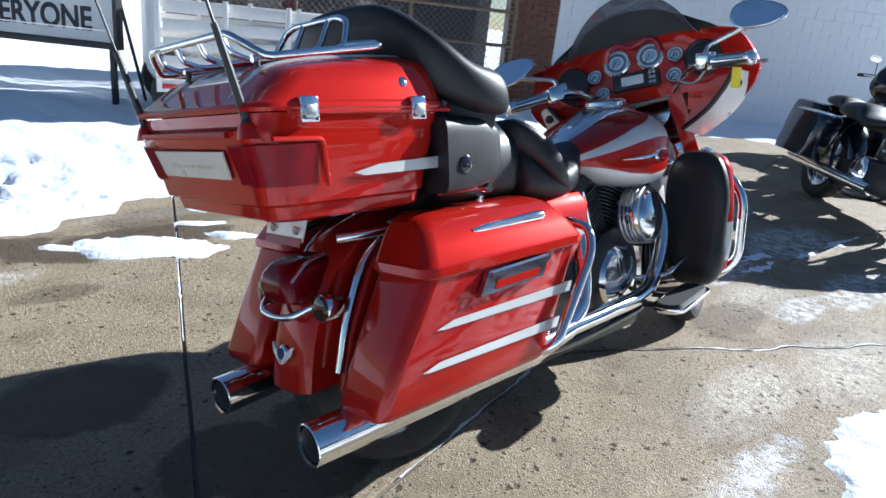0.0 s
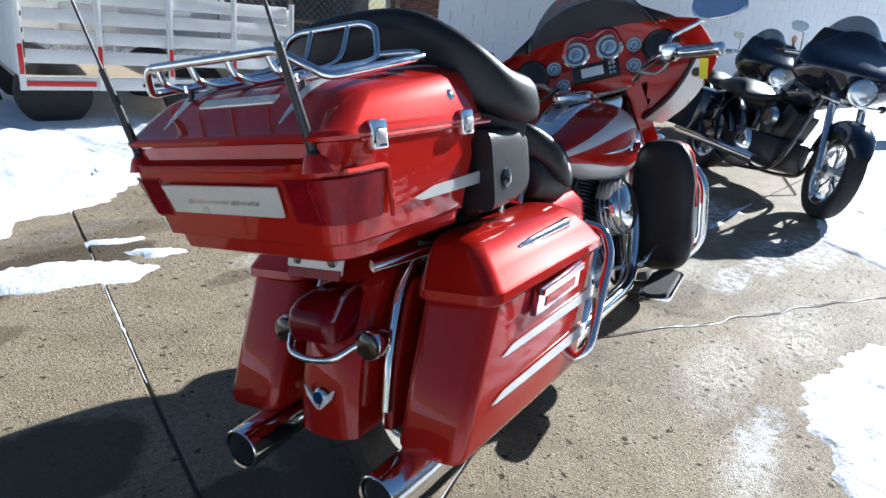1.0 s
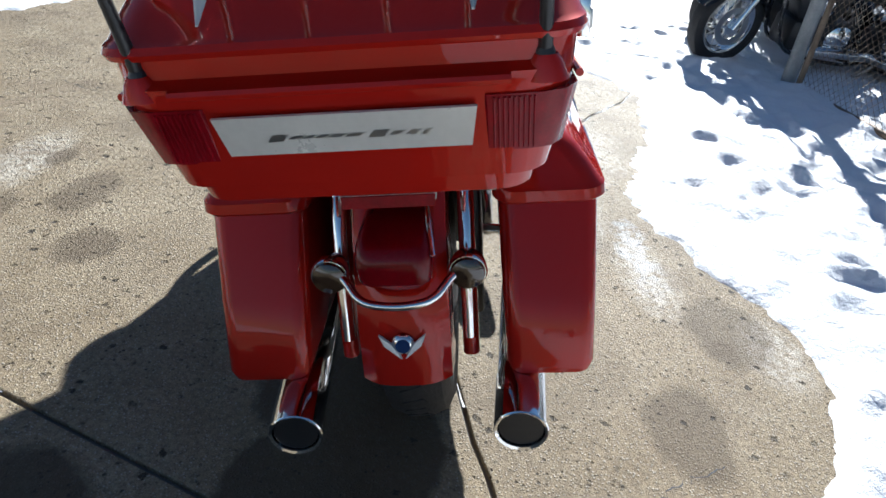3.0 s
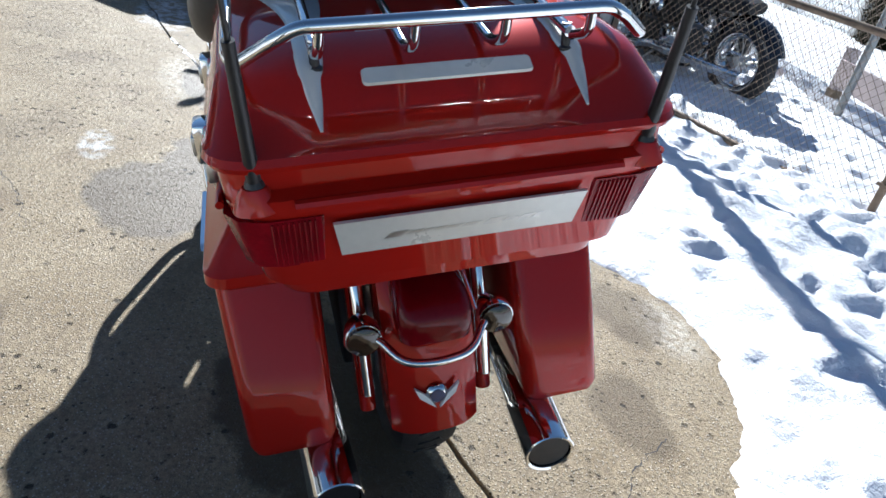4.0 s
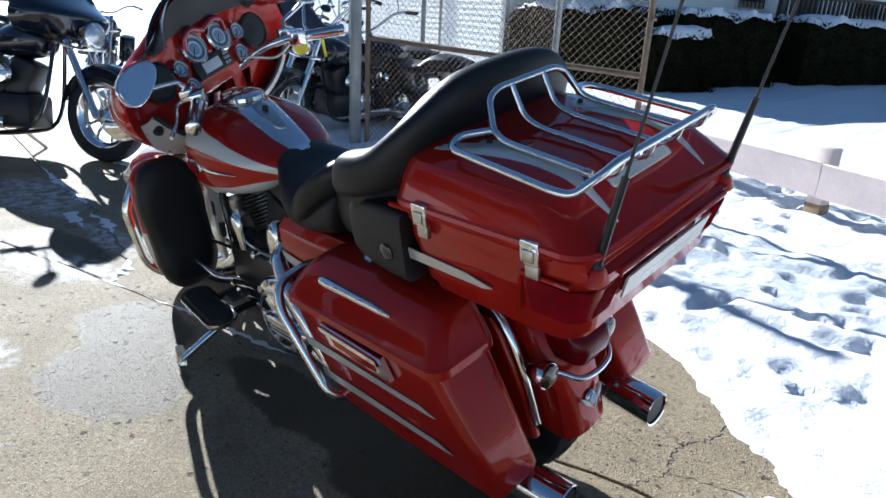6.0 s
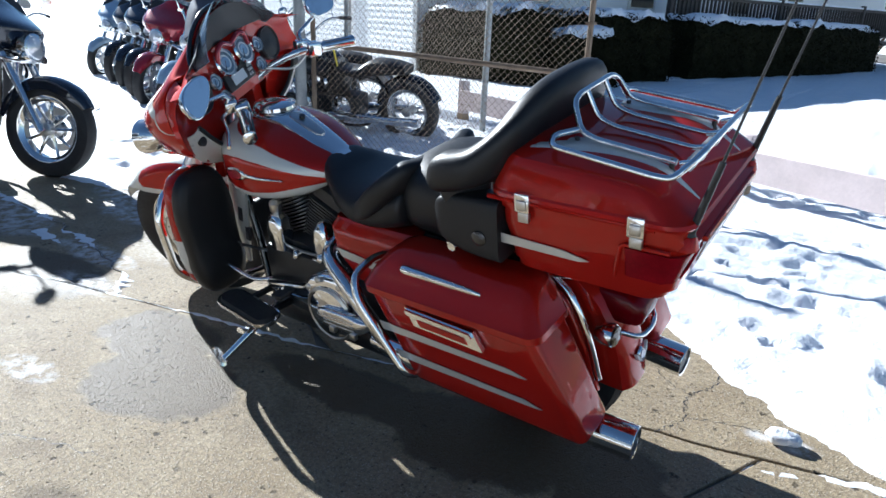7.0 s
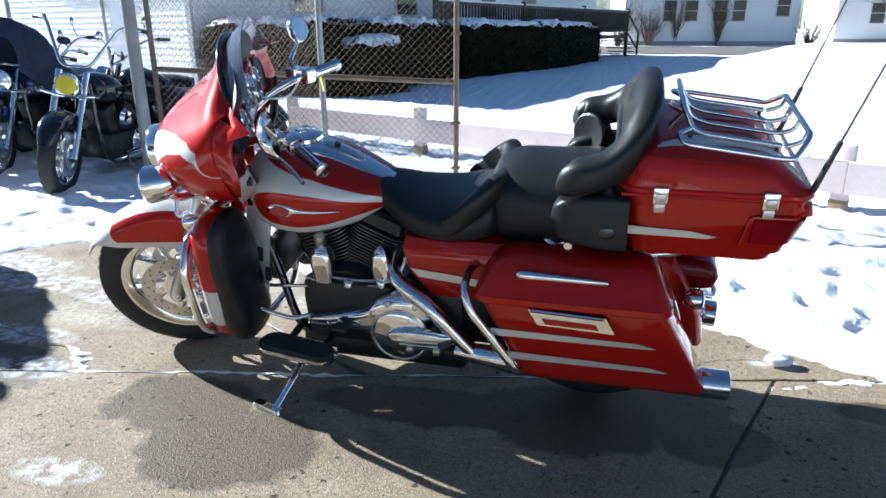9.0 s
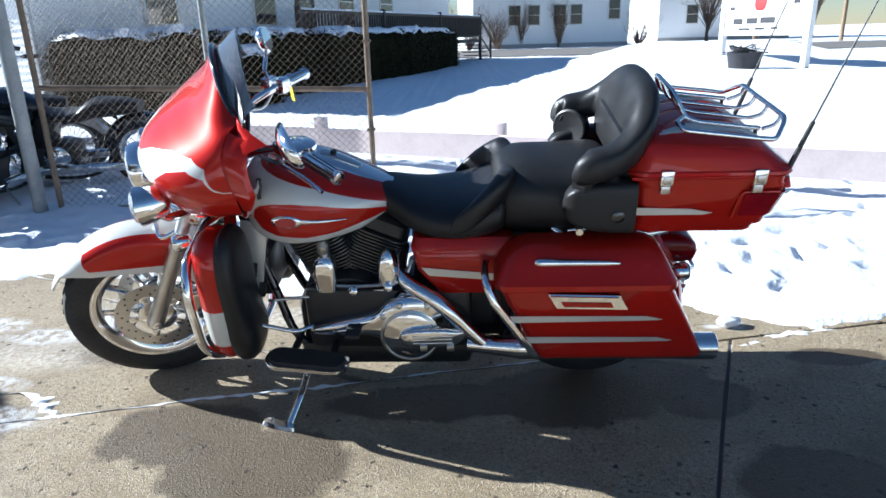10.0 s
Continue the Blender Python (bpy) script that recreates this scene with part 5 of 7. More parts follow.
# ---- engine ----
case = part("crankcase", [box(0.72, 1.12, -0.13, 0.13, 0.20, 0.40, 0.04), lathe([(0.02, 0.15), (0.13, 0.14), (0.15, 0.10), (0.15, -0.13), (0.12, -0.15), (0.02, -0.15)], (0.93, 0, 0.36), (0, 1, 0), 32), box(0.36, 0.74, -0.12, 0.12, 0.22, 0.45, 0.03)], "engine", bike, "black engine crankcase")
for name, base, top in (("front", V(0.965, 0, 0.455), V(1.055, 0, 0.670)), ("rear", V(0.885, 0, 0.455), V(0.790, 0, 0.670))):
    d = (top - base).normalized()
    ang = math.degrees(math.atan2(d.x, d.z))
    cyl = part("cylinder", turned(stack([(0, -0.055, 0.055, -0.062, 0.062, 0.03), (0.235, -0.055, 0.055, -0.062, 0.062, 0.03)]), Matrix.Translation(base) @ pose(0, 0, 0, 0, ang, 0)), "engine", bike, "black finned cylinder")
    fins = [turned(stack([(h, -0.098, 0.098, -0.102, 0.102, 0.045), (h + 0.0045, -0.098, 0.098, -0.102, 0.102, 0.045)], 4), Matrix.Translation(base) @ pose(0, 0, 0, 0, ang, 0)) for h in [0.012 + 0.0125 * i for i in range(15)]]
    for f in fins:
        part("cooling_fin", f, "fin", cyl)
    part("rocker_box", turned(stack([(0.205, -0.085, 0.085, -0.095, 0.095, 0.03), (0.245, -0.082, 0.082, -0.092, 0.092, 0.03), (0.262, -0.06, 0.06, -0.07, 0.07, 0.03)]), Matrix.Translation(base) @ pose(0, 0, 0, 0, ang, 0)), "engine", cyl)
    for y in (-0.085, -0.108):
        k = 0.03 if name == "front" else -0.03
        part("pushrod_tube", tube([base + V(k, y, -0.03), base + V(k * 0.6, y, 0) + d * 0.21], 0.0085, 10, 1), "chrome", cyl)
part("lifter_block", box(0.86, 0.99, -0.155, -0.10, 0.40, 0.45, 0.012), "chrome", case)
part("cam_cover", lathe([(0.03, -0.02), (0.095, -0.015), (0.105, 0.005), (0.095, 0.02), (0.05, 0.03), (0.001, 0.032)], (0.92, -0.145, 0.35), (0, -1, 0), 32), "chrome", case, "chrome cam cover")
ac = part("air_cleaner", lathe([(0.04, -0.05), (0.088, -0.045), (0.094, 0.0), (0.090, 0.03), (0.075, 0.052), (0.05, 0.062), (0.001, 0.066)], (1.035, -0.165, 0.545), (0.12, -1, 0.12), 36), "chrome", bike, "chrome ribbed air cleaner")
for i in range(5):
    part("rib", ring_body([(0.088 - 0.001 * i, -0.003), (0.097, 0.0), (0.088 - 0.001 * i, 0.003)], V(1.035, -0.165, 0.545) + V(0.12, -1, 0.12).normalized() * (-0.03 + 0.016 * i), (0.12, -1, 0.12), 36), "steel", ac)
hc = part("horn_cover", stack([(0.462, 0.962, 1.026, 0.125, 0.185, 0.015), (0.530, 0.955, 1.034, 0.120, 0.190, 0.018), (0.570, 0.957, 1.030, 0.125, 0.188, 0.02), (0.590, 0.970, 1.014, 0.135, 0.178, 0.018), (0.596, 0.982, 1.002, 0.145, 0.168, 0.01)]), "chrome", bike, "chrome horn cover")
part("horn_mount", lathe([(0.012, 0.0), (0.022, 0.012), (0.022, 0.040), (0.010, 0.052), (0.001, 0.052)], (0.992, 0.155, 0.594), (0, 0, 1), 16), "steel", hc)
# left side: primary case, derby cover, shift linkage
PX, PZ = 0.712, 0.318
prim = part("primary_cover", [lathe([(0.05, -0.09), (0.104, -0.08), (0.110, -0.03), (0.104, -0.008), (0.080, 0.006), (0.001, 0.010)], (PX, 0.245, PZ), (0, 1, 0), 40), lathe([(0.06, -0.09), (0.118, -0.085), (0.128, -0.05), (0.122, -0.025), (0.100, -0.012), (0.001, -0.010)], (0.700, 0.225, 0.345), (0, 1, 0), 40), hull([(1.06, 0.20, 0.008, 0.318, 0.330), (1.04, 0.20, 0.024, 0.312, 0.344), (0.97, 0.20, 0.032, 0.310, 0.364), (0.88, 0.20, 0.036, 0.308, 0.384), (0.83, 0.20, 0.040, 0.300, 0.404), (0.79, 0.20, 0.042, 0.280, 0.440), (0.72, 0.198, 0.042, 0.260, 0.462), (0.64, 0.195, 0.040, 0.270, 0.458), (0.595, 0.19, 0.025, 0.300, 0.430), (0.58, 0.19, 0.008, 0.33, 0.40)], 3, 5, 24)], "chrome", bike, "chrome primary cover")
part("derby_blade", hull([(0.748, 0.258, 0.004, 0.322, 0.336), (0.735, 0.262, 0.014, 0.304, 0.352), (0.69, 0.264, 0.018, 0.296, 0.366), (0.60, 0.264, 0.018, 0.296, 0.368), (0.555, 0.262, 0.016, 0.304, 0.360), (0.527, 0.258, 0.008, 0.322, 0.352), (0.520, 0.256, 0.003, 0.332, 0.344)], 4.0, 5, 24), "chrome", prim, "chrome ribbed blade cover")
for z in (0.318, 0.332, 0.346):
    part("blade_rib", tube([(0.70, 0.2815, z), (0.57, 0.2805, z + 0.002)], 0.0028, 8, 1), "steel", prim)
for x in (0.575, 0.665):
    part("bolt_head", box(x - 0.012, x + 0.012, 0.272, 0.288, 0.288, 0.310, 0.003), "steel", prim)
for x, z in ((0.745, 0.442), (0.650, 0.440), (0.800, 0.398)):
    part("cover_bolt", lathe([(0.011, 0.0), (0.011, 0.006), (0.006, 0.009), (0.001, 0.009)], (x, 0.238 if x < 0.79 else 0.236, z), (0, 1, 0.2), 14), "steel", prim)
part("derby_rim", ring_body([(0.094, -0.004), (0.103, 0.0), (0.094, 0.006)], (PX, 0.243, PZ), (0, 1, 0), 40), "steel", prim)
part("solenoid_cover", stack([(0.480, 0.752, 0.818, 0.105, 0.175, 0.020), (0.540, 0.750, 0.820, 0.100, 0.178, 0.022), (0.575, 0.754, 0.814, 0.104, 0.174, 0.022), (0.598, 0.764, 0.800, 0.115, 0.164, 0.018), (0.606, 0.774, 0.790, 0.125, 0.154, 0.008)]), "chrome", bike, "rounded chrome starter cover")
part("shift_rod", tube([(1.20, 0.18, 0.43), (0.80, 0.17, 0.46)], 0.006, 8, 1), "chrome", bike)
part("frame_tube", [tube([(1.30, s * 0.06, 0.80), (1.20, s * 0.10, 0.45), (1.12, s * 0.14, 0.24), (0.95, s * 0.15, 0.20), (0.45, s * 0.15, 0.21), (0.35, s * 0.14, 0.40), (0.38, s * 0.12, 0.62)], 0.016, 10) for s in (1, -1)], "gloss", bike, "black frame rails")
part("battery_box", box(0.40, 0.70, -0.11, 0.11, 0.44, 0.66, 0.02), "black", bike)
part("oil_cooler", box(1.20, 1.24, -0.10, 0.10, 0.40, 0.56, 0.01), "black", bike)
part("oil_pan", [box(0.50, 1.12, -0.13, 0.17, 0.135, 0.24, 0.03), box(0.50, 1.08, 0.10, 0.185, 0.22, 0.47, 0.03), box(0.42, 0.60, 0.10, 0.16, 0.30, 0.60, 0.02)], "engine", bike, "black oil pan and gearbox")
for x0, z0 in ((0.62, 0.50), (0.78, 0.475), (0.90, 0.46)):
    part("fitting", lathe([(0.012, 0.0), (0.016, 0.006), (0.016, 0.022), (0.008, 0.028), (0.001, 0.028)], (x0, 0.165, z0), (0.2, 1, 0.3), 12), "chrome", bike)
part("oil_line", tube([(0.70, 0.14, 0.56), (0.74, 0.17, 0.50), (0.86, 0.165, 0.475), (1.02, 0.15, 0.47)], 0.006, 8), "steel", bike)

# ---- exhaust ----
for s in (1, -1):
    mf = part("muffler", tube([(0.52, s * 0.235, 0.285), (0.40, s * 0.238, 0.275), (0.34, s * 0.239, 0.272)], 0.030, 16, 3, r_end=0.044), "chrome", bike, "chrome slip-on muffler")
    part("muffler_body", tube([(0.345, s * 0.239, 0.272), (-0.21, s * 0.203, 0.241)], 0.0455, 28, 1), "chrome", mf)
    part("muffler_tip", lathe([(0.0455, 0.0), (0.0475, 0.002), (0.0475, 0.125), (0.0455, 0.127), (0.041, 0.125), (0.039, 0.06), (0.030, 0.04), (0.001, 0.04)], (-0.205, s * 0.203, 0.2415), (-0.53, s * -0.034, -0.028), 28), "chrome", mf, "chrome slash-free tip")
    part("tip_bore", lathe([(0.0385, 0.0), (0.0385, 0.001), (0.001, 0.0012)], (-0.324, s * 0.1955, 0.2352), (-0.53, s * -0.034, -0.028), 24), "black", mf)
part("header_pipe", tube([(1.10, -0.09, 0.61), (1.17, -0.13, 0.60), (1.19, -0.17, 0.50), (1.12, -0.19, 0.36), (0.98, -0.215, 0.29), (0.75, -0.228, 0.285), (0.50, -0.235, 0.285)], 0.026, 16), "chrome", bike, "chrome exhaust header")
part("header_pipe", tube([(0.74, -0.09, 0.60), (0.69, -0.15, 0.58), (0.66, -0.19, 0.46), (0.62, -0.215, 0.34), (0.52, -0.232, 0.285)], 0.026, 16), "chrome", bike, "chrome exhaust header")
part("crossover_pipe", tube([(0.74, 0.05, 0.57), (0.745, 0.14, 0.530), (0.715, 0.195, 0.505), (0.600, 0.236, 0.440), (0.520, 0.240, 0.350), (0.465, 0.24, 0.290), (0.42, 0.24, 0.272), (0.36, 0.24, 0.270)], 0.026, 16), "chrome", bike, "chrome crossover exhaust pipe")

# ---- floorboards, pegs, side stand ----
for s in (1, -1):
    fb = part("floorboard", turned(stack([(0.0, -0.135, 0.140, -0.052, 0.052, 0.045), (0.010, -0.140, 0.146, -0.056, 0.056, 0.05), (0.018, -0.138, 0.144, -0.054, 0.054, 0.048)], 6), pose(1.055, s * 0.315, 0.262, 0, -4, s * -4)), "chrome", bike, "chrome-edged floorboard")
    part("rubber_pad", turned(stack([(0.0185, -0.128, 0.134, -0.044, 0.044, 0.04), (0.028, -0.124, 0.130, -0.040, 0.040, 0.038)], 6), pose(1.055, s * 0.315, 0.262, 0, -4, s * -4)), "rubber", fb)
    part("board_bracket", beam((1.12, s * 0.12, 0.25), (1.12, s * 0.30, 0.262), 0.02, 0.016), "engine", fb)
    part("board_bracket", beam((0.98, s * 0.12, 0.25), (0.98, s * 0.30, 0.262), 0.02, 0.016), "engine", fb)
    ped = part("shift_lever" if s > 0 else "brake_pedal", bent([(1.02, s * 0.16, 0.33), (1.10, s * 0.235, 0.335), (1.21, s * 0.25, 0.375), (1.24, s * 0.25, 0.385)], 0.008, 0.03), "chrome", bike)
    part("pedal_pad", box(1.22, 1.27, *sorted((s * 0.235, s * 0.315)), 0.378, 0.396, 0.006), "rubber", ped)
    if s > 0:
        part("heel_lever", bent([(1.02, 0.16, 0.33), (0.97, 0.235, 0.335), (0.90, 0.25, 0.360)], 0.008, 0.03), "chrome", ped)
        part("heel_pad", box(0.875, 0.925, 0.235, 0.305, 0.352, 0.368, 0.006), "rubber", ped)
LEANM = pose(0, -0.024, 0.004, -LEAN_DEG, 0, -1.1).inverted()
foot = LEANM @ V(1.123, 0.392, 0.016)
hinge = V(1.085, 0.17, 0.20)
st = part("side_stand", tube([hinge, hinge.lerp(foot, 0.5) + V(-0.015, 0.01, 0.01), foot], 0.013, 10), "chrome", bike, "folded-out chrome side stand")
part("stand_foot", turned(stack([(0, -0.062, 0.066, -0.019, 0.019, 0.016), (0.012, -0.058, 0.060, -0.015, 0.015, 0.013)]), Matrix.Translation(LEANM @ V(1.160, 0.385, 0.004)) @ pose(0, 0, 0, LEAN_DEG, 0, -18)), "chrome", st)

# ---- engine guard, lower fairings ----
part("engine_guard", bent([(1.30, 0.03, 0.72), (1.385, 0.10, 0.705), (1.388, 0.32, 0.66), (1.380, 0.376, 0.58), (1.372, 0.368, 0.36), (1.34, 0.30, 0.290), (1.28, 0.10, 0.245), (1.28, -0.10, 0.245), (1.34, -0.30, 0.290), (1.372, -0.368, 0.36), (1.380, -0.376, 0.58), (1.388, -0.32, 0.66), (1.385, -0.10, 0.705), (1.30, -0.03, 0.72)], 0.0155, 0.06, 12), "chrome", bike, "chrome engine guard")
for s in (1, -1):
    lo = part("lower_fairing", skin([[V(1.312 + dx, s * y, z) for dx, y, z in ring] for ring in [[(0.070 * math.cos(a) * k, 0.255 + 0.112 * k2 * math.sin(a), zc + 0.0) for a in (math.pi * 2 * i / 24 for i in range(24))] for zc, k, k2 in ((0.285, 0.35, 0.35), (0.30, 0.7, 0.62), (0.34, 0.95, 0.86), (0.42, 1.05, 0.98), (0.52, 1.05, 1.0), (0.62, 1.05, 0.98), (0.69, 0.95, 0.9), (0.725, 0.7, 0.7), (0.742, 0.35, 0.4))]]), "lower", bike, "red lower fairing with a silver band")
    pouch = []
    for xc, k in ((1.285, 0.95), (1.270, 1.0), (1.250, 0.98), (1.236, 0.90), (1.228, 0.72), (1.225, 0.4)):
        ring = []
        for c, sn in sup(3.0, 36):
            z = 0.512 + 0.240 * k * sn
            waist = 1.0 - 0.10 * math.exp(-((z - 0.47) / 0.06) ** 2)
            deep = 1.0 + 0.40 * max(0.0, min(1.0, (0.47 - z) / 0.10))
            ring.append(V(1.285 + (xc - 1.285) * deep, s * (0.258 + 0.116 * k * c * waist), z))
        pouch.append(ring)
    part("glove_pouch", skin(pouch), "vinyl", lo, "black padded pouch")
    part("inner_panel", turned(box(-0.045, 0.045, -0.006, 0.006, -0.20, 0.19, 0.004), Matrix.Translation((1.262, s * 0.118, 0.515)) @ pose(0, 0, 0, 0, -12, 0)), "silver", lo, "silver inner panel")
    for z in (0.44, 0.52):
        part("panel_slot", turned(box(-0.012, 0.012, -0.008, 0.008, -0.03, 0.03, 0.003), Matrix.Translation((1.250 + (0.515 - z) * -0.2, s * 0.118, z)) @ pose(0, 0, 0, 0, -12, 0)), "ink", lo)
    steered(part("passing_lamp", lathe([(0.010, -0.065), (0.036, -0.058), (0.054, -0.03), (0.060, 0.01), (0.062, 0.028), (0.057, 0.032)], (1.565, s * 0.200, 0.866), (1, 0, -0.05), 24), "chrome", bike, "chrome passing lamp"))
    steered(part("lamp_glass", lathe([(0.057, 0.0), (0.050, 0.010), (0.025, 0.017), (0.001, 0.018)], (1.595, s * 0.200, 0.8645), (1, 0, -0.05), 20), "clear", bike))
    steered(part("front_signal", lathe([(0.006, -0.035), (0.022, -0.03), (0.030, 0.0), (0.031, 0.012), (0.024, 0.022), (0.001, 0.024)], (1.512, s * 0.178, 0.692), (1, 0, 0), 20), "chrome", bike, "chrome front turn signal"))
    steered(part("lamp_bracket", bent([(1.44, s * 0.05, 0.765), (1.48, s * 0.14, 0.775), (1.525, s * 0.20, 0.805), (1.555, s * 0.200, 0.850)], 0.014, 0.03), "chrome", bike))


# ---- fairing, windscreen, dash ----
def fair_at(t):
    """Nose x, edge x, half width, height and side drop of the shell at t from 0 (bottom) to 1 (top)."""
    rows = [(1.500, 1.300, 0.20, 0.785, 0.0), (1.536, 1.292, 0.285, 0.825, 0.0), (1.556, 1.290, 0.335, 0.870, 0.0), (1.572, 1.293, 0.362, 0.920, 0.0), (1.580, 1.300, 0.368, 0.960, 0.0), (1.545, 1.308, 0.362, 1.000, 0.002), (1.462, 1.312, 0.348, 1.055, 0.008), (1.385, 1.300, 0.330, 1.110, 0.022), (1.340, 1.280, 0.305, 1.160, 0.045), (1.312, 1.258, 0.275, 1.205, 0.082), (1.290, 1.240, 0.240, 1.245, 0.118)]
    pts = spline(rows, 8)
    return pts[min(int(round(t * (len(rows) - 1) * 8)), len(pts) - 1)]


def fair_ring(t, inset=0.0, k=40):
    xn, xe, w, z, drop = fair_at(t)
    out = []
    for i in range(k + 1):
        a = -math.pi / 2 + math.pi * i / k
        c = abs(math.cos(a)) ** 0.95
        out.append(V(xe + (xn - xe - inset) * c, (w - inset) * math.sin(a), z - drop * math.sin(a) ** 2))
    return out


fairing = steered(part("fairing", shell(skin([fair_ring(i / 80) for i in range(81)], False, False), 0.010), "fairing", bike, "red bat-wing fairing with a silver sweep", smooth=60))
# inner panel that flares behind the seam and closes the shell towards the rider
PROFILE = [(0.0, 1.268, 0.0), (0.55, 1.268, 0.62), (0.78, 1.262, 0.90), (0.86, 1.240, 1.05), (0.93, 1.232, 1.13), (0.97, 1.258, 1.13), (1.0, 1.300, 0.995)]
inner = []
for i in range(33):
    xn, xe, w, z, drop = fair_at(0.03 + 0.80 * i / 32)
    row = []
    for j in range(49):
        u = -1 + 2 * j / 48
        e = abs(u)
        px_ = np.interp(e, [q[0] for q in PROFILE], [q[1] for q in PROFILE])
        py_ = np.interp(e, [q[0] for q in PROFILE], [q[2] for q in PROFILE])
        k = max(0.0, min(1.0, (z - 0.840) / 0.13))
        px_, py_ = 1.290 + (px_ - 1.290) * k, min(py_, 0.985) + max(0.0, py_ - 0.985) * k
        row.append(V(px_ + (xe - 1.300) * e, math.copysign(w * py_, u), z - drop * py_ * py_ - 0.004))
    inner.append(row)
inner_bm = skin(inner, False, False)
bmesh.ops.delete(inner_bm, geom=[f for f in inner_bm.faces if abs(f.calc_center_median().y) < 0.165 and f.calc_center_median().z < 0.93], context="FACES")
dash = steered(part("inner_fairing", shell(inner_bm, 0.006), "red", bike, "red inner fairing with instruments", smooth=60))
FACE = V(-1, 0, 0.35)


def gauge(y, z, r, x, face="dial"):
    g = part("gauge", lathe([(r * 0.5, -0.06), (r, -0.05), (r * 1.12, 0.004), (r * 1.16, 0.012), (r * 1.05, 0.018), (r * 0.98, 0.010)], (x, y, z), FACE, 28), "chrome", dash, "chrome-ringed gauge")
    part("dial_face", lathe([(r * 0.99, 0.0), (r * 0.97, 0.002), (0.001, 0.002)], V(x, y, z) + FACE.normalized() * 0.009, FACE, 24), face, g)
    part("tick_ring", ring_body([(r * 0.60, 0.0), (r * 0.84, 0.0), (r * 0.84, 0.0012), (r * 0.60, 0.0012)], V(x, y, z) + FACE.normalized() * 0.0112, FACE, 24), "slate", g)
    part("dial_centre", lathe([(r * 0.45, 0.0), (r * 0.40, 0.002), (0.001, 0.002)], V(x, y, z) + FACE.normalized() * 0.0115, FACE, 20), "iceblue", g)
    up = FACE.normalized().cross(V(0, 1, 0)).normalized()
    q = V(x, y, z) + FACE.normalized() * 0.0135
    part("needle", tube([q - up * r * 0.15, q + (up * 0.6 + V(0, 0.5, 0)) * r], 0.0016, 6, 1), "ink", g)


for y, z, r in ((0.060, 1.074, 0.044), (-0.060, 1.074, 0.044), (0.146, 1.040, 0.025), (-0.146, 1.060, 0.025), (0.122, 0.973, 0.024), (-0.134, 0.990, 0.025)):
    gauge(y, z, r, 1.262)
radio = part("radio", turned(box(-0.012, 0.012, -0.085, 0.085, -0.032, 0.032, 0.005), pose(1.265, 0, 1.003, 0, 14, 0)), "black", dash, "black radio")
part("display", turned(box(-0.0015, 0.0015, -0.040, 0.040, -0.017, 0.017, 0.001), pose(1.2515, 0.012, 1.005, 0, 14, 0)), "dial", radio)
for y in (-0.066, -0.052):
    for z in (-0.015, 0.002, 0.018):
        part("button", turned(box(-0.003, 0.003, -0.005, 0.005, -0.005, 0.005, 0.001), pose(1.251, y, 1.003 + z, 0, 14, 0)), "steel", radio)
part("gauge_hood", tube([(1.255, 0.098, 1.085), (1.250, 0.085, 1.125), (1.250, 0.052, 1.138), (1.252, 0.022, 1.128), (1.254, 0.0, 1.120), (1.252, -0.022, 1.128), (1.250, -0.052, 1.138), (1.250, -0.085, 1.125), (1.255, -0.098, 1.085)], 0.010, 10), "crimson", dash, "red hood over the gauges")
part("dash_top", skin([[V(x + 0.022 * (1 - abs(u) ** 2), w * u, z + 0.016 * (1 - u * u) - 0.5 * max(0.0, z - 1.10) * u * u) for u in [-1 + j / 8 for j in range(17)]] for x, w, z in ((1.238, 0.300, 1.130), (1.236, 0.293, 1.150), (1.232, 0.275, 1.175), (1.228, 0.250, 1.203), (1.226, 0.225, 1.230))], False, False), "black", dash, "black padded dash top", smooth=60)
for s in (1, -1):
    part("front_speaker", lathe([(0.062, -0.02), (0.064, 0.004), (0.058, 0.010), (0.052, 0.004), (0.001, 0.010)], (1.262, s * 0.235, 1.035), (-1, 0, 0.15), 28), "black", dash, "round black fairing speaker")
    steered(part("fairing_skirt", skin([[V(x, s * y, z) for x, y, z in row] for row in (((1.32, 0.075, 0.98), (1.32, 0.135, 0.98), (1.285, 0.140, 0.98), (1.285, 0.085, 0.98)), ((1.345, 0.095, 0.85), (1.345, 0.155, 0.85), (1.305, 0.160, 0.85), (1.305, 0.105, 0.85)), ((1.37, 0.12, 0.69), (1.37, 0.175, 0.69), (1.33, 0.180, 0.69), (1.33, 0.13, 0.69)))]), "red", bike, "red panel beside the steering head"))
    out_e = spline([(1.262, 0.378, 0.950), (1.270, 0.355, 0.880), (1.285, 0.290, 0.818), (1.305, 0.20, 0.770)], 6)
    in_e = spline([(1.225, 0.335, 0.970), (1.230, 0.285, 0.905), (1.245, 0.225, 0.850), (1.280, 0.135, 0.800)], 6)
    df = steered(part("wind_deflector", shell(skin([[V(a[0], s * a[1], a[2]), V((a[0] + b[0]) / 2 - 0.012, s * (a[1] + b[1]) / 2, (a[2] + b[2]) / 2), V(b[0], s * b[1], b[2])] for a, b in zip(out_e, in_e)], False, False), 0.004), "plate", bike, "pale air deflector under the fairing wing", smooth=60))
    part("edge_trim", tube([V(b[0] - 0.003, s * b[1], b[2]) for b in in_e], 0.008, 8, 1), "black", df)
    part("thumb_screw", lathe([(0.016, 0.0), (0.016, 0.012), (0.001, 0.014)], (1.236, s * 0.335, 0.922), (-1, 0, 0), 14), "black", df)
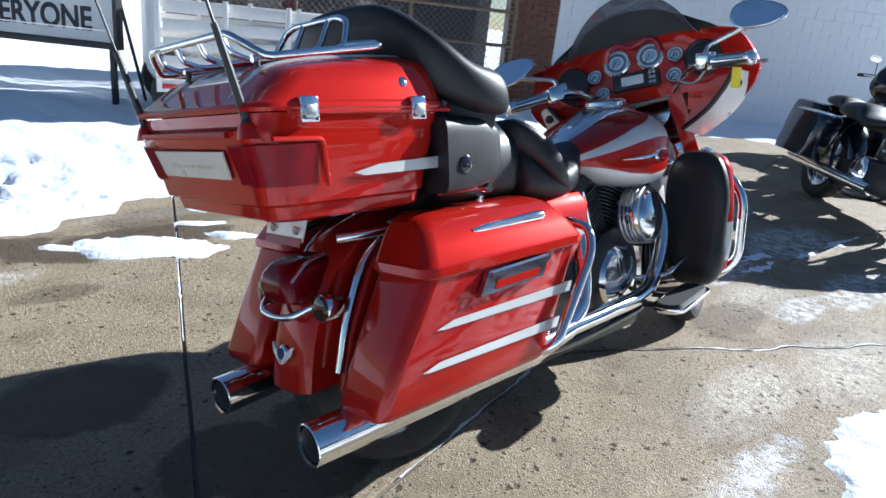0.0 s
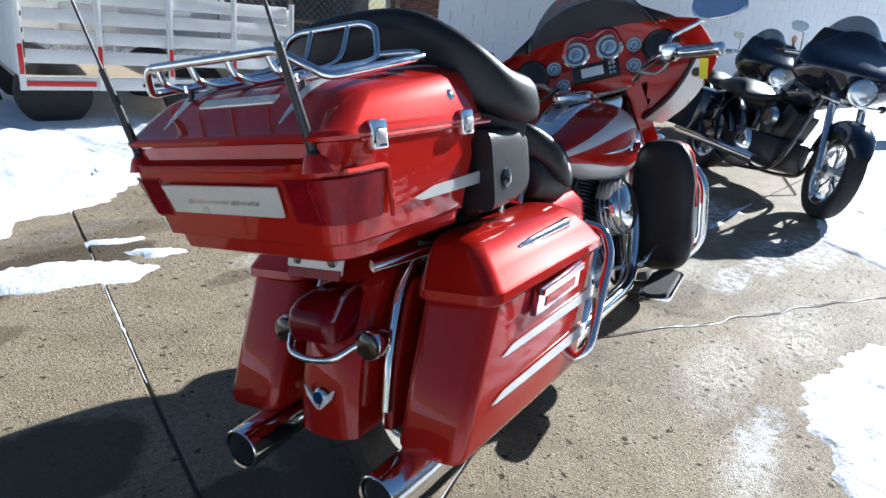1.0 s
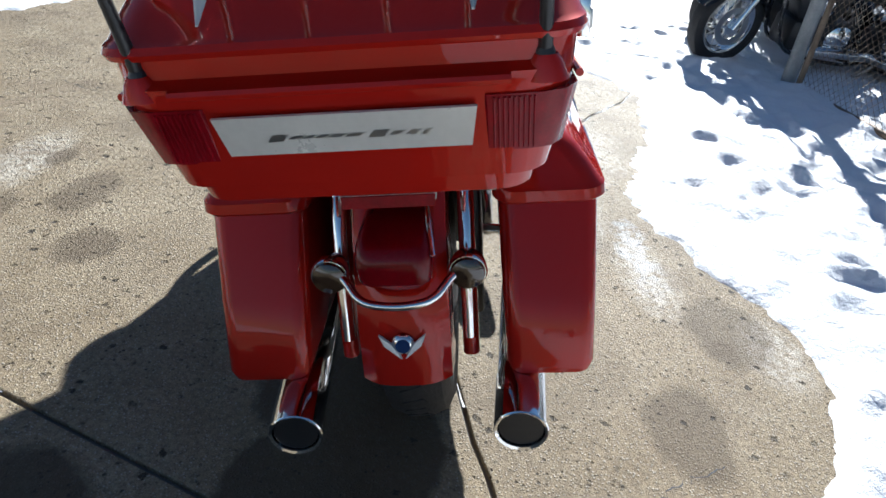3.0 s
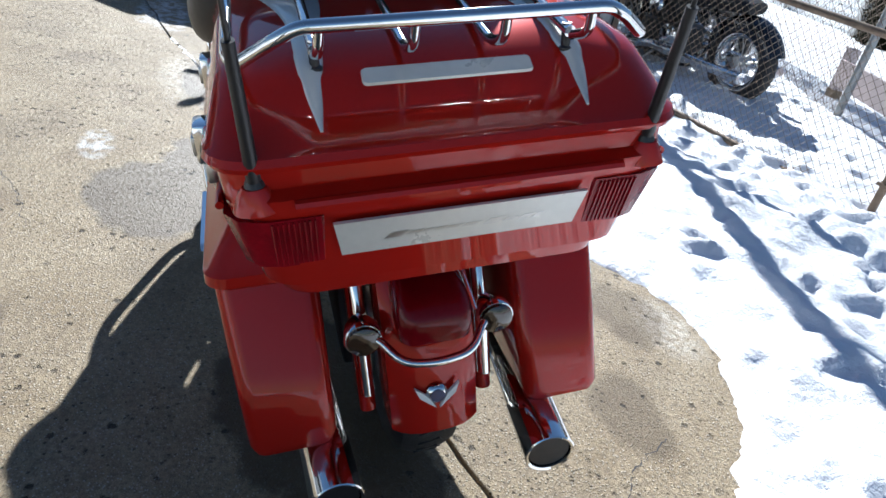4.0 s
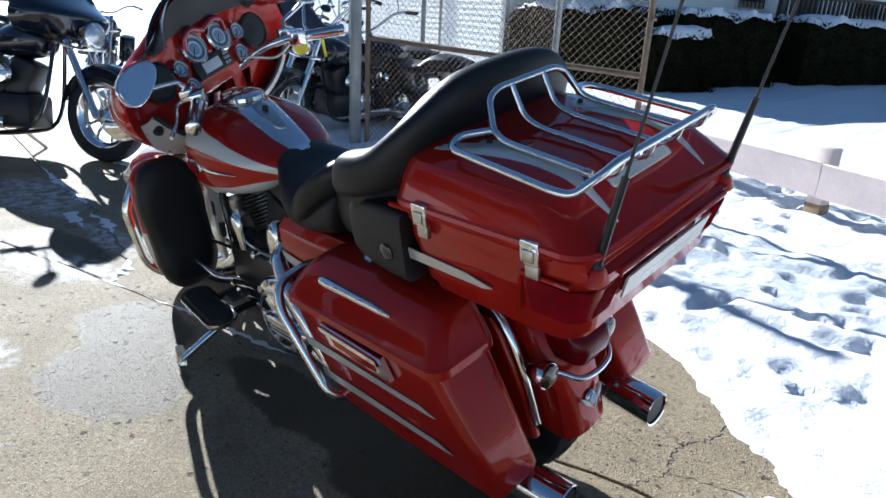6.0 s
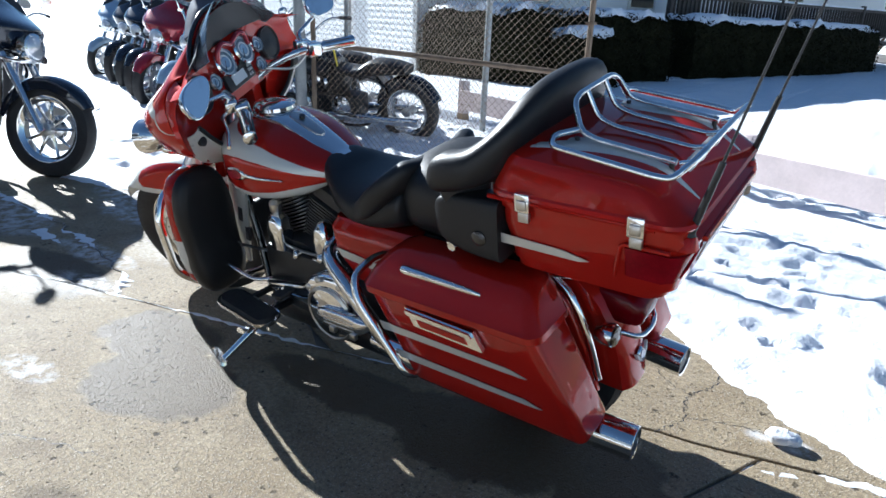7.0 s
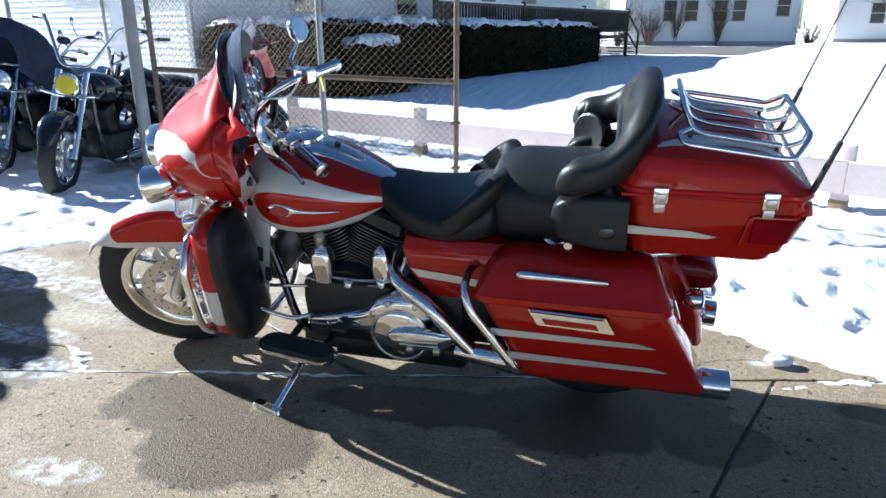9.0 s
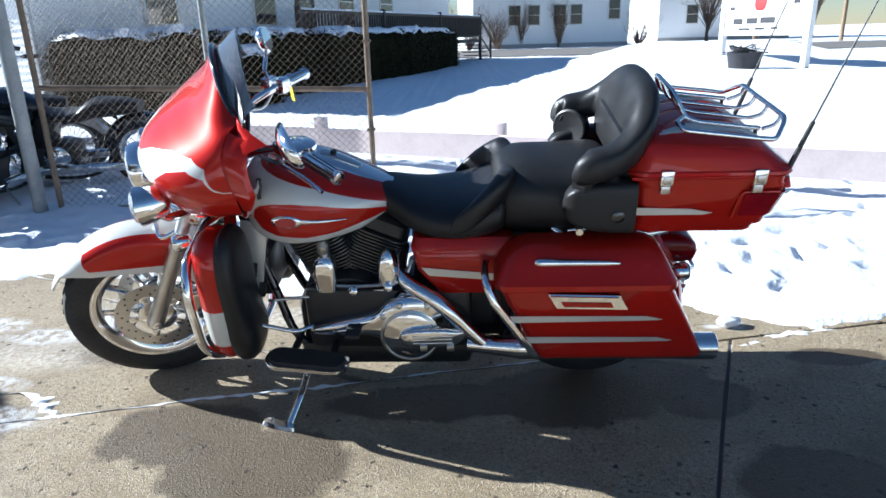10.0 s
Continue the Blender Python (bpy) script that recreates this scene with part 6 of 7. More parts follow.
# windscreen: low, wrapped round the top of the shell
scr = []
base = fair_ring(1.0, 0.006)
for i in range(13):
    t = i / 12
    row = []
    for p in base[1:40]:
        q = (p.y / 0.24) ** 2
        row.append(V(p.x - 0.075 * t * (1 - 0.3 * q), p.y * (1 - 0.08 * t), p.z - 0.012 + t * (0.012 + 0.054 * max(0.0, 1 - q ** 1.6) ** 0.55)))
    scr.append(row)
steered(part("windscreen", shell(skin(scr, False, False), 0.004), "screen", bike, "low smoked windscreen", smooth=60))
steered(part("screen_trim", tube([base[j] + V(0.007, 0, 0.002) for j in range(0, 41, 4)], 0.008, 10), "gloss", bike))
steered(part("trim_strip", tube([base[j] + V(0.013, 0, -0.004) for j in range(4, 37, 4)], 0.0035, 8), "chrome", bike))
# headlamp in the nose
hl = steered(part("headlamp", lathe([(0.070, -0.08), (0.084, -0.05), (0.087, 0.0), (0.086, 0.036), (0.081, 0.046), (0.074, 0.044)], (1.565, 0, 0.888), (1, 0, -0.06), 36), "chrome", bike, "chrome headlamp bezel"))
part("glass", lathe([(0.076, 0.042), (0.066, 0.054), (0.040, 0.062), (0.001, 0.066)], (1.565, 0, 0.888), (1, 0, -0.06), 32), "clear", hl)
steered(part("lamp_nacelle", hull([(1.34, 0, 0.09, 0.63, 0.80), (1.42, 0, 0.13, 0.66, 0.80), (1.50, 0, 0.12, 0.70, 0.80), (1.545, 0, 0.06, 0.74, 0.79)], 2.6, 5, 20), "chrome", bike, "chrome fork nacelle"))

# ---- handlebar, controls, mirrors ----
hb = steered(part("handlebar", bent([(1.00, 0.40, 0.972), (1.078, 0.285, 0.994), (1.140, 0.215, 1.000), (1.215, 0.175, 0.980), (1.30, 0.12, 0.93), (1.31, 0.0, 0.92), (1.30, -0.12, 0.93), (1.215, -0.175, 0.980), (1.140, -0.215, 1.000), (1.078, -0.285, 0.994), (1.00, -0.40, 0.972)], 0.0135, 0.05, 12), "chrome", bike, "chrome handlebar"))
for s in (1, -1):
    a, b = V(1.088, s * 0.265, 0.995), V(0.990, s * 0.405, 0.970)
    d = (b - a).normalized()
    gr = part("grip", lathe([(0.016, 0.0), (0.0195, 0.004), (0.0195, 0.130), (0.022, 0.134), (0.022, 0.146), (0.012, 0.152), (0.001, 0.152)], a + d * 0.022, d, 20), "chrome", hb, "chrome grip with black inlays")
    for k in range(8):
        an = 2 * math.pi * k / 8
        side = d.orthogonal().normalized()
        up = d.cross(side)
        o = (side * math.cos(an) + up * math.sin(an)) * 0.0192
        part("inlay", tube([a + d * 0.040 + o, a + d * 0.146 + o], 0.0022, 6, 1), "black", gr)
    part("switch_housing", turned(box(-0.028, 0.028, -0.024, 0.024, -0.027, 0.027, 0.010), Matrix.Translation(a + d * -0.008) @ d.to_track_quat("X", "Z").to_matrix().to_4x4()), "chrome", hb, "chrome switch housing")
    part("master_cylinder", turned(box(-0.030, 0.030, -0.020, 0.020, -0.017, 0.020, 0.007), Matrix.Translation(a + V(0.045, s * -0.010, 0.018)) @ d.to_track_quat("X", "Z").to_matrix().to_4x4()), "chrome", hb)
    lv = part("lever", bent([a + V(0.052, s * 0.005, 0.0), a + V(0.062, s * 0.035, -0.004), a + d * 0.10 + V(0.060, s * 0.02, -0.010), a + d * 0.175 + V(0.062, s * 0.03, -0.012)], 0.0065, 0.03), "chrome", hb, "chrome lever")
    mb = a + V(0.045, s * -0.01, 0.036)
    mt = V(1.115, s * 0.385, 1.085)
    stalk = part("mirror_stalk", bent([mb, mb + V(0.010, s * 0.012, 0.022), mt + V(0.004, s * 0.01, 0.0)], 0.0075, 0.02), "chrome", hb, "chrome mirror stalk")
    look_m = V(-1, s * -0.12, 0.30).normalized().to_track_quat("Z", "Y").to_matrix().to_4x4()
    shape = [(0.080 * c * (1.15 if c > 0 else 1.0), 0.045 * sn * (1.0 - 0.22 * c)) for c, sn in sup(2.2, 26)]
    head = skin([[V(x * k, y * k, h) for x, y in shape] for h, k in ((-0.034, 0.25), (-0.030, 0.55), (-0.018, 0.85), (-0.004, 1.0), (0.004, 1.0), (0.005, 0.96))])
    face_m = Matrix.Translation(mt + V(0, s * 0.035, 0.028)) @ look_m @ pose(0, 0, 0, 0, 0, 90 if abs((look_m @ V(1, 0, 0)).y) < 0.5 else 0) @ pose(0, 0, 0, 0, 0, s * 14)
    mh = part("mirror", turned(head, face_m), "chrome", hb, "chrome teardrop mirror")
    part("mirror_glass", turned(skin([[V(x * k, y * k, h) for x, y in shape] for h, k in ((0.0052, 0.93), (0.0064, 0.92))]), face_m), "mirror", hb)
    for k in range(2):
        part("cable", tube([a + V(0.03, 0, -0.01), a + V(0.08, s * -0.06 - 0.01 * k, -0.05), V(1.24, s * 0.14, 0.97), V(1.30, s * 0.12 + 0.01 * k, 0.95)], 0.0045, 8), "black" if k else "steel", hb, "control cable")
tag = part("key_tag", turned(box(-0.001, 0.001, -0.014, 0.014, -0.032, 0.032), STEER @ Matrix.Translation((1.055, -0.345, 0.925)) @ pose(0, 0, 0, 12, 0, 20)), "yellow", bike, "yellow paper tag on the lever")


# ---- other motorcycles in the yard ----
def simple_bike(m, paint, label, fairing=False, bags=False, cover=False, spokes=9, bars=0.18, lamp="clear", steer=18, fender=None, group="parked motorcycles"):
    """A parked motorcycle: x ahead, rear wheel over the origin."""
    th = thing("motorcycle", label, "motorcycle", m @ pose(0, 0, 0, -9), group)
    st = Matrix.Translation((1.55, 0, 0)) @ pose(0, 0, 0, 0, 0, steer) @ Matrix.Translation((-1.55, 0, 0))
    fw = wheel(th, "front_wheel", V(1.55, 0, 0.315), 0.315, 0.12, 0.215, spokes, (1,), st, 0.045)
    wheel(th, "rear_wheel", V(0, 0, 0.315), 0.315, 0.15, 0.215, spokes, (), None, 0.045)
    f = part("front_fender", arc_fender(0.352, 0.078, 25, 165, 20, 0.06, 0.02), fender or paint, th)
    f.matrix_local = st @ Matrix.Translation((1.55, 0, 0.315))
    part("rear_fender", turned(arc_fender(0.36, 0.095, 10, 160, 18, 0.08, 0.02), Matrix.Translation((0, 0, 0.315))), fender or paint, th)
    part("fuel_tank", hull([(1.20, 0, 0.06, 0.72, 0.84), (1.16, 0, 0.13, 0.69, 0.90), (1.05, 0, 0.165, 0.67, 0.92), (0.90, 0, 0.14, 0.68, 0.87), (0.76, 0, 0.07, 0.72, 0.79)], 2.3, 5, 24), paint, th, "glossy fuel tank")
    part("seat", hull([(0.82, 0, 0.06, 0.68, 0.76), (0.70, 0, 0.14, 0.64, 0.72), (0.50, 0, 0.18, 0.62, 0.72), (0.36, 0, 0.16, 0.64, 0.80), (0.15, 0, 0.14, 0.66, 0.80), (-0.02, 0, 0.10, 0.68, 0.77)], 2.7, 5, 22), "vinyl", th, "black vinyl seat")
    eng = part("engine", [box(0.55, 1.10, -0.15, 0.15, 0.20, 0.44, 0.05), turned(box(-0.085, 0.085, -0.10, 0.10, 0, 0.26, 0.03), pose(0.95, 0, 0.42, 0, 22, 0)), turned(box(-0.085, 0.085, -0.10, 0.10, 0, 0.26, 0.03), pose(0.84, 0, 0.42, 0, -22, 0))], "engine", th, "dark V-twin engine")
    for s in (1, -1):
        part("engine_cover", lathe([(0.04, -0.02), (0.10, -0.015), (0.11, 0.01), (0.07, 0.03), (0.001, 0.034)], (0.70, s * 0.15, 0.33), (0, s, 0), 22), "chrome", eng)
        part("air_cleaner" if s < 0 else "horn_cover", lathe([(0.05, -0.03), (0.075, 0.0), (0.06, 0.03), (0.001, 0.036)], (0.92, s * 0.15, 0.56), (0, s, 0), 20), "chrome", eng)
        lg = part("fork_leg", tube([(1.56, s * 0.10, 0.30), (1.26, s * 0.10, 0.93)], 0.026, 12, 1), "chrome", th, "chrome fork leg")
        lg.matrix_local = st
        part("muffler", tube([(0.95, s * 0.17, 0.24), (0.55, s * 0.20, 0.25), (0.2, s * 0.21, 0.26), (-0.22, s * 0.21, 0.27)], 0.042, 14, 4), "chrome", th, "chrome muffler")
        gp = part("grip", tube([(1.00 - bars * 0.3, s * 0.33, 0.99 + bars), (0.93 - bars * 0.3, s * 0.44, 0.97 + bars)], 0.018, 10, 1), "rubber", th)
        gp.matrix_local = st
        mr = part("mirror", turned(hull([(-0.015, 0, 0.03, -0.02, 0.02), (0, 0, 0.06, -0.035, 0.035), (0.012, 0, 0.058, -0.033, 0.033)], 2.2, 3, 16), Matrix.Translation((1.08, s * 0.40, 1.15 + bars))), "chrome", th)
        mr.matrix_local = st
        ms = part("mirror_stalk", tube([(1.05, s * 0.33, 1.00 + bars), (1.08, s * 0.36, 1.10 + bars), (1.08, s * 0.40, 1.15 + bars)], 0.006, 8), "chrome", th)
        ms.matrix_local = st
        sg = part("turn_signal", lathe([(0.005, -0.03), (0.022, -0.02), (0.027, 0.01), (0.001, 0.022)], (1.36, s * 0.21, 0.78), (1, 0, 0), 14), "amber", th)
        sg.matrix_local = st
        if bags:
            y0, y1 = sorted((s * 0.16, s * 0.36))
            bg = part("saddlebag", stack([(0.30, -0.30, 0.22, y0, y1, 0.05), (0.36, -0.32, 0.26, y0, y1, 0.06), (0.58, -0.26, 0.30, y0, y1, 0.06), (0.64, -0.22, 0.27, y0, y1, 0.06), (0.66, -0.15, 0.2, y0 + 0.03, y1 - 0.03, 0.05)]), paint, th, "hard saddlebag")
    hb = part("handlebar", bent([(0.99 - bars * 0.3, 0.40, 0.98 + bars), (1.08 - bars * 0.2, 0.28, 0.99 + bars), (1.22, 0.10, 0.96), (1.22, -0.10, 0.96), (1.08 - bars * 0.2, -0.28, 0.99 + bars), (0.99 - bars * 0.3, -0.40, 0.98 + bars)], 0.013, 0.06), "chrome", th, "chrome handlebar")
    hb.matrix_local = st
    lx = 1.46 if fairing else 1.38
    h = part("headlamp", lathe([(0.03, -0.08), (0.08, -0.05), (0.09, 0.0), (0.092, 0.02), (0.080, 0.026)], (lx, 0, 0.84), (1, 0, 0), 26), "chrome", th, "chrome headlamp")
    h.matrix_local = st
    hg = part("lamp_glass", lathe([(0.082, 0.0), (0.06, 0.014), (0.001, 0.022)], (lx + 0.022, 0, 0.84), (1, 0, 0), 22), lamp, th, "headlamp glass")
    hg.matrix_local = st
    lb = part("lamp_bar", tube([(1.36, 0.22, 0.775), (1.40, 0, 0.755), (1.36, -0.22, 0.775)], 0.012, 8), "chrome", th)
    lb.matrix_local = st
    part("frame_tube", [tube([(1.25, s * 0.05, 0.85), (1.15, s * 0.12, 0.30), (0.9, s * 0.14, 0.17), (0.4, s * 0.14, 0.18), (0.2, s * 0.12, 0.5), (0.3, s * 0.1, 0.66)], 0.015, 8) for s in (1, -1)], "gloss", th)
    part("side_stand", tube([(0.85, 0.15, 0.18), (0.92, 0.30, 0.05)], 0.011, 8, 1), "steel", th)
    if fairing:
        body = part("fairing", shell(turned(skin([fair_ring(i / 24, 0, 28) for i in range(25)], False, False), Matrix.Translation((-0.16, 0, 0.0))), 0.01), paint, th, "bat-wing fairing", smooth=60)
        body.matrix_local = st
        inn = part("inner_fairing", turned(skin([[V(fair_at(0.06 + 0.88 * i / 12)[1] + 0.02, (fair_at(0.06 + 0.88 * i / 12)[2] - 0.01) * u, fair_at(0.06 + 0.88 * i / 12)[3]) for u in (-1, -0.5, 0, 0.5, 1)] for i in range(13)], False, False), Matrix.Translation((-0.16, 0, 0))), "black", th)
        inn.matrix_local = st
        ws = part("windscreen", turned(shell(skin([[V(p.x - 0.11 * t, p.y * (1 - 0.1 * t), p.z + 0.14 * t * max(0, 1 - abs(p.y / 0.27) ** 2.5) ** 0.7) for p in fair_ring(0.92, 0.012, 28)[3:26]] for t in (0, 0.25, 0.5, 0.75, 1)], False, False), 0.004), Matrix.Translation((-0.16, 0, 0))), "screen", th, "smoked windscreen", smooth=60)
        ws.matrix_local = st
    if cover:
        part("cloth_cover", shell(skin([[V(x, w * c, zc + hh * s_) for c, s_ in sup(2.4, 26)[:14]] for x, w, zc, hh in ((1.42, 0.16, 0.95, 0.26), (1.36, 0.34, 0.84, 0.52), (1.22, 0.42, 0.76, 0.56), (1.02, 0.40, 0.70, 0.46), (0.78, 0.34, 0.64, 0.34), (0.55, 0.28, 0.60, 0.27), (0.25, 0.22, 0.58, 0.22))], False, False), 0.006), "tarp", th, "dark cloth cover thrown over it", smooth=60)
    return th


def heading(x, y, deg):
    return pose(x, y, 0, 0, 0, deg)


def from_front(fx, fy, deg):
    """A pose by the place of the front wheel."""
    return heading(fx - 1.55 * math.cos(radians(deg)), fy - 1.55 * math.sin(radians(deg)), deg)


simple_bike(from_front(4.33, -0.51, 221) @ Matrix.Scale(1.07, 4), "navy", "near-black touring motorcycle with a fairing, parked on the concrete", fairing=True, bags=True, steer=-16, bars=0.04)
simple_bike(from_front(6.9, 0.28, 221), "gloss", "black touring motorcycle parked behind another motorcycle", fairing=True, bags=True, bars=0.04, steer=-8)
simple_bike(from_front(4.23, -2.10, 97), "gloss", "black chopper with a yellow headlamp parked in the snow", spokes=24, bars=0.30, lamp="yellow", steer=14)
simple_bike(from_front(5.17, -2.40, 99), "blue", "blue motorcycle with a dark cloth cover in the row", cover=True, bars=0.06, steer=12)
simple_bike(from_front(5.75, -2.62, 99), "iceblue", "pale blue motorcycle in the parked row", bars=0.10, steer=12)
simple_bike(from_front(6.95, -3.10, 100), "crimson", "crimson touring motorcycle with a fairing in the row", fairing=True, bags=True, bars=0.04, steer=12)
simple_bike(from_front(7.7, -3.45, 100), "gloss", "black cruiser in the parked row", bars=0.10, steer=12)
simple_bike(from_front(8.5, -3.8, 100), "navy", "near-black touring motorcycle in the row", fairing=True, bars=0.04, steer=12)
simple_bike(from_front(9.3, -4.1, 100), "gloss", "black touring motorcycle in the row", fairing=True, bars=0.04, steer=12)
simple_bike(from_front(10.3, -4.4, 104), "iceblue", "silver-blue touring motorcycle at the end of the row", fairing=True, bars=0.05, steer=6)
simple_bike(heading(9.5, -2.6, 155), "gloss", "black touring motorcycle with hard bags on the snow", bags=True, bars=0.1, steer=0)
simple_bike(heading(11.7, -1.9, 150), "gloss", "black cruiser standing on the far snow", bags=True, bars=0.1, steer=0)
simple_bike(heading(3.32, -3.62, 8), "gloss", "black motorcycle behind the gate in the snow", spokes=24, bars=0.12, steer=0)
simple_bike(heading(4.3, -4.15, 25), "steel", "grey motorcycle behind the fence", spokes=24, bars=0.12, steer=8)
simple_bike(heading(5.3, -4.6, 40), "gloss", "black motorcycle among others behind the fence", bars=0.12, steer=8)


# ---- trailer ----
def build_trailer(a, b):
    a, b = Vector((*a, 0)), Vector((*b, 0))
    L = (b - a).length
    th = thing("trailer", "white utility trailer with slatted sides standing in snow", "trailer", pose(a.x, a.y, 0, 0, 0, math.degrees(math.atan2(b.y - a.y, b.x - a.x))))
    W = 1.7
    for y, nm in ((0.0, "near"), (W, "far")):
        part("lower_rail", box(0, L, y - 0.03, y + 0.03, 0.32, 0.42, 0.006), "white", th, "white steel rail")
        for z in (0.52, 0.67, 0.82, 0.97):
            part("slat", box(0.04, L - 0.04, y - 0.018, y + 0.018, z, z + 0.10, 0.004), "white", th, "white board")
        for k in range(5):
            x = L * k / 4
            part("stake", box(x - 0.022, x + 0.022, y - 0.045, y - 0.019, 0.32, 1.10, 0.004), "white", th)
            if y == 0:
                part("reflector", box(x - 0.016, x + 0.016, y - 0.049, y - 0.0455, 0.44, 0.66, 0.002), "apple", th)
        if y == 0:
            part("marker_strip", box(0.02, 0.50, y - 0.036, y - 0.031, 0.35, 0.39, 0.001), "apple", th)
            part("marker_strip", box(0.85, 1.5, y - 0.036, y - 0.031, 0.35, 0.38, 0.001), "ink", th)
    part("bed", box(0, L, 0.03, W - 0.03, 0.36, 0.42, 0.004), "tan", th, "plank bed")
    part("front_board", box(-0.02, 0.02, 0, W, 0.42, 1.05, 0.004), "white", th)
    part("rear_board", box(L - 0.02, L + 0.02, 0, W, 0.42, 1.05, 0.004), "white", th)
    for x in (0.08, L * 0.55):
        for y in (0.18, W - 0.18):
            part("wheel", lathe([(0.08, -0.09), (0.17, -0.085), (0.27, -0.06), (0.285, 0), (0.27, 0.06), (0.17, 0.085), (0.08, 0.09)], (x + 0.15, y, 0.285), (0, 1, 0), 24), "rubber", th, "tyre")


build_trailer((1.45, 4.65), (3.5, 3.95))

# ---- letter board on legs ----
lb = thing("letter_board", "wheeled letter board with dark changeable letters on black legs", "sign", pose(1.5, 5.67, 0, 0, 0, -48))
part("panel", box(-2.6, 0, -0.05, 0.05, 0.62, 1.65, 0.01), "white", lb, "white board")
part("frame", [box(-2.64, 0.04, -0.06, 0.06, 0.56, 0.62, 0.006), box(-2.64, 0.04, -0.06, 0.06, 1.65, 1.70, 0.006), box(0.0, 0.04, -0.06, 0.06, 0.6, 1.68, 0.006), box(-2.64, -2.60, -0.06, 0.06, 0.6, 1.68, 0.006)], "black", lb)
for x in (-0.04, -2.56):
    part("leg", box(x - 0.025, x + 0.025, -0.025, 0.025, -0.02, 0.60, 0.004), "black", lb)
part("brace", [tube([(0.02, 0.05, 1.0), (0.10, 0.35, 0.02)], 0.016, 8, 1)], "black", lb)
for z in (0.72, 1.02, 1.32):
    part("letter_rail", box(-2.58, -0.02, -0.056, -0.050, z, z + 0.012), "steel", lb)


def letters(text, parent, size, m, material="ink", depth=0.002):
    cu = bpy.data.curves.new("letters", "FONT")
    cu.body, cu.size, cu.extrude, cu.offset = text, size, depth, 0.008
    ob = new("lettering", cu)
    ob.data.materials.append(M[material])
    ob.parent = parent
    ob.matrix_local = m
    return ob


letters("VERYONE", lb, 0.29, pose(-1.22, -0.053, 0.72, 90, 0, 0) @ Matrix.Diagonal((0.80, 1, 1, 1)))
letters("OGRAMS", lb, 0.29, pose(-1.00, -0.053, 1.02, 90, 0, 0) @ Matrix.Diagonal((0.80, 1, 1, 1)))


# ---- buildings ----
def wall_pieces(th, name, a, b, z0, z1, course, material, length=None, gap=0.004, thick=0.10, proud=0.0):
    """Courses of boards or blocks along a line, each a piece of its own on shared meshes."""
    a, b = Vector((*a, 0)), Vector((*b, 0))
    L = (b - a).length
    ang = math.atan2(b.y - a.y, b.x - a.x)
    meshes = {}
    z, row = z0, 0
    while z < z1 - 0.01:
        u = -(length * 0.5 if length and row % 2 else 0)
        while u < L - 0.01:
            s, e = max(0, u), min(L, u + (length or L))
            key = round(e - s, 3)
            if key not in meshes:
                bm = box(gap / 2, key - gap / 2, 0, thick, gap / 2, course - gap / 2)
                if not length:
                    for v in bm.verts:
                        if v.co.y < 0.01 and v.co.z < course / 2:
                            v.co.y -= 0.018
                meshes[key] = finish(bm, 0)
                meshes[key].materials.append(M[material])
            ob = new(name, meshes[key])
            ob.parent = th
            ob.matrix_local = Matrix.Translation(a + V(math.cos(ang) * s, math.sin(ang) * s, z)) @ Matrix.Rotation(ang, 4, "Z")
            u += length or L
        z += course
        row += 1


# painted block wall of the shop, with the brick pier and barred bays beside it
shop = thing("wall_shop", "white painted block wall with a brown brick pier", "wall", kind="structure")
WA, WB = Vector((7.4, 4.9)), Vector((17.85, -0.786))
wdir = (WB - WA).normalized()
wn = Vector((wdir.y, -wdir.x))
part("core", beam((WA.x - wn.x * 0.105, WA.y - wn.y * 0.105, 1.6), (WB.x - wn.x * 0.105, WB.y - wn.y * 0.105, 1.6), 0.16, 3.2), "block", shop)
wall_pieces(shop, "block", tuple(WA), tuple(WB), 0.0, 3.2, 0.20, "block", 0.40, 0.006, 0.028)
PA = WA - wdir * 0.75
wall_pieces(shop, "brick", tuple(PA), tuple(WA), 0.0, 3.2, 0.075, "brick", 0.22, 0.010, 0.12)
part("core", beam((PA.x - wn.x * 0.12, PA.y - wn.y * 0.12, 1.6), (WA.x - wn.x * 0.12, WA.y - wn.y * 0.12, 1.6), 0.16, 3.2), "mortar", shop)
QA = PA - wdir * 4.5
part("bay", beam((QA.x - wn.x * 0.9, QA.y - wn.y * 0.9, 1.6), (PA.x - wn.x * 0.9, PA.y - wn.y * 0.9, 1.6), 0.15, 3.2), "glass", shop, "dark glazed bay")
part("lintel", beam((QA.x, QA.y, 3.0), (PA.x, PA.y, 3.0), 0.3, 0.5), "block", shop)
part("sill", beam((QA.x, QA.y, 0.22), (PA.x, PA.y, 0.22), 0.25, 0.45), "block", shop)
grille = thing("window_grille", "rusty pipe frame with wire mesh before the dark bay", "grille")
for k in range(4):
    p = QA.lerp(PA, k / 3)
    part("upright", tube([(p.x + wn.x * 0.2, p.y + wn.y * 0.2, 0.0), (p.x + wn.x * 0.2, p.y + wn.y * 0.2, 2.4)], 0.028, 8, 1), "rust", grille)
for z in (0.9, 1.35, 2.3):
    part("crossbar", tube([(QA.x + wn.x * 0.2, QA.y + wn.y * 0.2, z), (PA.x + wn.x * 0.2, PA.y + wn.y * 0.2, z)], 0.024, 8, 1), "rust", grille)
w = new("wire_mesh", chain_link((QA.x + wn.x * 0.2, QA.y + wn.y * 0.2), (PA.x + wn.x * 0.2, PA.y + wn.y * 0.2), 0.1, 2.35, 0.09, 0.003))
w.parent = grille
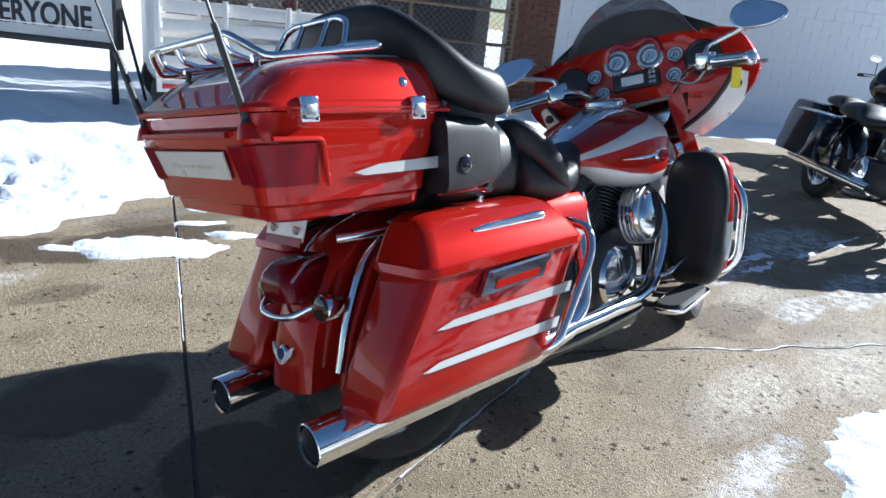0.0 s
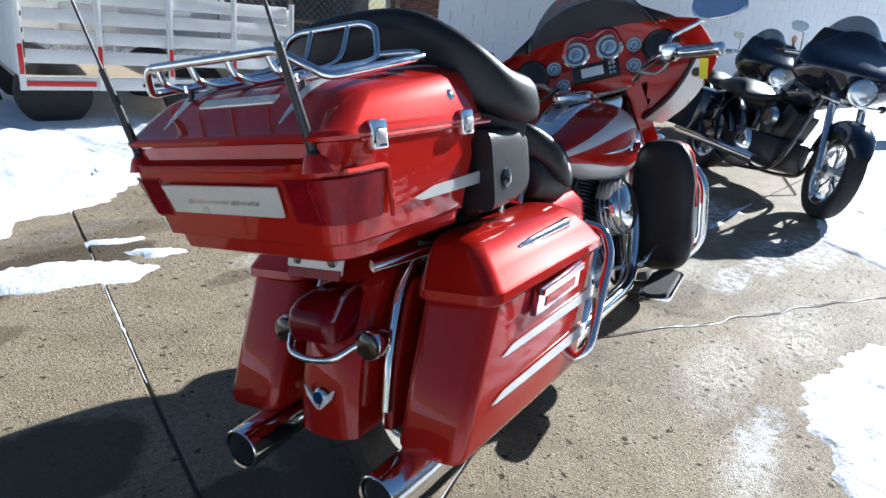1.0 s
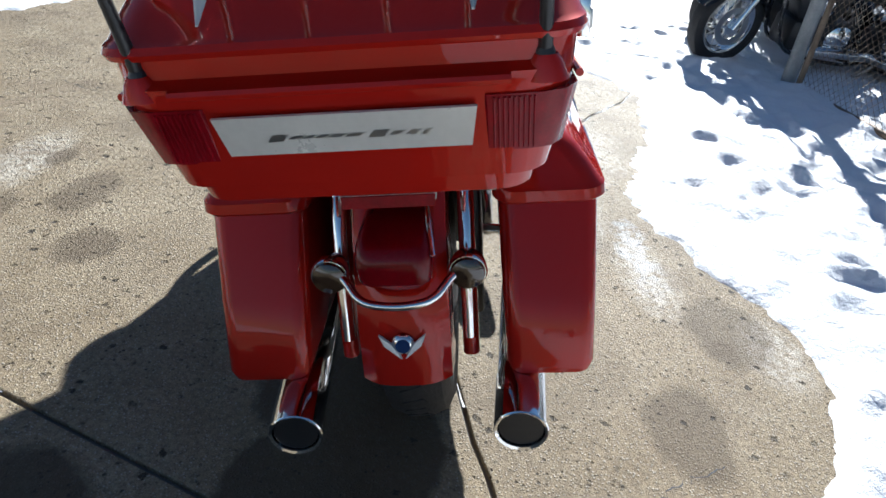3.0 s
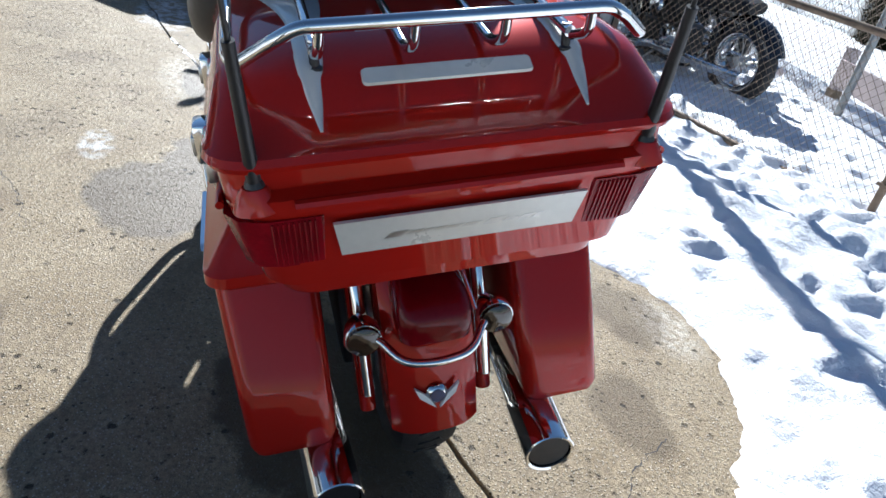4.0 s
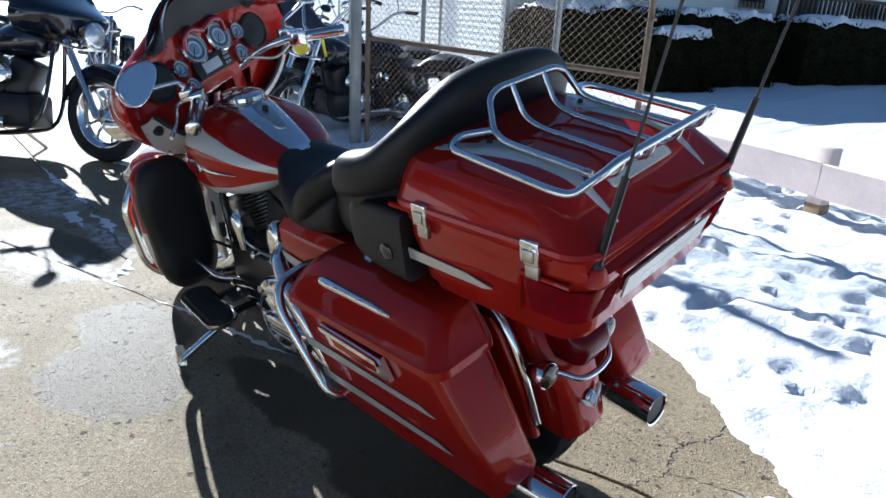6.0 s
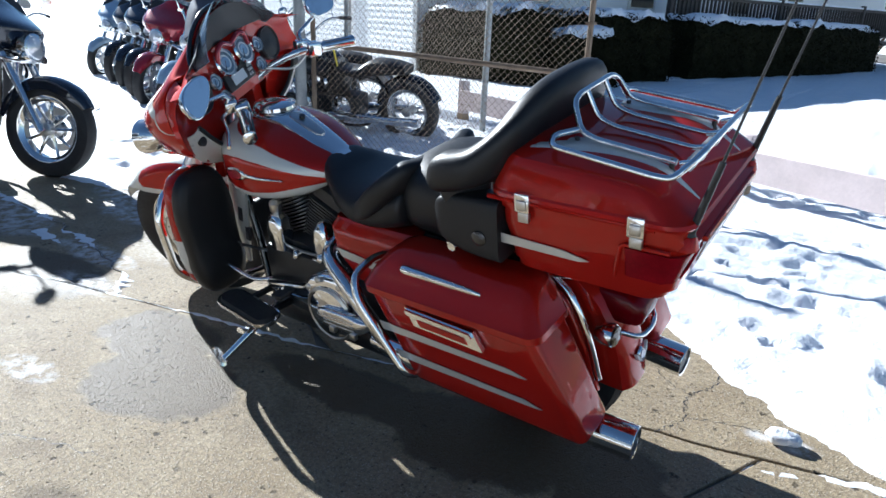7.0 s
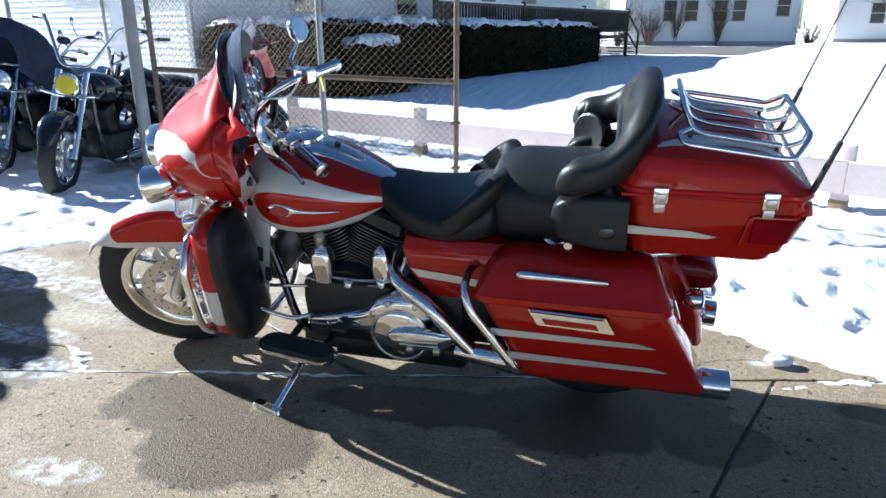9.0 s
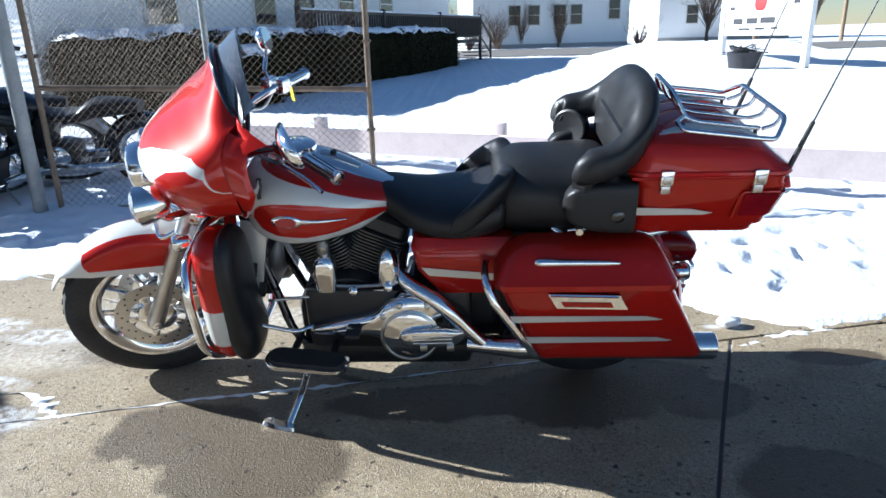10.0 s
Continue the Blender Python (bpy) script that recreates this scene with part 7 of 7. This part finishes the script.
for k, (f, mat) in enumerate(((0.60, "black"), (0.688, "orange"))):
    p = WA.lerp(WB, f) + wn * 0.12
    q = WA.lerp(WB, f) + wn * 0.02
    sh = thing("shovel", "long-handled shovel leaning on the white wall", "shovel", group="shovels at the wall")
    part("shaft", tube([(p.x, p.y, 0.25), (q.x, q.y, 1.25)], 0.016, 8, 1), "darkwood", sh)
    part("grip", bent([(q.x - wdir.x * 0.05, q.y - wdir.y * 0.05, 1.36), (q.x - wdir.x * 0.04, q.y - wdir.y * 0.04, 1.27), (q.x, q.y, 1.24), (q.x + wdir.x * 0.04, q.y + wdir.y * 0.04, 1.27), (q.x + wdir.x * 0.05, q.y + wdir.y * 0.05, 1.36), (q.x - wdir.x * 0.05, q.y - wdir.y * 0.05, 1.37)], 0.012, 0.02, 8), mat, sh)
    part("blade", sheet([(p.x - wdir.x * 0.11, p.y - wdir.y * 0.11, 0.02), (p.x + wdir.x * 0.11, p.y + wdir.y * 0.11, 0.02), (p.x + wdir.x * 0.10, p.y + wdir.y * 0.10, 0.30), (p.x - wdir.x * 0.10, p.y - wdir.y * 0.10, 0.30)], (wn.x, wn.y, 0.1), 0.006), "steel", sh)

# sunlit clapboard wing behind the row
gar = thing("house_wing", "white clapboard wing of the house in raking sun", "house")
GA, GB = (8.114, -10.063), (30.6, -18.43)
wall_pieces(gar, "clapboard", GB, GA, 0.0, 3.2, 0.125, "siding", None, 0.006, 0.03)
gd = (Vector(GB) - Vector(GA)).normalized()
part("core", beam((GA[0] + gd.x * 7.2 + gd.y * 0.2, GA[1] + gd.y * 7.2 - gd.x * 0.2, 1.6), (GB[0] + gd.y * 0.2, GB[1] - gd.x * 0.2, 1.6), 0.2, 3.2), "white", gar)
part("corner_board", box(GA[0] - 0.06, GA[0] + 0.06, GA[1] - 0.04, GA[1] + 0.06, 0, 3.2, 0.01), "white", gar)
for f in (0.12, 0.45):
    c = Vector(GA).lerp(Vector(GB), f) - Vector((gd.y, -gd.x)) * 0.06
    part("downpipe", tube([(c.x, c.y, 0), (c.x, c.y, 3.1)], 0.035, 8, 1), "galv", gar)


def house(origin, deg, length, deep, wall_h, roof_h, label, windows, porch=None, door=None):
    th = thing("house", label, "house", pose(origin[0], origin[1], 0, 0, 0, deg))
    wall_pieces(th, "clapboard", (0, 0), (length, 0), 0.35, wall_h, 0.14, "siding", None, 0.002, 0.03)
    part("wall", box(0, length, 0.031, deep, 0.0, wall_h), "siding", th, smooth=0)
    part("foundation", box(-0.02, length + 0.02, -0.02, 0.03, 0.0, 0.35), "mortar", th)
    part("roof", skin([[V(-0.4, -0.5, wall_h - 0.05), V(-0.4, deep / 2, wall_h + roof_h), V(-0.4, deep + 0.5, wall_h - 0.05)], [V(length + 0.4, -0.5, wall_h - 0.05), V(length + 0.4, deep / 2, wall_h + roof_h), V(length + 0.4, deep + 0.5, wall_h - 0.05)]]), "roof", th, smooth=0)
    for x, z, w, h in windows:
        win = part("window", box(x - w / 2 - 0.09, x + w / 2 + 0.09, -0.05, 0.03, z - h / 2 - 0.09, z + h / 2 + 0.09, 0.01), "white", th, "white window frame")
        for k in (-1, 1):
            part("pane", box(x - w / 2, x + w / 2, -0.056, -0.051, *sorted((z + k * 0.02, z + k * h / 2))), "glass", win)
    if door:
        x = door
        dr = part("door", box(x - 0.5, x + 0.5, -0.05, 0.03, 0.96, 3.05, 0.01), "darkwood", th, "dark porch door")
        part("door_pane", box(x - 0.3, x + 0.3, -0.056, -0.051, 1.9, 2.9), "glass", dr)
    if porch:
        x0, x1, dp = porch
        part("porch_floor", box(x0, x1, -dp, -0.02, 0.82, 0.95, 0.01), "darkwood", th, "dark porch deck")
        pr = part("porch_rail", [box(x0, x1, -dp - 0.03, -dp + 0.03, 1.82, 1.90, 0.006), box(x0, x1, -dp - 0.025, -dp + 0.025, 1.06, 1.12, 0.006)], "darkwood", th, "dark timber porch railing")
        n = int((x1 - x0) / 0.16)
        for k in range(n + 1):
            part("baluster", box(-0.025, 0.025, -0.025, 0.025, 0.0, 0.72), "darkwood", pr, smooth=0).location = (x0 + (x1 - x0) * k / n, -dp, 1.10)
        part("snow_on_rail", box(x0, x1, -dp - 0.035, -dp + 0.035, 1.902, 1.95, 0.012), "snow", th)
        for x in np.linspace(x0, x1, 4):
            part("porch_post", box(x - 0.06, x + 0.06, -dp - 0.06, -dp + 0.06, 0.0, 2.0, 0.008), "darkwood", th)
        for k in range(5):
            part("step", box(x1 + 0.30 * k, x1 + 0.30 * (k + 1), -dp, -0.6, 0.73 - 0.16 * k - 0.04, 0.73 - 0.16 * k, 0.006), "darkwood", th)
        part("stair_rail", [beam((x1, -dp, 1.85), (x1 + 1.6, -dp, 0.98), 0.05, 0.07), beam((x1, -dp, 1.1), (x1 + 1.6, -dp, 0.3), 0.05, 0.05), beam((x1 + 1.55, -dp, 0.0), (x1 + 1.55, -dp, 1.02), 0.08, 0.08)], "darkwood", th)
    return th


house((8.1, -10.1), -110.4, 21.0, 7.0, 3.4, 1.6, "white clapboard house with a dark porch behind the hedges", [(3.2, 2.3, 0.9, 1.4), (7.0, 2.3, 0.9, 1.4), (11.5, 2.3, 0.9, 1.4), (14.5, 2.3, 0.9, 1.4)], (6.0, 20.4, 1.7), 9.0)
house((-0.8, -47.5), 187, 11.4, 8.0, 4.6, 2.4, "white clapboard house across the street", [(3.0, 2.3, 0.8, 1.3), (4.4, 2.3, 0.8, 1.3), (6.3, 2.3, 0.8, 1.3), (7.5, 2.3, 0.8, 1.3), (10.3, 2.6, 0.8, 1.3)])
house((-17.5, -60), 184, 12.0, 8.0, 4.0, 2.4, "pale house far across the street", [(3.0, 2.3, 1.0, 1.5), (7.0, 2.3, 1.0, 1.5)])

# ---- roadside sign with an apple, planter ----
sg = thing("sign", "white roadside sign with a red apple and dark bars", "sign", pose(-8.7, -18.8, 0, 0, 0, 107.7))
for x in (-1.75, 1.75):
    part("post", box(x - 0.09, x + 0.09, -0.09, 0.09, -0.1, 2.6, 0.01), "white", sg, "white post")
part("board", box(-1.64, 1.64, -0.05, 0.05, 0.95, 2.6, 0.01), "white", sg, "white board")
part("apple", [hull([(-0.24, 0, 0.01, 1.80, 1.95), (-0.20, 0, 0.02, 1.68, 2.06), (-0.08, 0, 0.02, 1.62, 2.10), (0.0, 0, 0.02, 1.635, 2.06), (0.08, 0, 0.02, 1.62, 2.10), (0.20, 0, 0.02, 1.68, 2.06), (0.24, 0, 0.01, 1.80, 1.95)], 2.2, 4, 16)], "apple", sg, "painted red apple").location = (-0.15, -0.055, 0.03)
part("stalk", tube([(-0.13, -0.06, 2.08), (-0.10, -0.06, 2.22)], 0.02, 8, 1), "ink", sg)
for x, z, wd, h in ((-1.05, 1.36, 0.42, 0.17), (-0.45, 1.37, 0.46, 0.17), (0.20, 1.38, 0.60, 0.17), (-0.75, 1.13, 0.5, 0.07), (-0.1, 1.14, 0.4, 0.07), (0.5, 1.15, 0.3, 0.07), (-1.35, 1.75, 0.22, 0.10), (1.25, 1.85, 0.22, 0.10), (-0.4, 2.45, 1.6, 0.14)):
    part("text_bar", box(x - wd / 2, x + wd / 2, -0.056, -0.0515, z - h / 2, z + h / 2), "ink", sg)
pln = thing("planter", "dark woven planter in the snow by the sign", "planter", pose(-7.7, -17.5, 0.0))
part("tub", lathe([(0.40, 0.05), (0.48, 0.50), (0.50, 0.52), (0.44, 0.50), (0.38, 0.1), (0.001, 0.1)], (0, 0, 0), (0, 0, 1), 26), "ink", pln)
_r = random.Random(5)
part("twig_mass", [tube([(0, 0, 0.3), (_r.uniform(-0.3, 0.3), _r.uniform(-0.3, 0.3), 0.55), (_r.uniform(-0.5, 0.5), _r.uniform(-0.5, 0.5), _r.uniform(0.5, 0.75))], 0.012, 5, 3) for _ in range(40)], "ink", pln)


# ---- bare shrubs and trees across the street ----
def shrub(x, y, h, w, seed, count=90, trunk=0.0):
    rnd = random.Random(seed)
    th = thing("tree" if trunk else "shrub", "bare brown winter tree across the street" if trunk else "bare brown winter shrub by the street", "tree" if trunk else "shrub", pose(x, y, 0))
    rods = []
    top0 = h * trunk
    if trunk:
        part("trunk", tube([(0, 0, -0.05), (0.05, 0, top0 * 0.5), (0, 0.03, top0 * 1.3)], h * 0.03, 10, 4, r_end=h * 0.012), "twig", th)
    for _ in range(count):
        a, r = rnd.uniform(0, 6.28), rnd.uniform(0.2, 1) ** 0.6 * w
        p0 = V(rnd.uniform(-0.1, 0.1), rnd.uniform(-0.1, 0.1), top0 * rnd.uniform(0.5, 1.2))
        tip = V(r * math.cos(a), r * math.sin(a), top0 + (h - top0) * rnd.uniform(0.35, 1.0))
        midp = p0.lerp(tip, 0.5) + V(rnd.uniform(-0.15, 0.15) * w, rnd.uniform(-0.15, 0.15) * w, 0.1 * h)
        rods.append(tube([p0, midp, tip], 0.012 + 0.004 * h, 4, 3, r_end=0.004))
        for _ in range(3):
            q = midp.lerp(tip, rnd.random())
            rods.append(tube([q, q + V(rnd.uniform(-0.3, 0.3) * w, rnd.uniform(-0.3, 0.3) * w, rnd.uniform(0.05, 0.25) * h)], 0.010, 3, 1, r_end=0.003))
    part("twig_mass", rods, "twig", th)["kind"] = "stuff"


for k, (x, y, h, w, tr) in enumerate(((-2.5, -47, 2.6, 1.2, 0), (-4.3, -48, 3.4, 1.1, 0.2), (-7.0, -48, 3.2, 0.9, 0.2), (-0.5, -46, 3.0, 1.6, 0), (1.5, -45.5, 3.2, 1.8, 0), (3.2, -46, 4.5, 2.2, 0.25), (-13.0, -49, 2.4, 1.6, 0), (-19, -52, 5.5, 2.4, 0.3), (-24, -55, 7.5, 3.0, 0.3), (-30, -58, 8.0, 3.2, 0.3), (-12.5, -56, 6.0, 2.2, 0.3))):
    shrub(x, y, h, w, k, 70, tr)
for x, y in ((-26, -46), (-34, -47), (-22, -30)):
    p = thing("utility_pole", "bare wooden utility pole by the street", "pole", pose(x, y, 0))
    part("shaft", tube([(0, 0, -0.1), (0, 0, 8.5)], 0.14, 10, 1, r_end=0.10), "wood", p)
    part("crossarm", beam((-1.0, 0, 7.8), (1.0, 0, 7.8), 0.1, 0.1), "wood", p)
